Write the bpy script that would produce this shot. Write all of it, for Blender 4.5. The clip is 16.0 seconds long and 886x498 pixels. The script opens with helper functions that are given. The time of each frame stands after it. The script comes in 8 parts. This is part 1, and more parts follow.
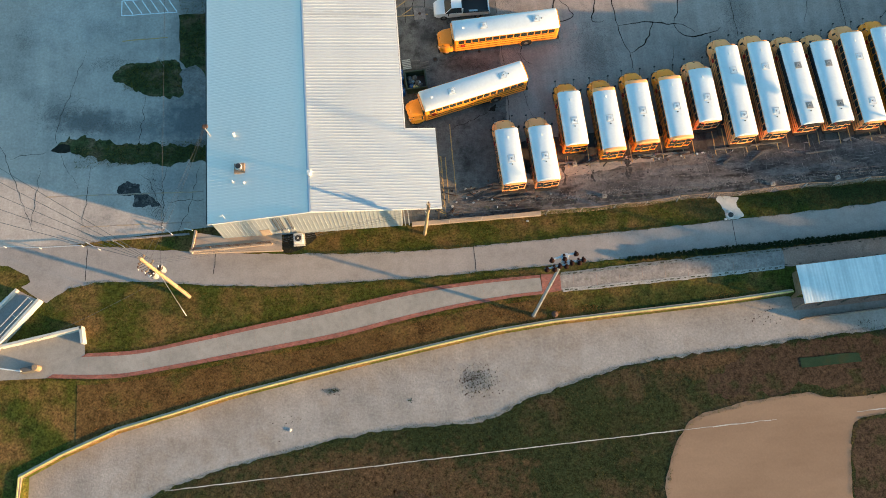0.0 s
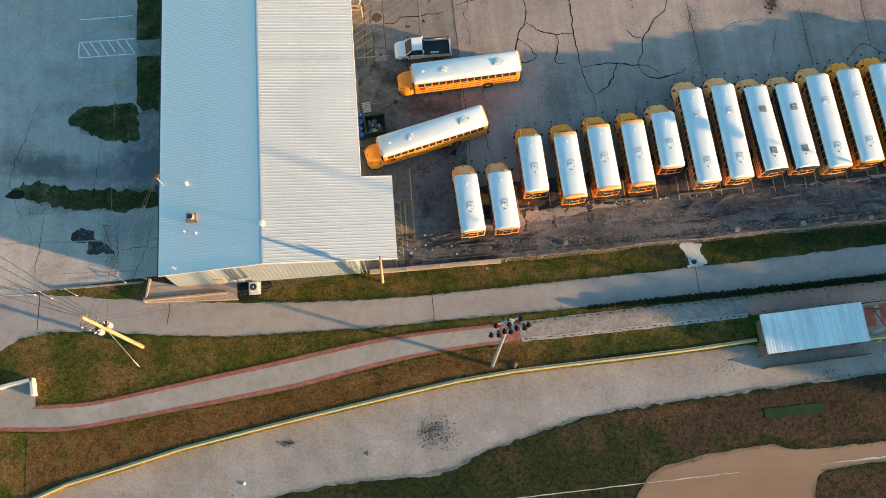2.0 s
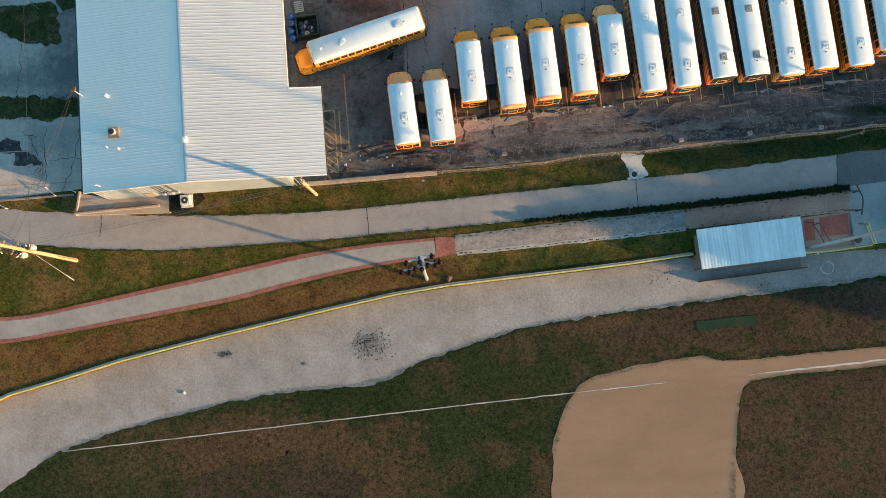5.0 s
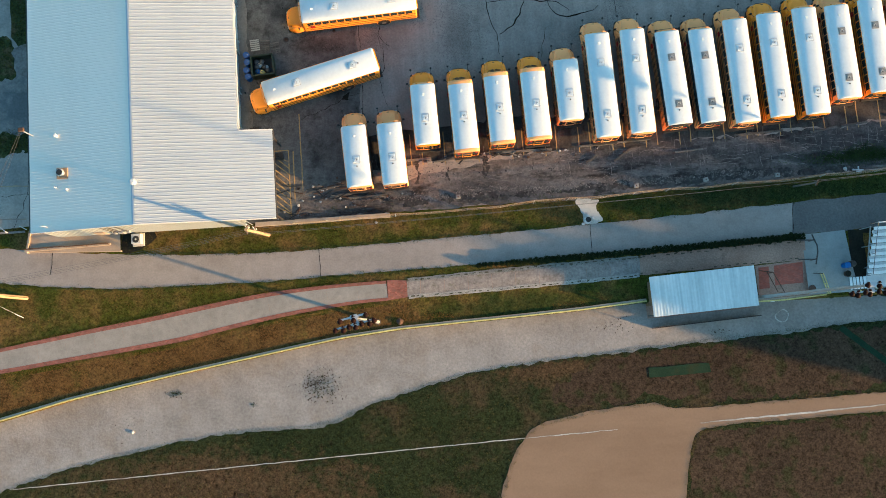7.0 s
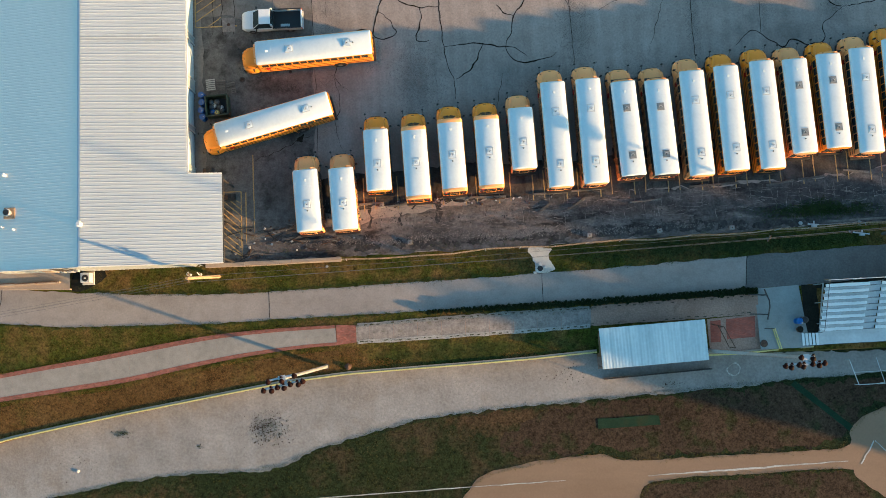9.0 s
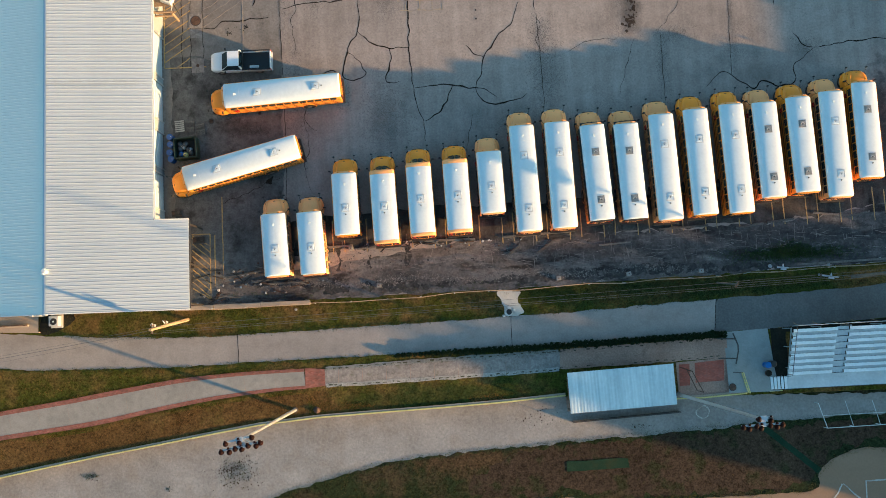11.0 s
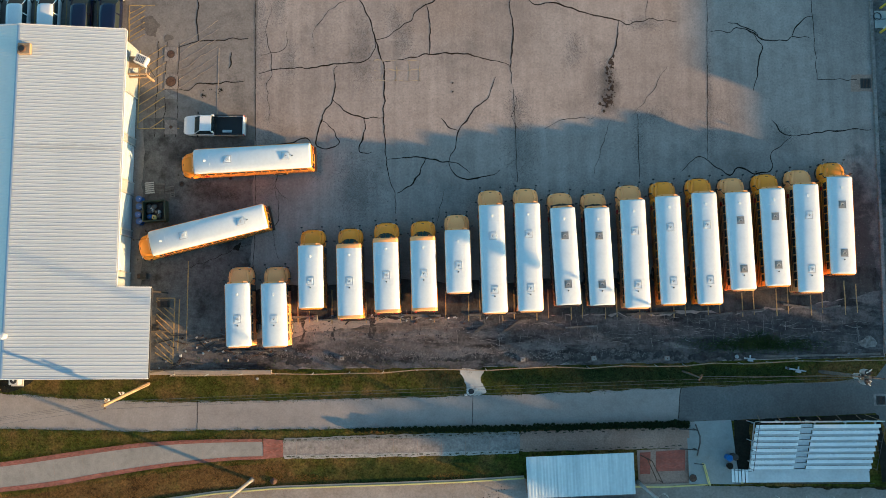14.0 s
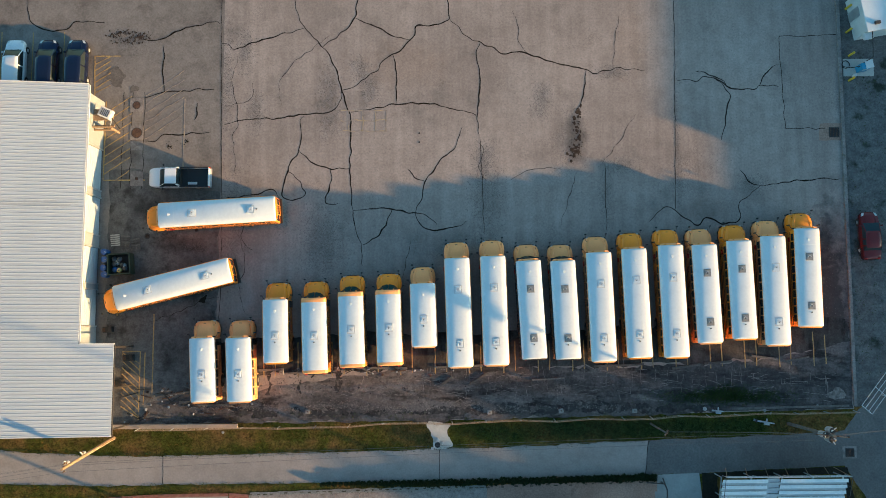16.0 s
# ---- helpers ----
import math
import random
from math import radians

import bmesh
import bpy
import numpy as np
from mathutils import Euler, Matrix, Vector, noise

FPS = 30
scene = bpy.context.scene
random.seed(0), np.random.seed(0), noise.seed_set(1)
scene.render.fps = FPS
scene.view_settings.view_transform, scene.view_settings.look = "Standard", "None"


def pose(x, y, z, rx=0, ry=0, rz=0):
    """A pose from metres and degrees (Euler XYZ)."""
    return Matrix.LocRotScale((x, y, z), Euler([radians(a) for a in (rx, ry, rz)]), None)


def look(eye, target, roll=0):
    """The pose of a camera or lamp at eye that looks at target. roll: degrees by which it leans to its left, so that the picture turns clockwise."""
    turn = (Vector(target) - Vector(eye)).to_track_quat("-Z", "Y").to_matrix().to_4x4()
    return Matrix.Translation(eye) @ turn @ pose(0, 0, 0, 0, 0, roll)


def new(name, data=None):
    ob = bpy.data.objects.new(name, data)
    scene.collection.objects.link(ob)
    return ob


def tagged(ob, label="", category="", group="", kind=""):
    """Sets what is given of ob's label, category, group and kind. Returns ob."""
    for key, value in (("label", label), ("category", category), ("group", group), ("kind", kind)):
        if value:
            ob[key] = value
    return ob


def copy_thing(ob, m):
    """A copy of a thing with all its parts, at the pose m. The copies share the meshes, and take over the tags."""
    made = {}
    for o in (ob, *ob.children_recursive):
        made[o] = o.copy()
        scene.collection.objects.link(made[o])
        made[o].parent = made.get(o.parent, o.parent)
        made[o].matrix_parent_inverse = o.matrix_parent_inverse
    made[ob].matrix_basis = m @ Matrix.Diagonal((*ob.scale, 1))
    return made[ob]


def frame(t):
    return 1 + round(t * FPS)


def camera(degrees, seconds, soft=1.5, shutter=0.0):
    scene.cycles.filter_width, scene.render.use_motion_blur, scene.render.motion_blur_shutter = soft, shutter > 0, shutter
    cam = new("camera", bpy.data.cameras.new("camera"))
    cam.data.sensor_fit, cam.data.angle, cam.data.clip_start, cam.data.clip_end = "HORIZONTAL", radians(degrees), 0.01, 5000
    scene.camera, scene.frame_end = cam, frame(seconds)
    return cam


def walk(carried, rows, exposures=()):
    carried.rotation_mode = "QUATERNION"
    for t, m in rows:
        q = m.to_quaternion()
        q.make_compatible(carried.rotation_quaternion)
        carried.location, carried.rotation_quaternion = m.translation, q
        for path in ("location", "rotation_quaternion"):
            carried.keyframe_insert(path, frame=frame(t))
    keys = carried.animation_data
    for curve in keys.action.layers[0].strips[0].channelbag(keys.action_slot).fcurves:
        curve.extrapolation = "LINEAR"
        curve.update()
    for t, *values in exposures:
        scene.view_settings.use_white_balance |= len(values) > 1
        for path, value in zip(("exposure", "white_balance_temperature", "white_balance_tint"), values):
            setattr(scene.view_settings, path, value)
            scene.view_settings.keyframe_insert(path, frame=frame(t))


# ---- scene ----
cam = camera(56.2, 16.0, soft=0.9)
# seconds, eye, tilt from straight down, lean, heading
FLIGHT = [
    (0.0, 0.066, -0.052, 80.044, 15.968, -0.146, -4.642),
    (0.5, 1.122, 1.041, 80.005, 16.041, -0.163, -4.633),
    (1.0, 2.320, 2.097, 79.985, 16.111, -0.095, -4.660),
    (1.5, 3.551, 3.207, 79.990, 16.127, -0.050, -4.653),
    (2.0, 4.748, 4.230, 79.996, 16.195, -0.018, -4.671),
    (2.5, 5.883, 5.312, 79.997, 16.229, -0.044, -4.647),
    (3.0, 7.022, 6.523, 80.051, 16.128, -0.066, -4.621),
    (3.5, 8.218, 7.460, 80.084, 16.224, -0.054, -4.599),
    (4.0, 9.440, 8.478, 80.082, 16.267, -0.009, -4.618),
    (4.3, 10.153, 8.961, 80.034, 16.195, 0.000, -4.583),
    (4.4, 10.375, 9.089, 80.027, 15.526, 0.041, -4.600),
    (4.5, 10.614, 9.228, 80.008, 12.882, 0.051, -4.647),
    (4.6, 10.849, 9.375, 80.010, 11.340, 0.104, -4.573),
    (4.7, 11.101, 9.545, 80.018, 8.217, 0.128, -4.606),
    (4.9, 11.600, 9.920, 80.018, 5.900, 0.140, -4.600),
    (5.1, 12.100, 10.310, 80.018, 5.700, 0.150, -4.600),
    (6.8, 16.363, 13.610, 80.019, 5.694, 0.178, -4.583),
    (7.0, 16.886, 14.011, 80.009, 5.711, 0.150, -3.752),
    (7.2, 17.411, 14.388, 79.977, 5.766, 0.150, -2.913),
    (7.5, 18.227, 14.899, 79.989, 5.819, 0.163, -2.398),
    (8.0, 19.579, 15.968, 79.951, 5.814, 0.220, -2.392),
    (8.5, 20.936, 17.057, 79.955, 5.772, 0.264, -2.379),
    (9.0, 22.234, 18.129, 80.012, 5.774, 0.291, -2.412),
    (11.3, 25.653, 23.523, 80.371, 5.307, 0.251, -2.400),
    (11.5, 25.827, 24.021, 80.349, 5.354, 0.292, -2.411),
    (12.0, 26.317, 25.195, 80.372, 5.305, 0.345, -2.391),
    (12.3, 26.692, 25.947, 80.413, 5.184, 0.399, -1.895),
    (12.5, 26.968, 26.451, 80.354, 5.262, 0.367, -0.005),
    (13.0, 27.695, 27.753, 80.399, 5.201, 0.375, 0.226),
    (13.5, 28.510, 29.004, 80.397, 5.206, 0.413, 0.203),
    (14.0, 29.311, 30.235, 80.429, 5.214, 0.423, 0.201),
    (14.5, 30.177, 31.500, 80.454, 5.215, 0.466, 0.161),
    (15.0, 31.090, 32.743, 80.457, 5.225, 0.484, 0.092),
    (15.5, 31.991, 33.931, 80.458, 5.291, 0.532, 0.069),
    (16.0, 32.724, 35.099, 80.485, 5.339, 0.560, 0.000),
]
walk(cam, [(t, pose(x, y, z, rx, ry, rz)) for t, x, y, z, rx, ry, rz in FLIGHT], exposures=[(0.0, 1.78, 5010, -15), (3.0, 1.67, 5000, -15), (4.5, 1.65, 4990, -15), (7.0, 1.75, 4990, -15), (9.0, 1.63, 4980, -15), (12.3, 1.57, 4950, -15), (16.0, 1.44, 4940, -15)])

# ---- light: low evening sun, clear sky ----
SUN_EL, SUN_TO = radians(8.4), Vector((0.937, -0.348))
world = bpy.data.worlds.new("clear_sky")
scene.world = world
world.use_nodes = True
wn = world.node_tree.nodes
sky = wn.new("ShaderNodeTexSky")
sky.sky_type, sky.sun_disc = "NISHITA", False
sky.sun_elevation, sky.sun_rotation = SUN_EL, math.atan2(SUN_TO.x, SUN_TO.y)
sky.air_density, sky.dust_density, sky.ozone_density = 1.0, 1.0, 1.1
world.node_tree.links.new(sky.outputs[0], wn["Background"].inputs[0])
wn["Background"].inputs[1].default_value = 0.112
sun = bpy.data.lights.new("sun", "SUN")
sun.energy, sun.angle, sun.color = 5.8, radians(1.0), (1.0, 0.46, 0.165)
sun_ob = new("sun", sun)
sun_ob.matrix_world = look((200 * SUN_TO.x, 200 * SUN_TO.y, 200 * math.tan(SUN_EL)), (0, 0, 0))


# ---- materials ----
def ramp(nt, fac, stops):
    r = nt.nodes.new("ShaderNodeValToRGB")
    el = r.color_ramp.elements
    while len(el) < len(stops):
        el.new(0.5)
    for e, (p, c) in zip(el, stops):
        e.position, e.color = p, (*c, 1)
    nt.links.new(fac, r.inputs[0])
    return r.outputs[0]


def noise_tex(nt, co, scale, detail=4, rough=0.55, stretch=None):
    if stretch:
        mp = nt.nodes.new("ShaderNodeMapping")
        mp.inputs["Scale"].default_value = stretch
        nt.links.new(co, mp.inputs[0])
        co = mp.outputs[0]
    n = nt.nodes.new("ShaderNodeTexNoise")
    n.inputs["Scale"].default_value, n.inputs["Detail"].default_value, n.inputs["Roughness"].default_value = scale, detail, rough
    nt.links.new(co, n.inputs["Vector"])
    return n.outputs["Fac"]


def mix(nt, fac, a, b, kind="MIX"):
    m = nt.nodes.new("ShaderNodeMix")
    m.data_type, m.blend_type = "RGBA", kind
    for v, s in ((fac, m.inputs[0]), (a, m.inputs[6]), (b, m.inputs[7])):
        if isinstance(v, (int, float)):
            s.default_value = v
        elif isinstance(v, tuple):
            s.default_value = (*v, 1)
        else:
            nt.links.new(v, s)
    return m.outputs[2]


def surf(name, dark, light, big=0.15, fine=6.0, rough=0.85, bump=0.3, metal=0.0, stain=None, stain_scale=0.4, stain_at=(0.55, 0.7), stain_mix=0.8,
         stretch=None, specks=None, speck_scale=12.0, vary=0.0, spec=0.12, grit=0.35, mid=0.0, mid_scale=1.6, third=None, third_scale=0.3, third_at=(0.5, 0.62), streak=0.0, spots=(), wobble=0.7, craze=0.0, craze_scale=2.4):
    """Two-scale surface: broad tone drift, fine grain, optional stains, specks and object-to-object variation."""
    m = bpy.data.materials.new(name)
    m.use_nodes = True
    nt = m.node_tree
    b = nt.nodes["Principled BSDF"]
    co = nt.nodes.new("ShaderNodeTexCoord").outputs["Object"]
    n1 = noise_tex(nt, co, big, 5, 0.6, stretch)
    col = ramp(nt, n1, [(0.3, dark), (0.7, light)])
    if third:
        col = mix(nt, ramp(nt, noise_tex(nt, co, third_scale, 6, 0.62, stretch), [(third_at[0], (0, 0, 0)), (third_at[1], (1, 1, 1))]), col, third)
    n2 = noise_tex(nt, co, fine, 6, 0.65)
    if stain:
        s = ramp(nt, noise_tex(nt, co, stain_scale, 7, 0.62, stretch), [(stain_at[0], (0, 0, 0)), (stain_at[1], (stain_mix,) * 3)])
        col = mix(nt, s, col, stain)
    if streak:
        ns = noise_tex(nt, co, 1.0, 5, 0.6, (1.1, 0.07, 1))
        col = mix(nt, 1.0, col, ramp(nt, ns, [(0.3, (1 - streak,) * 3), (0.7, (1 + streak,) * 3)]), "MULTIPLY")
    if spots:
        nw = noise_tex(nt, co, 0.9, 6, 0.65)
        for x, y, rx, ry, amount, tone in spots:
            mp = nt.nodes.new("ShaderNodeMapping")
            mp.inputs["Scale"].default_value, mp.inputs["Location"].default_value = (1 / rx, 1 / ry, 0), (-x / rx, -y / ry, 0)
            nt.links.new(co, mp.inputs[0])
            ln = nt.nodes.new("ShaderNodeVectorMath")
            ln.operation = "LENGTH"
            nt.links.new(mp.outputs[0], ln.inputs[0])
            ad = nt.nodes.new("ShaderNodeMath")
            ad.operation, ad.inputs[2].default_value = "MULTIPLY_ADD", -wobble
            nt.links.new(nw, ad.inputs[0])
            ad.inputs[1].default_value = wobble * 2
            sm = nt.nodes.new("ShaderNodeMath")
            sm.operation = "ADD"
            nt.links.new(ad.outputs[0], sm.inputs[0])
            nt.links.new(ln.outputs["Value"], sm.inputs[1])
            col = mix(nt, ramp(nt, sm.outputs[0], [(0.35, (amount,) * 3), (0.95, (0, 0, 0))]), col, tone)
    if craze:
        vo = nt.nodes.new("ShaderNodeTexVoronoi")
        vo.feature = "DISTANCE_TO_EDGE"
        vo.inputs["Scale"].default_value = craze_scale
        wp = nt.nodes.new("ShaderNodeVectorMath")
        wp.operation = "ADD"
        nz = nt.nodes.new("ShaderNodeTexNoise")
        nz.inputs["Scale"].default_value = 3.0
        nt.links.new(co, nz.inputs["Vector"])
        sc = nt.nodes.new("ShaderNodeVectorMath")
        sc.operation = "SCALE"
        sc.inputs["Scale"].default_value = 0.25
        nt.links.new(nz.outputs["Color"], sc.inputs[0])
        nt.links.new(co, wp.inputs[0])
        nt.links.new(sc.outputs[0], wp.inputs[1])
        nt.links.new(wp.outputs[0], vo.inputs["Vector"])
        line = ramp(nt, vo.outputs["Distance"], [(0.02, (1, 1, 1)), (0.07, (0, 0, 0))])
        patch = ramp(nt, noise_tex(nt, co, 0.13, 5, 0.6), [(0.56, (0, 0, 0)), (0.66, (craze,) * 3)])
        col = mix(nt, mix(nt, 1.0, line, patch, "MULTIPLY"), col, (0.05, 0.042, 0.038))
    g = ramp(nt, n2, [(0.25, (1 - grit,) * 3), (0.75, (1 + grit * 0.6,) * 3)])
    col = mix(nt, 1.0, col, g, "MULTIPLY")
    if mid:
        n3 = noise_tex(nt, co, mid_scale, 6, 0.7)
        col = mix(nt, 1.0, col, ramp(nt, n3, [(0.3, (1 - mid,) * 3), (0.5, (1.0,) * 3), (0.72, (1 + mid * 0.7,) * 3)]), "MULTIPLY")
    if specks:
        s = ramp(nt, noise_tex(nt, co, speck_scale, 2, 0.5), [(0.66, (0, 0, 0)), (0.72, (0.8,) * 3)])
        col = mix(nt, s, col, specks)
    if vary:
        inf = nt.nodes.new("ShaderNodeObjectInfo")
        v = ramp(nt, inf.outputs["Random"], [(0.0, (1 - vary,) * 3), (1.0, (1 + vary * 0.5,) * 3)])
        col = mix(nt, 1.0, col, v, "MULTIPLY")
    nt.links.new(col, b.inputs["Base Color"])
    b.inputs["Roughness"].default_value, b.inputs["Metallic"].default_value = rough, metal
    b.inputs["Specular IOR Level"].default_value = spec
    if bump:
        bp = nt.nodes.new("ShaderNodeBump")
        bp.inputs["Strength"].default_value, bp.inputs["Distance"].default_value = bump, 0.03
        nt.links.new(n2, bp.inputs["Height"])
        nt.links.new(bp.outputs[0], b.inputs["Normal"])
    return m


def paint(name, colour, rough=0.4, dirt=0.25, metal=0.0, vary=0.0, dirt_scale=0.8):
    d = tuple(c * (1 - dirt) for c in colour)
    return surf(name, d, colour, big=dirt_scale, fine=9.0, rough=rough, bump=0.04, metal=metal, vary=vary, grit=0.08, spec=0.5)


def glass(name, colour=(0.02, 0.028, 0.032)):
    return surf(name, colour, tuple(c * 1.6 for c in colour), big=0.6, fine=3.0, rough=0.12, bump=0.0, spec=0.3, grit=0.1)


M = {}
DARK, PALE, RUSTY = (0.075, 0.062, 0.055), (0.42, 0.37, 0.335), (0.26, 0.185, 0.135)
# First mark paints the shaded east end of the strip darker.
STRIP_MARKS_AND_SHADE = [(60, 29.6, 15, 3.0, 0.75, (0.05, 0.048, 0.05)), (40, 29.8, 9, 1.2, 0.5, (0.055, 0.05, 0.05)), (18, 29.2, 7, 0.9, 0.5, (0.24, 0.21, 0.19)), (27, 29.3, 4, 1.0, 0.45, (0.22, 0.195, 0.18)), (12, 30.6, 4, 1.0, 0.6, (0.045, 0.04, 0.038))]
LOT_MARKS_AND_SHADE = [(20.6, 57.6, 1.4, 4.0, 0.22, DARK), (20.4, 43.6, 2.6, 4.4, 0.22, DARK), (36.4, 47.5, 1.8, 4.5, 0.22, DARK), (45.0, 53.4, 1.4, 3.4, 0.55, DARK), (69.0, 42.5, 0.8, 5.0, 0.75, DARK),
             # Wide blot beside the last bus: kerb streaks, and shade painted in.
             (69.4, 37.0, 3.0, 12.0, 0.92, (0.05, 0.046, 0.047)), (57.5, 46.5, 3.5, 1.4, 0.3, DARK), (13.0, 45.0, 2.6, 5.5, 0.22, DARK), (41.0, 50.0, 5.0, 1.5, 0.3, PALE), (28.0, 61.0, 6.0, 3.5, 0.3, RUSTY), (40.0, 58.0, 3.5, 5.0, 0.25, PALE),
             (62.0, 62.0, 4.0, 4.0, 0.3, PALE), (50.5, 63.0, 2.4, 5.0, 0.25, RUSTY)]
WEST_MARKS = [(-33.8, 39.6, 5.0, 1.9, 0.8, (0.13, 0.13, 0.13)), (-37.2, 41.2, 1.8, 1.6, 0.4, (0.13, 0.13, 0.13)), (-22.6, 38.8, 6.0, 4.4, 0.9, (0.13, 0.13, 0.135)), (-28.8, 38.2, 6.0, 1.8, 0.55, (0.17, 0.168, 0.165)),
              (-22.5, 49.0, 3.2, 9.0, 0.6, (0.15, 0.15, 0.15)), (-24.5, 32.0, 3.4, 2.2, 0.5, (0.2, 0.2, 0.2)), (-36.0, 52.0, 7.0, 5.0, 0.3, (0.5, 0.46, 0.42))]
FIELD_MARKS = [(-8, 0.5, 17, 4.2, 0.85, (0.088, 0.055, 0.028)), (3, -4, 9, 6, 0.8, (0.088, 0.055, 0.028)), (-22, -2, 9, 5, 0.5, (0.055, 0.05, 0.02)), (28, 9.6, 8, 1.6, 0.75, (0.095, 0.056, 0.029)), (17, 4.5, 9, 3.0, 0.6, (0.026, 0.034, 0.011))]
YARD_MARKS = [(3.0, 46.6, 2.4, 1.2, 0.7, (0.04, 0.036, 0.034)), (6.8, 43.0, 3.2, 1.0, 0.5, (0.05, 0.045, 0.042)), (7.6, 38.8, 2.2, 1.6, 0.7, (0.03, 0.028, 0.027)), (2.2, 39.0, 1.6, 3.0, 0.6, (0.04, 0.036, 0.034)), (5.5, 33.5, 4.0, 2.2, 0.15, (0.05, 0.045, 0.04)),
              (3.2, 44.6, 1.2, 0.6, 0.7, (0.24, 0.22, 0.2))]
# Spots: a darker bank patch, and fence-side shade painted as dark green.
M["grass"] = surf("dry_grass", (0.046, 0.055, 0.007), (0.10, 0.092, 0.014), big=0.25, fine=5.0, rough=0.95, bump=0.9, spec=0.1, grit=0.85, mid=0.6,
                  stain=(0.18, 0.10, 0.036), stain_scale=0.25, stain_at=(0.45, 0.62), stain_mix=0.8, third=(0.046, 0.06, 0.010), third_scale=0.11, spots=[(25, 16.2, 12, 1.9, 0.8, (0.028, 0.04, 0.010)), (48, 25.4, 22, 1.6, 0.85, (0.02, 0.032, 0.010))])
M["field_brown"] = surf("bare_brown_turf", (0.042, 0.029, 0.019), (0.075, 0.05, 0.031), big=0.25, fine=6.0, rough=0.95, bump=0.7, spec=0.1, grit=0.75, mid=0.7, mid_scale=2.4,
                        stain=(0.03, 0.034, 0.013), stain_scale=0.5, stain_at=(0.52, 0.62), stain_mix=0.8)
M["field"] = surf("worn_turf", (0.017, 0.025, 0.009), (0.036, 0.042, 0.016), big=0.12, fine=6.0, rough=0.95, bump=0.7, spec=0.1, grit=0.8, mid=0.75, mid_scale=2.2,
                  stain=(0.088, 0.055, 0.031), stain_scale=0.2, stain_at=(0.5, 0.62), stain_mix=0.6, wobble=1.1, spots=FIELD_MARKS)
M["island"] = surf("island_turf", (0.04, 0.05, 0.018), (0.075, 0.08, 0.03), big=0.5, fine=6.0, rough=0.95, bump=0.7, spec=0.1, grit=0.7, mid=0.6, mid_scale=1.6, stain=(0.15, 0.105, 0.06), stain_scale=0.5, stain_at=(0.5, 0.62), stain_mix=0.8)
M["grass_dry"] = surf("sunburnt_grass", (0.085, 0.052, 0.016), (0.17, 0.10, 0.034), big=0.35, fine=5.0, rough=0.95, bump=0.9, spec=0.1, grit=0.85, mid=0.6,
                      stain=(0.055, 0.06, 0.010), stain_scale=0.35, stain_at=(0.54, 0.68), stain_mix=0.8)
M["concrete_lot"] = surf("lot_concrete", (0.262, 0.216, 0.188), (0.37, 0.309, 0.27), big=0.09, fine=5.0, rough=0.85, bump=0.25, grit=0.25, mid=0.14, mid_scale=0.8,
                         stain=(0.17, 0.15, 0.135), stain_scale=0.22, stain_at=(0.56, 0.75), stain_mix=0.7, specks=(0.19, 0.165, 0.145), speck_scale=6.5, streak=0.12, craze=0.4, craze_scale=5.0, spots=LOT_MARKS_AND_SHADE)
M["asphalt_yard"] = surf("oily_asphalt", (0.11, 0.104, 0.098), (0.178, 0.168, 0.158), big=0.2, fine=6.0, rough=0.8, bump=0.35, grit=0.35, mid=0.35,
                         stain=(0.05, 0.044, 0.041), stain_scale=0.45, stain_at=(0.52, 0.66), stain_mix=0.85, craze=0.6, craze_scale=2.4, spots=YARD_MARKS)
M["asphalt_strip"] = surf("broken_asphalt", (0.06, 0.053, 0.05), (0.18, 0.158, 0.148), big=0.35, fine=5.0, rough=0.85, bump=0.6, grit=0.45, mid=0.4, mid_scale=1.5,
                          stain=(0.26, 0.225, 0.20), stain_scale=0.6, stain_at=(0.56, 0.66), stain_mix=0.6, third=(0.035, 0.031, 0.03), third_scale=0.5, third_at=(0.52, 0.62), stretch=(0.45, 1.5, 1), wobble=1.2, spots=STRIP_MARKS_AND_SHADE)
M["strip_gravel"] = surf("crumbled_strip_gravel", (0.17, 0.15, 0.135), (0.30, 0.265, 0.24), big=0.8, fine=4.0, rough=0.95, bump=0.8, grit=0.55, spec=0.15, mid=0.45, mid_scale=2.2)
# Darker than its oil alone: shade between the buses is painted in.
M["asphalt_stall_shade"] = surf("oily_asphalt_with_shade", (0.046, 0.042, 0.038), (0.10, 0.09, 0.083), big=0.3, fine=6.0, rough=0.75, bump=0.35, grit=0.4, mid=0.45, mid_scale=1.1,
                         stain=(0.022, 0.019, 0.018), stain_scale=0.5, stain_at=(0.5, 0.62), stain_mix=0.85, stretch=(1.5, 0.5, 1))
M["asphalt_black"] = surf("black_asphalt_remnant", (0.032, 0.03, 0.03), (0.075, 0.07, 0.067), big=0.9, fine=5.0, rough=0.85, bump=0.5, grit=0.5, mid=0.5, mid_scale=2.0, stain=(0.15, 0.13, 0.12), stain_scale=1.3, stain_at=(0.54, 0.64))
M["mesh_tan"] = paint("rusty_tan_wire", (0.42, 0.32, 0.21), 0.6, 0.3)
M["yellow_faint"] = surf("nearly_worn_off_yellow", (0.38, 0.29, 0.19), (0.46, 0.35, 0.21), big=0.9, fine=6.0, rough=0.85, bump=0.05, grit=0.15, stain=(0.28, 0.23, 0.20), stain_scale=0.8, stain_at=(0.4, 0.55), stain_mix=1.0)
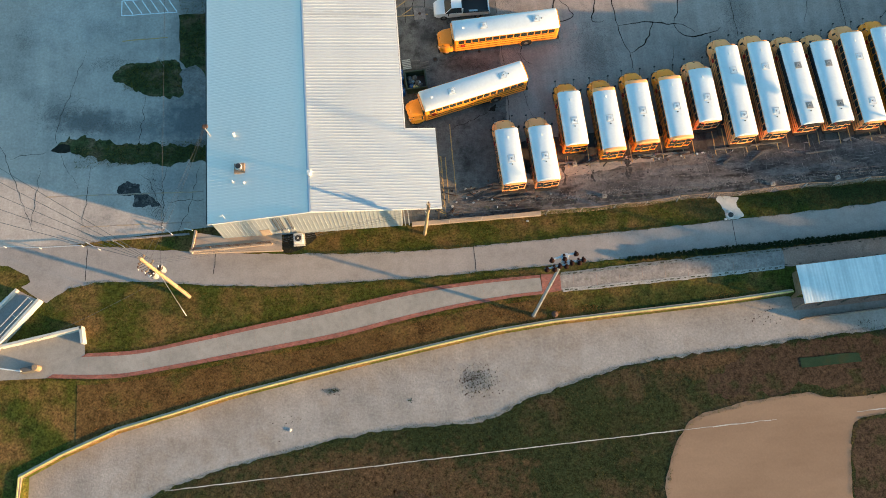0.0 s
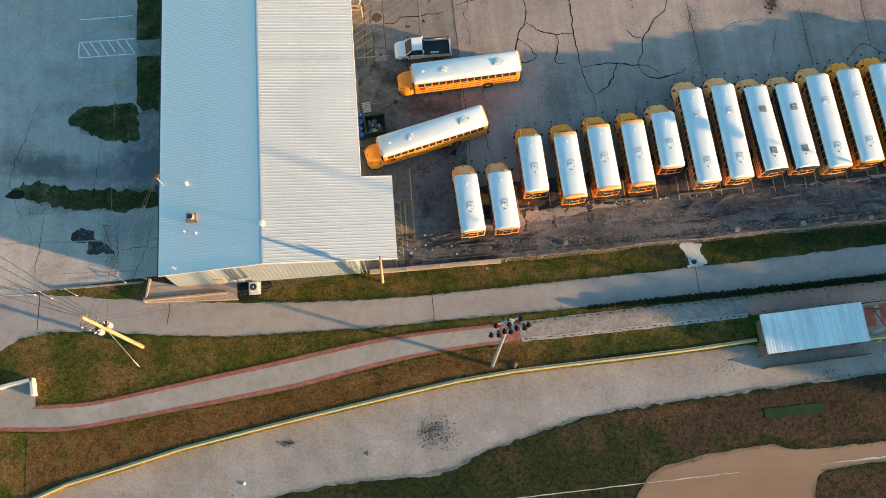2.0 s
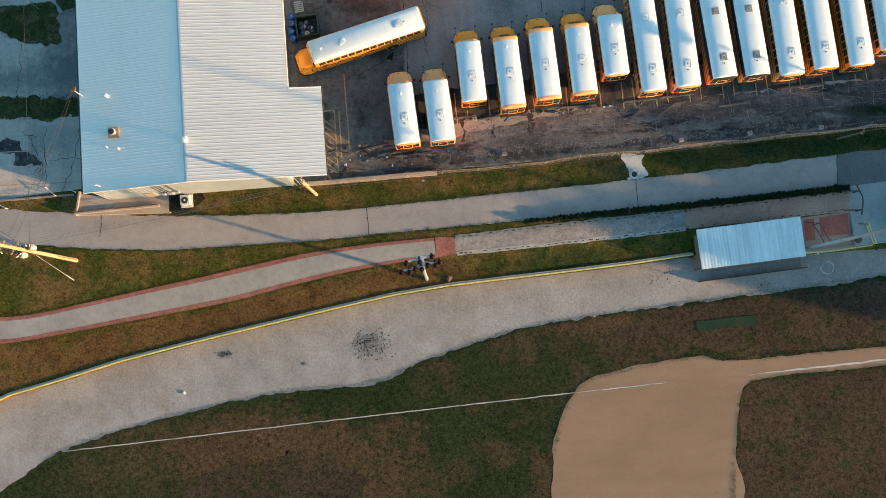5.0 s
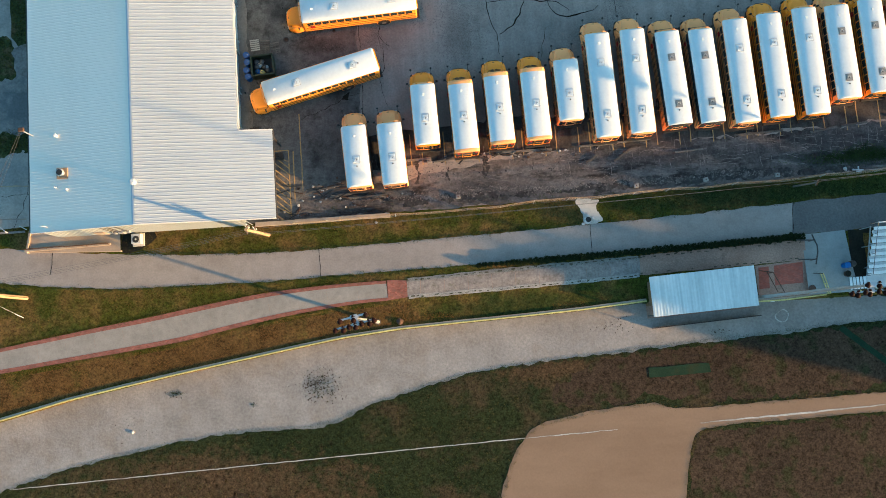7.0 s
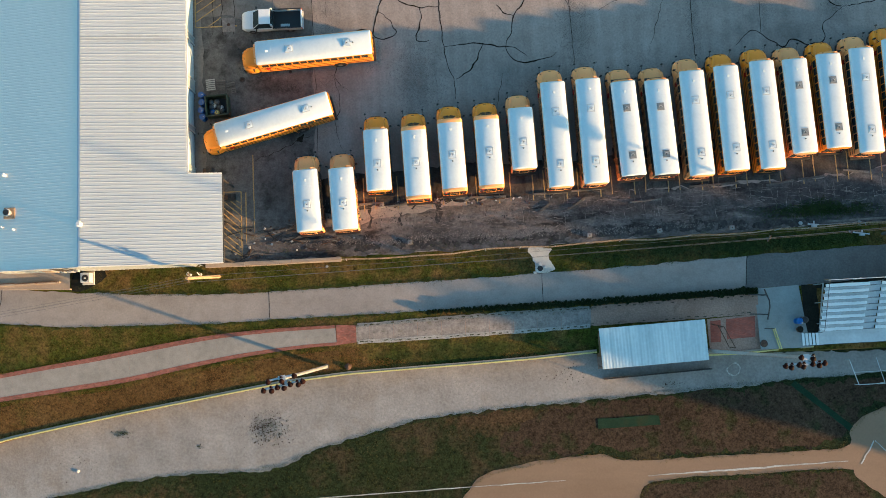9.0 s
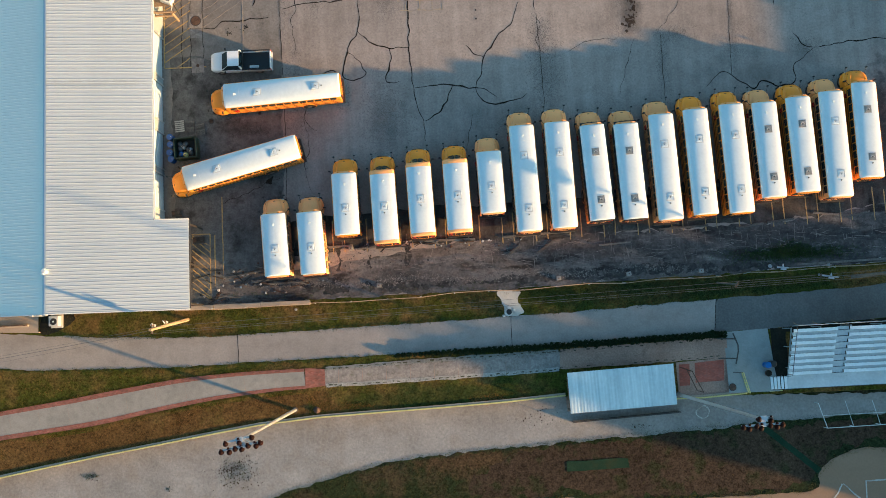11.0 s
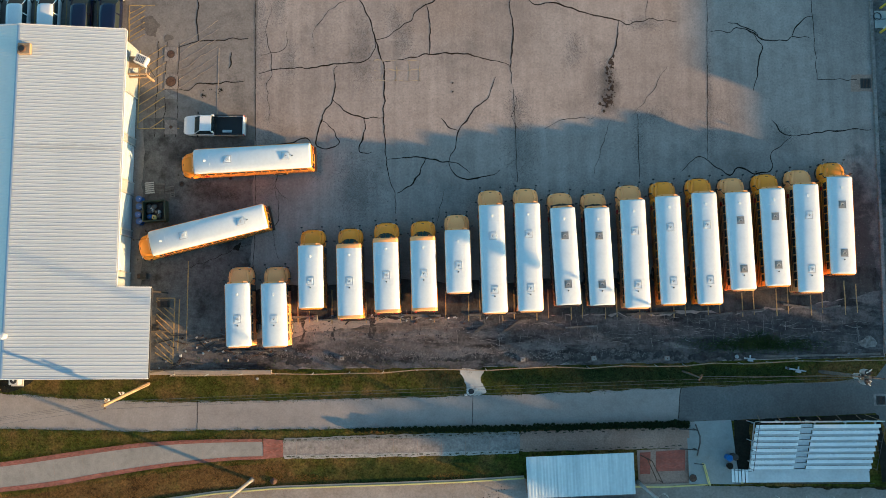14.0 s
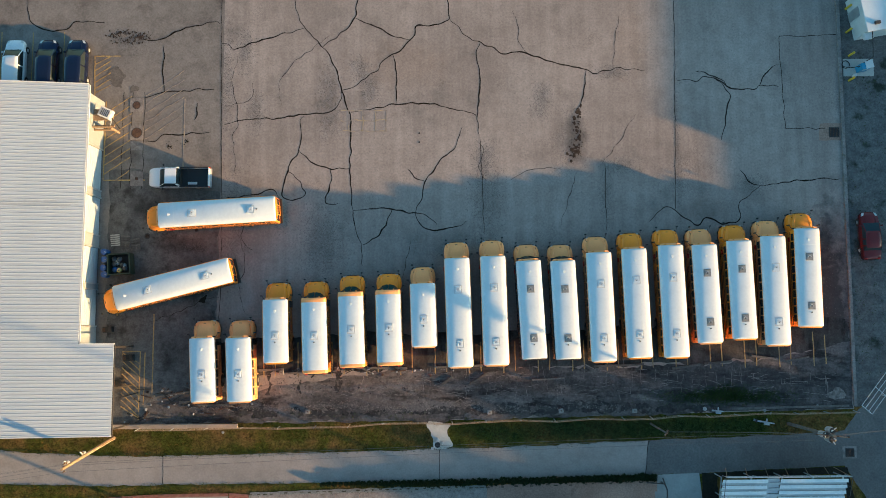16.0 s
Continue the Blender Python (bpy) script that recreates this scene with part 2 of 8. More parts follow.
M["apron"] = surf("stained_apron_concrete", (0.175, 0.153, 0.136), (0.268, 0.237, 0.212), big=0.16, fine=5.0, rough=0.85, bump=0.25, grit=0.28, mid=0.2, mid_scale=0.9, stain=(0.10, 0.082, 0.07), stain_scale=0.3, stain_at=(0.53, 0.72), stain_mix=0.75)
M["asphalt_west"] = surf("west_asphalt", (0.375, 0.322, 0.278), (0.46, 0.40, 0.347), big=0.08, fine=4.0, rough=0.85, bump=0.25, grit=0.2, mid=0.14, mid_scale=0.5,
                         stain=(0.17, 0.165, 0.155), stain_scale=0.13, stain_at=(0.5, 0.68), stain_mix=0.45, streak=0.06, spots=WEST_MARKS, craze=0.35, craze_scale=4.0)
M["asphalt_dark"] = surf("dark_road_asphalt", (0.115, 0.108, 0.104), (0.17, 0.16, 0.152), big=0.12, fine=5.0, rough=0.85, bump=0.3, grit=0.3, mid=0.15, mid_scale=0.7, streak=0.05)
M["asphalt_weedy"] = surf("weedy_asphalt", (0.12, 0.115, 0.11), (0.17, 0.162, 0.154), big=0.3, fine=5.0, rough=0.9, bump=0.4, grit=0.4, mid=0.35, mid_scale=1.2, stain=(0.022, 0.03, 0.016), stain_scale=0.5, stain_at=(0.55, 0.66))
M["drive"] = surf("drive_concrete", (0.258, 0.226, 0.203), (0.342, 0.303, 0.276), big=0.15, fine=6.0, rough=0.85, bump=0.2, grit=0.18, mid=0.16, mid_scale=0.7,
                  stain=(0.23, 0.20, 0.18), stain_scale=0.35, stain_at=(0.56, 0.78), stain_mix=0.6, stretch=(0.4, 1.2, 1))
M["path"] = surf("path_concrete", (0.225, 0.212, 0.194), (0.295, 0.278, 0.256), big=0.3, fine=8.0, rough=0.85, bump=0.2, grit=0.15, mid=0.15)
M["path_old"] = surf("crumbling_concrete", (0.20, 0.176, 0.162), (0.30, 0.268, 0.247), big=0.5, fine=5.0, rough=0.9, bump=0.4, grit=0.35, mid=0.35, mid_scale=1.8, stain=(0.10, 0.09, 0.06), stain_scale=0.9, stain_at=(0.58, 0.7))
M["walk_brown"] = surf("brown_paving", (0.27, 0.18, 0.138), (0.37, 0.26, 0.20), big=0.4, fine=7.0, rough=0.9, bump=0.3, stain=(0.19, 0.13, 0.10), stain_scale=0.8)
M["gravel"] = surf("grey_gravel", (0.255, 0.236, 0.217), (0.345, 0.318, 0.293), big=0.2, fine=4.0, rough=0.95, bump=0.9, grit=0.22, spec=0.15, mid=0.13, mid_scale=0.5, streak=0.05,
                   stain=(0.25, 0.215, 0.18), stain_scale=0.3, stain_at=(0.5, 0.7), stain_mix=0.7, specks=(0.22, 0.2, 0.19), speck_scale=5.0)
M["dirt"] = surf("infield_dirt", (0.215, 0.142, 0.09), (0.285, 0.195, 0.128), big=0.15, fine=5.0, rough=0.95, bump=0.15, grit=0.1, spec=0.15, stretch=(0.4, 1.4, 1))
M["chalk"] = surf("scuffed_chalk", (0.40, 0.38, 0.34), (0.58, 0.56, 0.52), big=0.8, fine=6.0, rough=0.95, bump=0.1, stain=(0.2, 0.15, 0.11), stain_scale=0.7, stain_at=(0.5, 0.68), stain_mix=0.7)
M["tar"] = surf("crack_sealant", (0.017, 0.013, 0.010), (0.030, 0.024, 0.020), big=1.0, fine=9.0, rough=0.95, bump=0.2, spec=0.04)
M["pit"] = surf("crumbled_pit_soil", (0.035, 0.025, 0.02), (0.085, 0.06, 0.045), big=1.2, fine=6.0, rough=0.95, bump=0.6, grit=0.5)
M["craze"] = surf("fine_crack_dirt", (0.125, 0.108, 0.094), (0.19, 0.165, 0.145), big=0.8, fine=5.0, rough=0.95, bump=0.0, spec=0.1)
M["yellow_line"] = surf("worn_yellow_paint", (0.42, 0.28, 0.10), (0.56, 0.38, 0.14), big=0.7, fine=6.0, rough=0.8, bump=0.1, stain=(0.24, 0.19, 0.14), stain_scale=1.6, stain_at=(0.45, 0.62))
M["white_line"] = surf("white_line_paint", (0.72, 0.72, 0.71), (0.86, 0.86, 0.85), big=0.7, fine=6.0, rough=0.8, bump=0.1)
M["joint_dirt"] = surf("grassy_joint_dirt", (0.05, 0.05, 0.03), (0.12, 0.105, 0.08), big=1.5, fine=5.0, rough=0.95, bump=0.3, spec=0.1, grit=0.5)
# Near-black soil, also laid where grass lies in deep shade.
M["soil"] = surf("dark_soil_and_shade", (0.012, 0.012, 0.010), (0.03, 0.028, 0.02), big=0.6, fine=5.0, rough=0.9, bump=0.7, grit=0.4)


def brick_material(name, c1, c2, mortar, scale):
    m = bpy.data.materials.new(name)
    m.use_nodes = True
    nt = m.node_tree
    co = nt.nodes.new("ShaderNodeTexCoord").outputs["Object"]
    br = nt.nodes.new("ShaderNodeTexBrick")
    br.inputs["Scale"].default_value = scale
    br.inputs["Color1"].default_value, br.inputs["Color2"].default_value, br.inputs["Mortar"].default_value = (*c1, 1), (*c2, 1), (*mortar, 1)
    nt.links.new(co, br.inputs["Vector"])
    g = ramp(nt, noise_tex(nt, co, 0.8, 5), [(0.3, (0.75,) * 3), (0.7, (1.15,) * 3)])
    nt.links.new(mix(nt, 1.0, br.outputs["Color"], g, "MULTIPLY"), nt.nodes["Principled BSDF"].inputs["Base Color"])
    nt.nodes["Principled BSDF"].inputs["Roughness"].default_value = 0.9
    bp = nt.nodes.new("ShaderNodeBump")
    bp.inputs["Strength"].default_value, bp.inputs["Distance"].default_value, bp.invert = 0.4, 0.02, True
    nt.links.new(br.outputs["Fac"], bp.inputs["Height"])
    nt.links.new(bp.outputs[0], nt.nodes["Principled BSDF"].inputs["Normal"])
    return m


M["brick"] = brick_material("red_paver_brick", (0.17, 0.058, 0.043), (0.26, 0.10, 0.075), (0.13, 0.095, 0.075), 2.2)
M["brick_plaza"] = brick_material("plaza_brick", (0.26, 0.07, 0.045), (0.33, 0.10, 0.065), (0.19, 0.09, 0.07), 2.2)
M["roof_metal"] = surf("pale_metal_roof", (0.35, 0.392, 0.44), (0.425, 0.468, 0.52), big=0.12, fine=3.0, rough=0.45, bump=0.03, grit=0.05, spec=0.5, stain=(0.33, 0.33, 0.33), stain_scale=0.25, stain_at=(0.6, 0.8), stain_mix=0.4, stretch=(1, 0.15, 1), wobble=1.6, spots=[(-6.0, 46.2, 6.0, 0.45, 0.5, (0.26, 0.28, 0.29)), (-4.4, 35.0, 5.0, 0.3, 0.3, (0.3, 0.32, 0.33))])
# West slope: lighter, warmer copy of the roof colour, set for its shade.
M["roof_shade_side"] = surf("shade_side_metal_roof", (0.72, 0.655, 0.575), (0.83, 0.76, 0.67), big=0.12, fine=3.0, rough=0.6, bump=0.03, grit=0.05, spec=0.25, stain=(0.53, 0.6, 0.6), stain_scale=0.25, stain_at=(0.6, 0.8), stain_mix=0.4, stretch=(1, 0.15, 1))
M["wall_metal"] = surf("cream_wall_panel", (0.25, 0.277, 0.30), (0.31, 0.34, 0.365), big=0.3, fine=4.0, rough=0.55, bump=0.05, grit=0.08)
M["trim_white"] = paint("white_trim", (0.66, 0.66, 0.65), 0.5, 0.15)
M["door_white"] = paint("bluish_white_door", (0.46, 0.54, 0.6), 0.5, 0.15)
M["trim_dark"] = paint("dark_trim", (0.06, 0.055, 0.05), 0.5, 0.2)
M["galv"] = surf("galvanised_steel", (0.42, 0.43, 0.45), (0.58, 0.59, 0.6), big=0.4, fine=4.0, rough=0.45, bump=0.03, metal=0.6, grit=0.1)
M["alu"] = surf("aluminium_plank", (0.76, 0.77, 0.76), (0.88, 0.88, 0.87), big=0.5, fine=4.0, rough=0.5, bump=0.02, metal=0.25, grit=0.06)
M["dugout_roof"] = surf("weathered_roof_sheet", (0.43, 0.50, 0.53), (0.68, 0.73, 0.74), big=0.9, fine=3.0, rough=0.5, bump=0.03, grit=0.1, stretch=(2.2, 0.15, 1))
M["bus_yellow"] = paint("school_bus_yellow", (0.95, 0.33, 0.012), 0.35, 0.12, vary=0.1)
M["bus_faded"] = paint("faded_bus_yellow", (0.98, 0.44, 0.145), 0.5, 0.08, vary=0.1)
M["bus_roof"] = surf("white_bus_roof", (0.60, 0.65, 0.67), (0.69, 0.735, 0.75), big=0.5, fine=4.0, rough=0.32, bump=0.01, grit=0.04, spec=0.5, stain=(0.5, 0.52, 0.53), stain_scale=0.5, stain_at=(0.6, 0.8), stain_mix=0.4)
M["black"] = paint("black_rubber", (0.018, 0.018, 0.018), 0.6, 0.3)
M["rim"] = paint("wheel_rim", (0.25, 0.22, 0.2), 0.5, 0.4)
M["glass"] = glass("dark_glass")
M["ws_glass"] = glass("greenish_windshield", (0.012, 0.034, 0.034))
M["red_lens"] = paint("red_lens", (0.45, 0.03, 0.02), 0.25, 0.1)
M["amber_lens"] = paint("amber_lens", (0.7, 0.25, 0.03), 0.25, 0.1)
M["lamp_lens"] = paint("clear_lens", (0.6, 0.6, 0.58), 0.15, 0.1)
M["lamp_dark"] = surf("dark_red_brown_housing", (0.006, 0.003, 0.003), (0.022, 0.006, 0.005), big=1.0, fine=6.0, rough=0.7, bump=0.0, spec=0.1)
M["alu_dull"] = surf("dull_aluminium", (0.52, 0.53, 0.53), (0.64, 0.65, 0.65), big=0.5, fine=4.0, rough=0.55, bump=0.02, metal=0.2, grit=0.1)
M["drum_grey"] = paint("transformer_grey", (0.37, 0.38, 0.39), 0.5, 0.25)
M["straw"] = surf("straw_grass", (0.17, 0.085, 0.022), (0.29, 0.155, 0.046), big=0.5, fine=3.0, rough=0.95, bump=0.0, spec=0.1)
M["court"] = surf("court_concrete", (0.25, 0.252, 0.24), (0.32, 0.322, 0.308), big=0.3, fine=8.0, rough=0.85, bump=0.2, grit=0.12, mid=0.12)
M["hatch_grey"] = paint("weathered_grey_hatch", (0.27, 0.265, 0.25), 0.6, 0.2)
M["grey_hatch"] = paint("grey_hatch", (0.55, 0.55, 0.54), 0.5, 0.2)
M["car_white"] = paint("white_car_paint", (0.78, 0.79, 0.8), 0.2, 0.08)
M["car_navy"] = paint("navy_car_paint", (0.007, 0.012, 0.042), 0.2, 0.2)
M["car_red"] = paint("dark_red_car_paint", (0.12, 0.012, 0.012), 0.25, 0.2)
M["wood"] = surf("pole_timber", (0.30, 0.21, 0.12), (0.45, 0.33, 0.20), big=1.2, fine=9.0, rough=0.85, bump=0.3, stretch=(4, 4, 0.4))
M["timber_grey"] = surf("weathered_timber", (0.11, 0.10, 0.09), (0.22, 0.20, 0.18), big=1.5, fine=8.0, rough=0.9, bump=0.3, vary=0.3)
M["pale_concrete"] = surf("pale_concrete", (0.42, 0.40, 0.36), (0.54, 0.52, 0.47), big=0.6, fine=7.0, rough=0.85, bump=0.15, grit=0.12)
M["tan_concrete"] = surf("tan_concrete", (0.33, 0.26, 0.20), (0.42, 0.34, 0.26), big=0.5, fine=7.0, rough=0.85, bump=0.2, grit=0.15)
M["cap_yellow"] = paint("yellow_fence_cap", (0.66, 0.56, 0.2), 0.6, 0.25)
M["wall_tan"] = surf("brown_fence_board", (0.16, 0.11, 0.065), (0.25, 0.18, 0.11), big=0.8, fine=6.0, rough=0.9, bump=0.3)
M["bollard"] = paint("bollard_yellow", (0.70, 0.50, 0.04), 0.5, 0.2)
M["blue"] = paint("blue_plastic", (0.02, 0.10, 0.35), 0.4, 0.2)
M["pump_blue"] = paint("pump_blue", (0.10, 0.30, 0.50), 0.4, 0.15)
M["green_bin"] = paint("dark_green_steel", (0.035, 0.055, 0.035), 0.6, 0.3)
M["mat_green"] = surf("green_turf_mat", (0.015, 0.034, 0.019), (0.026, 0.05, 0.027), stain=(0.035, 0.04, 0.018), stain_scale=0.7, big=0.6, fine=8.0, rough=0.95, bump=0.3)
M["dark_steel"] = paint("dark_steel", (0.04, 0.035, 0.033), 0.5, 0.3)
M["rust"] = surf("rusty_iron", (0.07, 0.045, 0.035), (0.13, 0.08, 0.055), big=2.0, fine=9.0, rough=0.8, bump=0.2)
M["bag"] = paint("rubbish_bag", (0.10, 0.11, 0.12), 0.4, 0.5, vary=0.5)
M["wire_dark"] = paint("dark_cable", (0.045, 0.042, 0.04), 0.6, 0.3)
M["wire"] = paint("cable", (0.085, 0.09, 0.095), 0.6, 0.2)
M["leaf"] = surf("leaves", (0.03, 0.05, 0.012), (0.07, 0.09, 0.03), big=1.0, fine=5.0, rough=0.8, bump=0.0)
# Same two spots as the turf; the one by the fence paints in shade.
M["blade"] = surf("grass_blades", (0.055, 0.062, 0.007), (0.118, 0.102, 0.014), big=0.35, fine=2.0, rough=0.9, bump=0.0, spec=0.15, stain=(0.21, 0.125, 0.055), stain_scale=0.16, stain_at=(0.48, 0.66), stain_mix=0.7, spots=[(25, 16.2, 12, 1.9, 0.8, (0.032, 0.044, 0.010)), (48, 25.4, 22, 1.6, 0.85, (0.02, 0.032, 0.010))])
M["hedge"] = surf("dark_hedge", (0.014, 0.024, 0.010), (0.032, 0.046, 0.018), big=1.5, fine=5.0, rough=0.9, bump=0.3)
M["litter"] = paint("dirty_white_plastic", (0.42, 0.43, 0.43), 0.5, 0.4, vary=0.4)
M["block"] = surf("dull_concrete_block", (0.26, 0.24, 0.22), (0.36, 0.34, 0.31), big=1.5, fine=8.0, rough=0.9, bump=0.2, vary=0.3)
M["stone"] = surf("white_stone", (0.5, 0.49, 0.47), (0.65, 0.63, 0.6), big=2.0, fine=9.0, rough=0.9, bump=0.2)
M["tan_stone"] = surf("tan_stone", (0.26, 0.18, 0.11), (0.36, 0.26, 0.17), big=2.0, fine=9.0, rough=0.9, bump=0.2)
M["interior"] = paint("unlit_interior", (0.12, 0.11, 0.10), 0.9, 0.3)


# ---- mesh helpers ----
def part(name, bm, material, parent=None, label="", kind=""):
    me = bpy.data.meshes.new(name)
    bmesh.ops.recalc_face_normals(bm, faces=bm.faces[:])
    bm.to_mesh(me)
    bm.free()
    me.materials.append(material)
    ob = new(name, me)
    ob.parent = parent
    return tagged(ob, label=label, kind=kind)


def add_box(bm, c, s, bevel=0.0, m=None):
    mt = Matrix.LocRotScale(c, None, s)
    g = bmesh.ops.create_cube(bm, size=1.0, matrix=(m @ mt) if m else mt)
    if bevel:
        es = list({e for v in g["verts"] for e in v.link_edges})
        bmesh.ops.bevel(bm, geom=es, offset=bevel, segments=2, affect="EDGES", profile=0.6)
    return bm


def box(c, s, bevel=0.0, m=None):
    return add_box(bmesh.new(), c, s, bevel, m)


def add_cyl(bm, a, b, r1, r2=None, seg=10):
    a, b = Vector(a), Vector(b)
    d = b - a
    m = Matrix.Translation((a + b) / 2) @ d.to_track_quat("Z", "Y").to_matrix().to_4x4()
    bmesh.ops.create_cone(bm, cap_ends=True, segments=seg, radius1=r1, radius2=r1 if r2 is None else r2, depth=d.length, matrix=m)
    return bm


def cyl(a, b, r1, r2=None, seg=10):
    return add_cyl(bmesh.new(), a, b, r1, r2, seg)


def loft(sections, caps=True, bm=None):
    """Skin of quads over a row of equal rings of points."""
    bm = bm or bmesh.new()
    rows = [[bm.verts.new(p) for p in s] for s in sections]
    for r0, r1 in zip(rows, rows[1:]):
        for i in range(len(r0)):
            j = (i + 1) % len(r0)
            bm.faces.new((r0[i], r0[j], r1[j], r1[i]))
    if caps:
        bm.faces.new(rows[0][::-1])
        bm.faces.new(rows[-1])
    return bm


def smooth(ob, angle=40):
    for p in ob.data.polygons:
        p.use_smooth = True
    ob.data.set_sharp_from_angle(angle=radians(angle))
    return ob


def thing(name, at=(0, 0, 0), turn=0.0, label="", category="", group="", kind=""):
    e = new(name)
    e.matrix_basis = pose(*at, 0, 0, turn)
    e.empty_display_size = 0.2
    return tagged(e, label=label, category=category, group=group, kind=kind)


# ---- terrain: the yard level, a grass bank, and the lower ball field behind the yellow-capped fence ----
FENCE = [(-39.1, 3.9), (-35.4, 5.6), (-30.2, 7.5), (-25.0, 8.6), (-19.6, 9.85), (-14.2, 10.8), (-8.8, 11.7), (-3.3, 12.55), (2.2, 13.4), (7.0, 14.1),
         (12.6, 14.6), (19.0, 14.85), (24.6, 15.05), (30.3, 15.3), (36.5, 15.7)]
FIELD_Z = -1.8


def fence_y(x):
    if x < -39.1:
        return 3.9
    if x > 36.5:
        return 15.6 - 0.6 * min(1, (x - 36.5) / 4)
    for (x0, y0), (x1, y1) in zip(FENCE, FENCE[1:]):
        if x <= x1:
            return y0 + (y1 - y0) * (x - x0) / (x1 - x0)
    return 15.0


def height(x, y):
    fy = fence_y(x)
    if y < fy - 0.05 and x > -39.1:
        return FIELD_Z
    k = min(1, max(0, (19.8 - y) / max(1.0, 19.8 - fy)))
    return -0.45 * k * k * (3 - 2 * k)


def outline(pts, step=0.6, rag=0.0, seed=0.0, closed=True, curve=True):
    """A closed line through a few points, rounded (Catmull-Rom) and roughened."""
    out, n = [], len(pts)
    for i in range(n if closed else n - 1):
        p0, p1, p2, p3 = (Vector(pts[(i + k) % n]) if closed else Vector(pts[min(max(i + k, 0), n - 1)]) for k in (-1, 0, 1, 2))
        m = max(1, int((p2 - p1).length / step))
        for j in range(m):
            t = j / m
            if curve:
                q = 0.5 * ((2 * p1) + (p2 - p0) * t + (2 * p0 - 5 * p1 + 4 * p2 - p3) * t * t + (3 * p1 - p0 - 3 * p2 + p3) * t ** 3)
            else:
                q = p1.lerp(p2, t)
            if rag:
                v = noise.noise_vector((q.x * 4.3, q.y * 4.3, seed + 2)) * rag * 0.45 + noise.noise_vector((q.x * 1.3, q.y * 1.3, seed)) * rag + noise.noise_vector((q.x * 0.35, q.y * 0.35, seed + 5)) * rag
                q = q + v.to_2d()
            out.append(q)
    if not closed:
        out.append(Vector(pts[-1]))
    return out


def sheet(name, pts, z, material, rag=0.0, label="", step=0.6, curve=True, kind="structure", parent=None, category="", thick=0.0):
    """A flat layer of ground cover with its own edge."""
    line = outline(pts, step, rag, len(name), True, curve)
    bm = bmesh.new()
    vs = [bm.verts.new((p.x, p.y, z)) for p in line]
    es = [bm.edges.new((vs[i], vs[(i + 1) % len(vs)])) for i in range(len(vs))]
    bmesh.ops.triangle_fill(bm, use_beauty=True, edges=es)
    for f in bm.faces:
        if f.normal.z < 0:
            f.normal_flip()
    me = bpy.data.meshes.new(name)
    bm.to_mesh(me)
    bm.free()
    me.materials.append(material)
    ob = new(name, me)
    ob.parent = parent
    return tagged(ob, label=label, kind=kind, category=category)


def ribbon(name, pts, width, lift, material, label="", parent=None, step=0.5, rag=0.0, follow=True, kind="", curve=True, taper=False):
    """A strip of even or slightly uneven width along a line, lying on the terrain."""
    line = outline(pts, step, 0.0, 0, False, curve)
    bm, prev = bmesh.new(), None
    for i, p in enumerate(line):
        d = (line[min(i + 1, len(line) - 1)] - line[max(i - 1, 0)]).normalized()
        n = Vector((-d.y, d.x))
        w = width * 0.5 * (1 + rag * noise.noise((p.x * 1.7, p.y * 1.7, 3.0)))
        if taper:
            w *= min(1, 0.35 + 1.5 * min(i, len(line) - 1 - i) / len(line))
        q = p + n * rag * 0.35 * noise.noise((p.x * 1.1, p.y * 1.1, 9.0))
        a, b = q + n * w, q - n * w
        row = [bm.verts.new((v.x, v.y, (height(v.x, v.y) if follow else 0) + lift)) for v in (a, b)]
        if prev:
            bm.faces.new((prev[0], prev[1], row[1], row[0]))
        prev = row
    return part(name, bm, material, parent, label, kind)


# ---- ground ----
def build_ground():
    xs = [-2500, -600, -200, -90, -60, -50, -45, -42, -40, -39.3, -38.8] + [-38 + 0.7 * i for i in range(0, 165)] + [90, 120, 200, 600, 2500]
    cols = []
    for x in xs:
        fy = fence_y(x)
        lowered = [-2500, -600, -200, -80, -40, -20, -10, fy - 3, fy - 0.12]
        bank = [fy + 0.05 + (20.2 - fy) * i / 22 for i in range(23)]
        cols.append([(x, y, height(x, y)) for y in lowered + bank + [22, 24, 30, 60, 90, 200, 600, 2500]])
    n = len(cols[0])
    vx = [v for c in cols for v in c]
    f = [(i * n + j, (i + 1) * n + j, (i + 1) * n + j + 1, i * n + j + 1) for i in range(len(cols) - 1) for j in range(n - 1)]
    me = bpy.data.meshes.new("ground")
    me.from_pydata(vx, [], f)
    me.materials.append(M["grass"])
    return tagged(new("ground", me), label="patchy green and straw-brown grass on a gentle bank", kind="structure")


build_ground()

# yard and roads (level)
LOT = [(9.9, 25.9), (32.8, 26.2), (49, 26.7), (59.7, 27.0), (71.1, 27.3), (71.2, 49.9), (71.2, 140), (9.7, 140), (10.1, 50.5)]
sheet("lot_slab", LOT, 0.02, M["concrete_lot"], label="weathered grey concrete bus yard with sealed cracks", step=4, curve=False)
sheet("yard_apron", [(-19.5, 25.8), (3, 25.7), (9.9, 25.9), (10.1, 50.5), (9.7, 140), (-20, 140), (-20, 58)], 0.016, M["apron"], label="brownish concrete apron beside the shed", step=4, curve=False)
sheet("oily_apron", [(-0.6, 26.0), (9.9, 26.0), (10.05, 40), (10.1, 48.3), (5, 49.2), (1.8, 50.5), (-0.9, 50.6)], 0.024, M["asphalt_yard"], rag=0.25, label="dark oil-stained apron between shed and buses", curve=False)
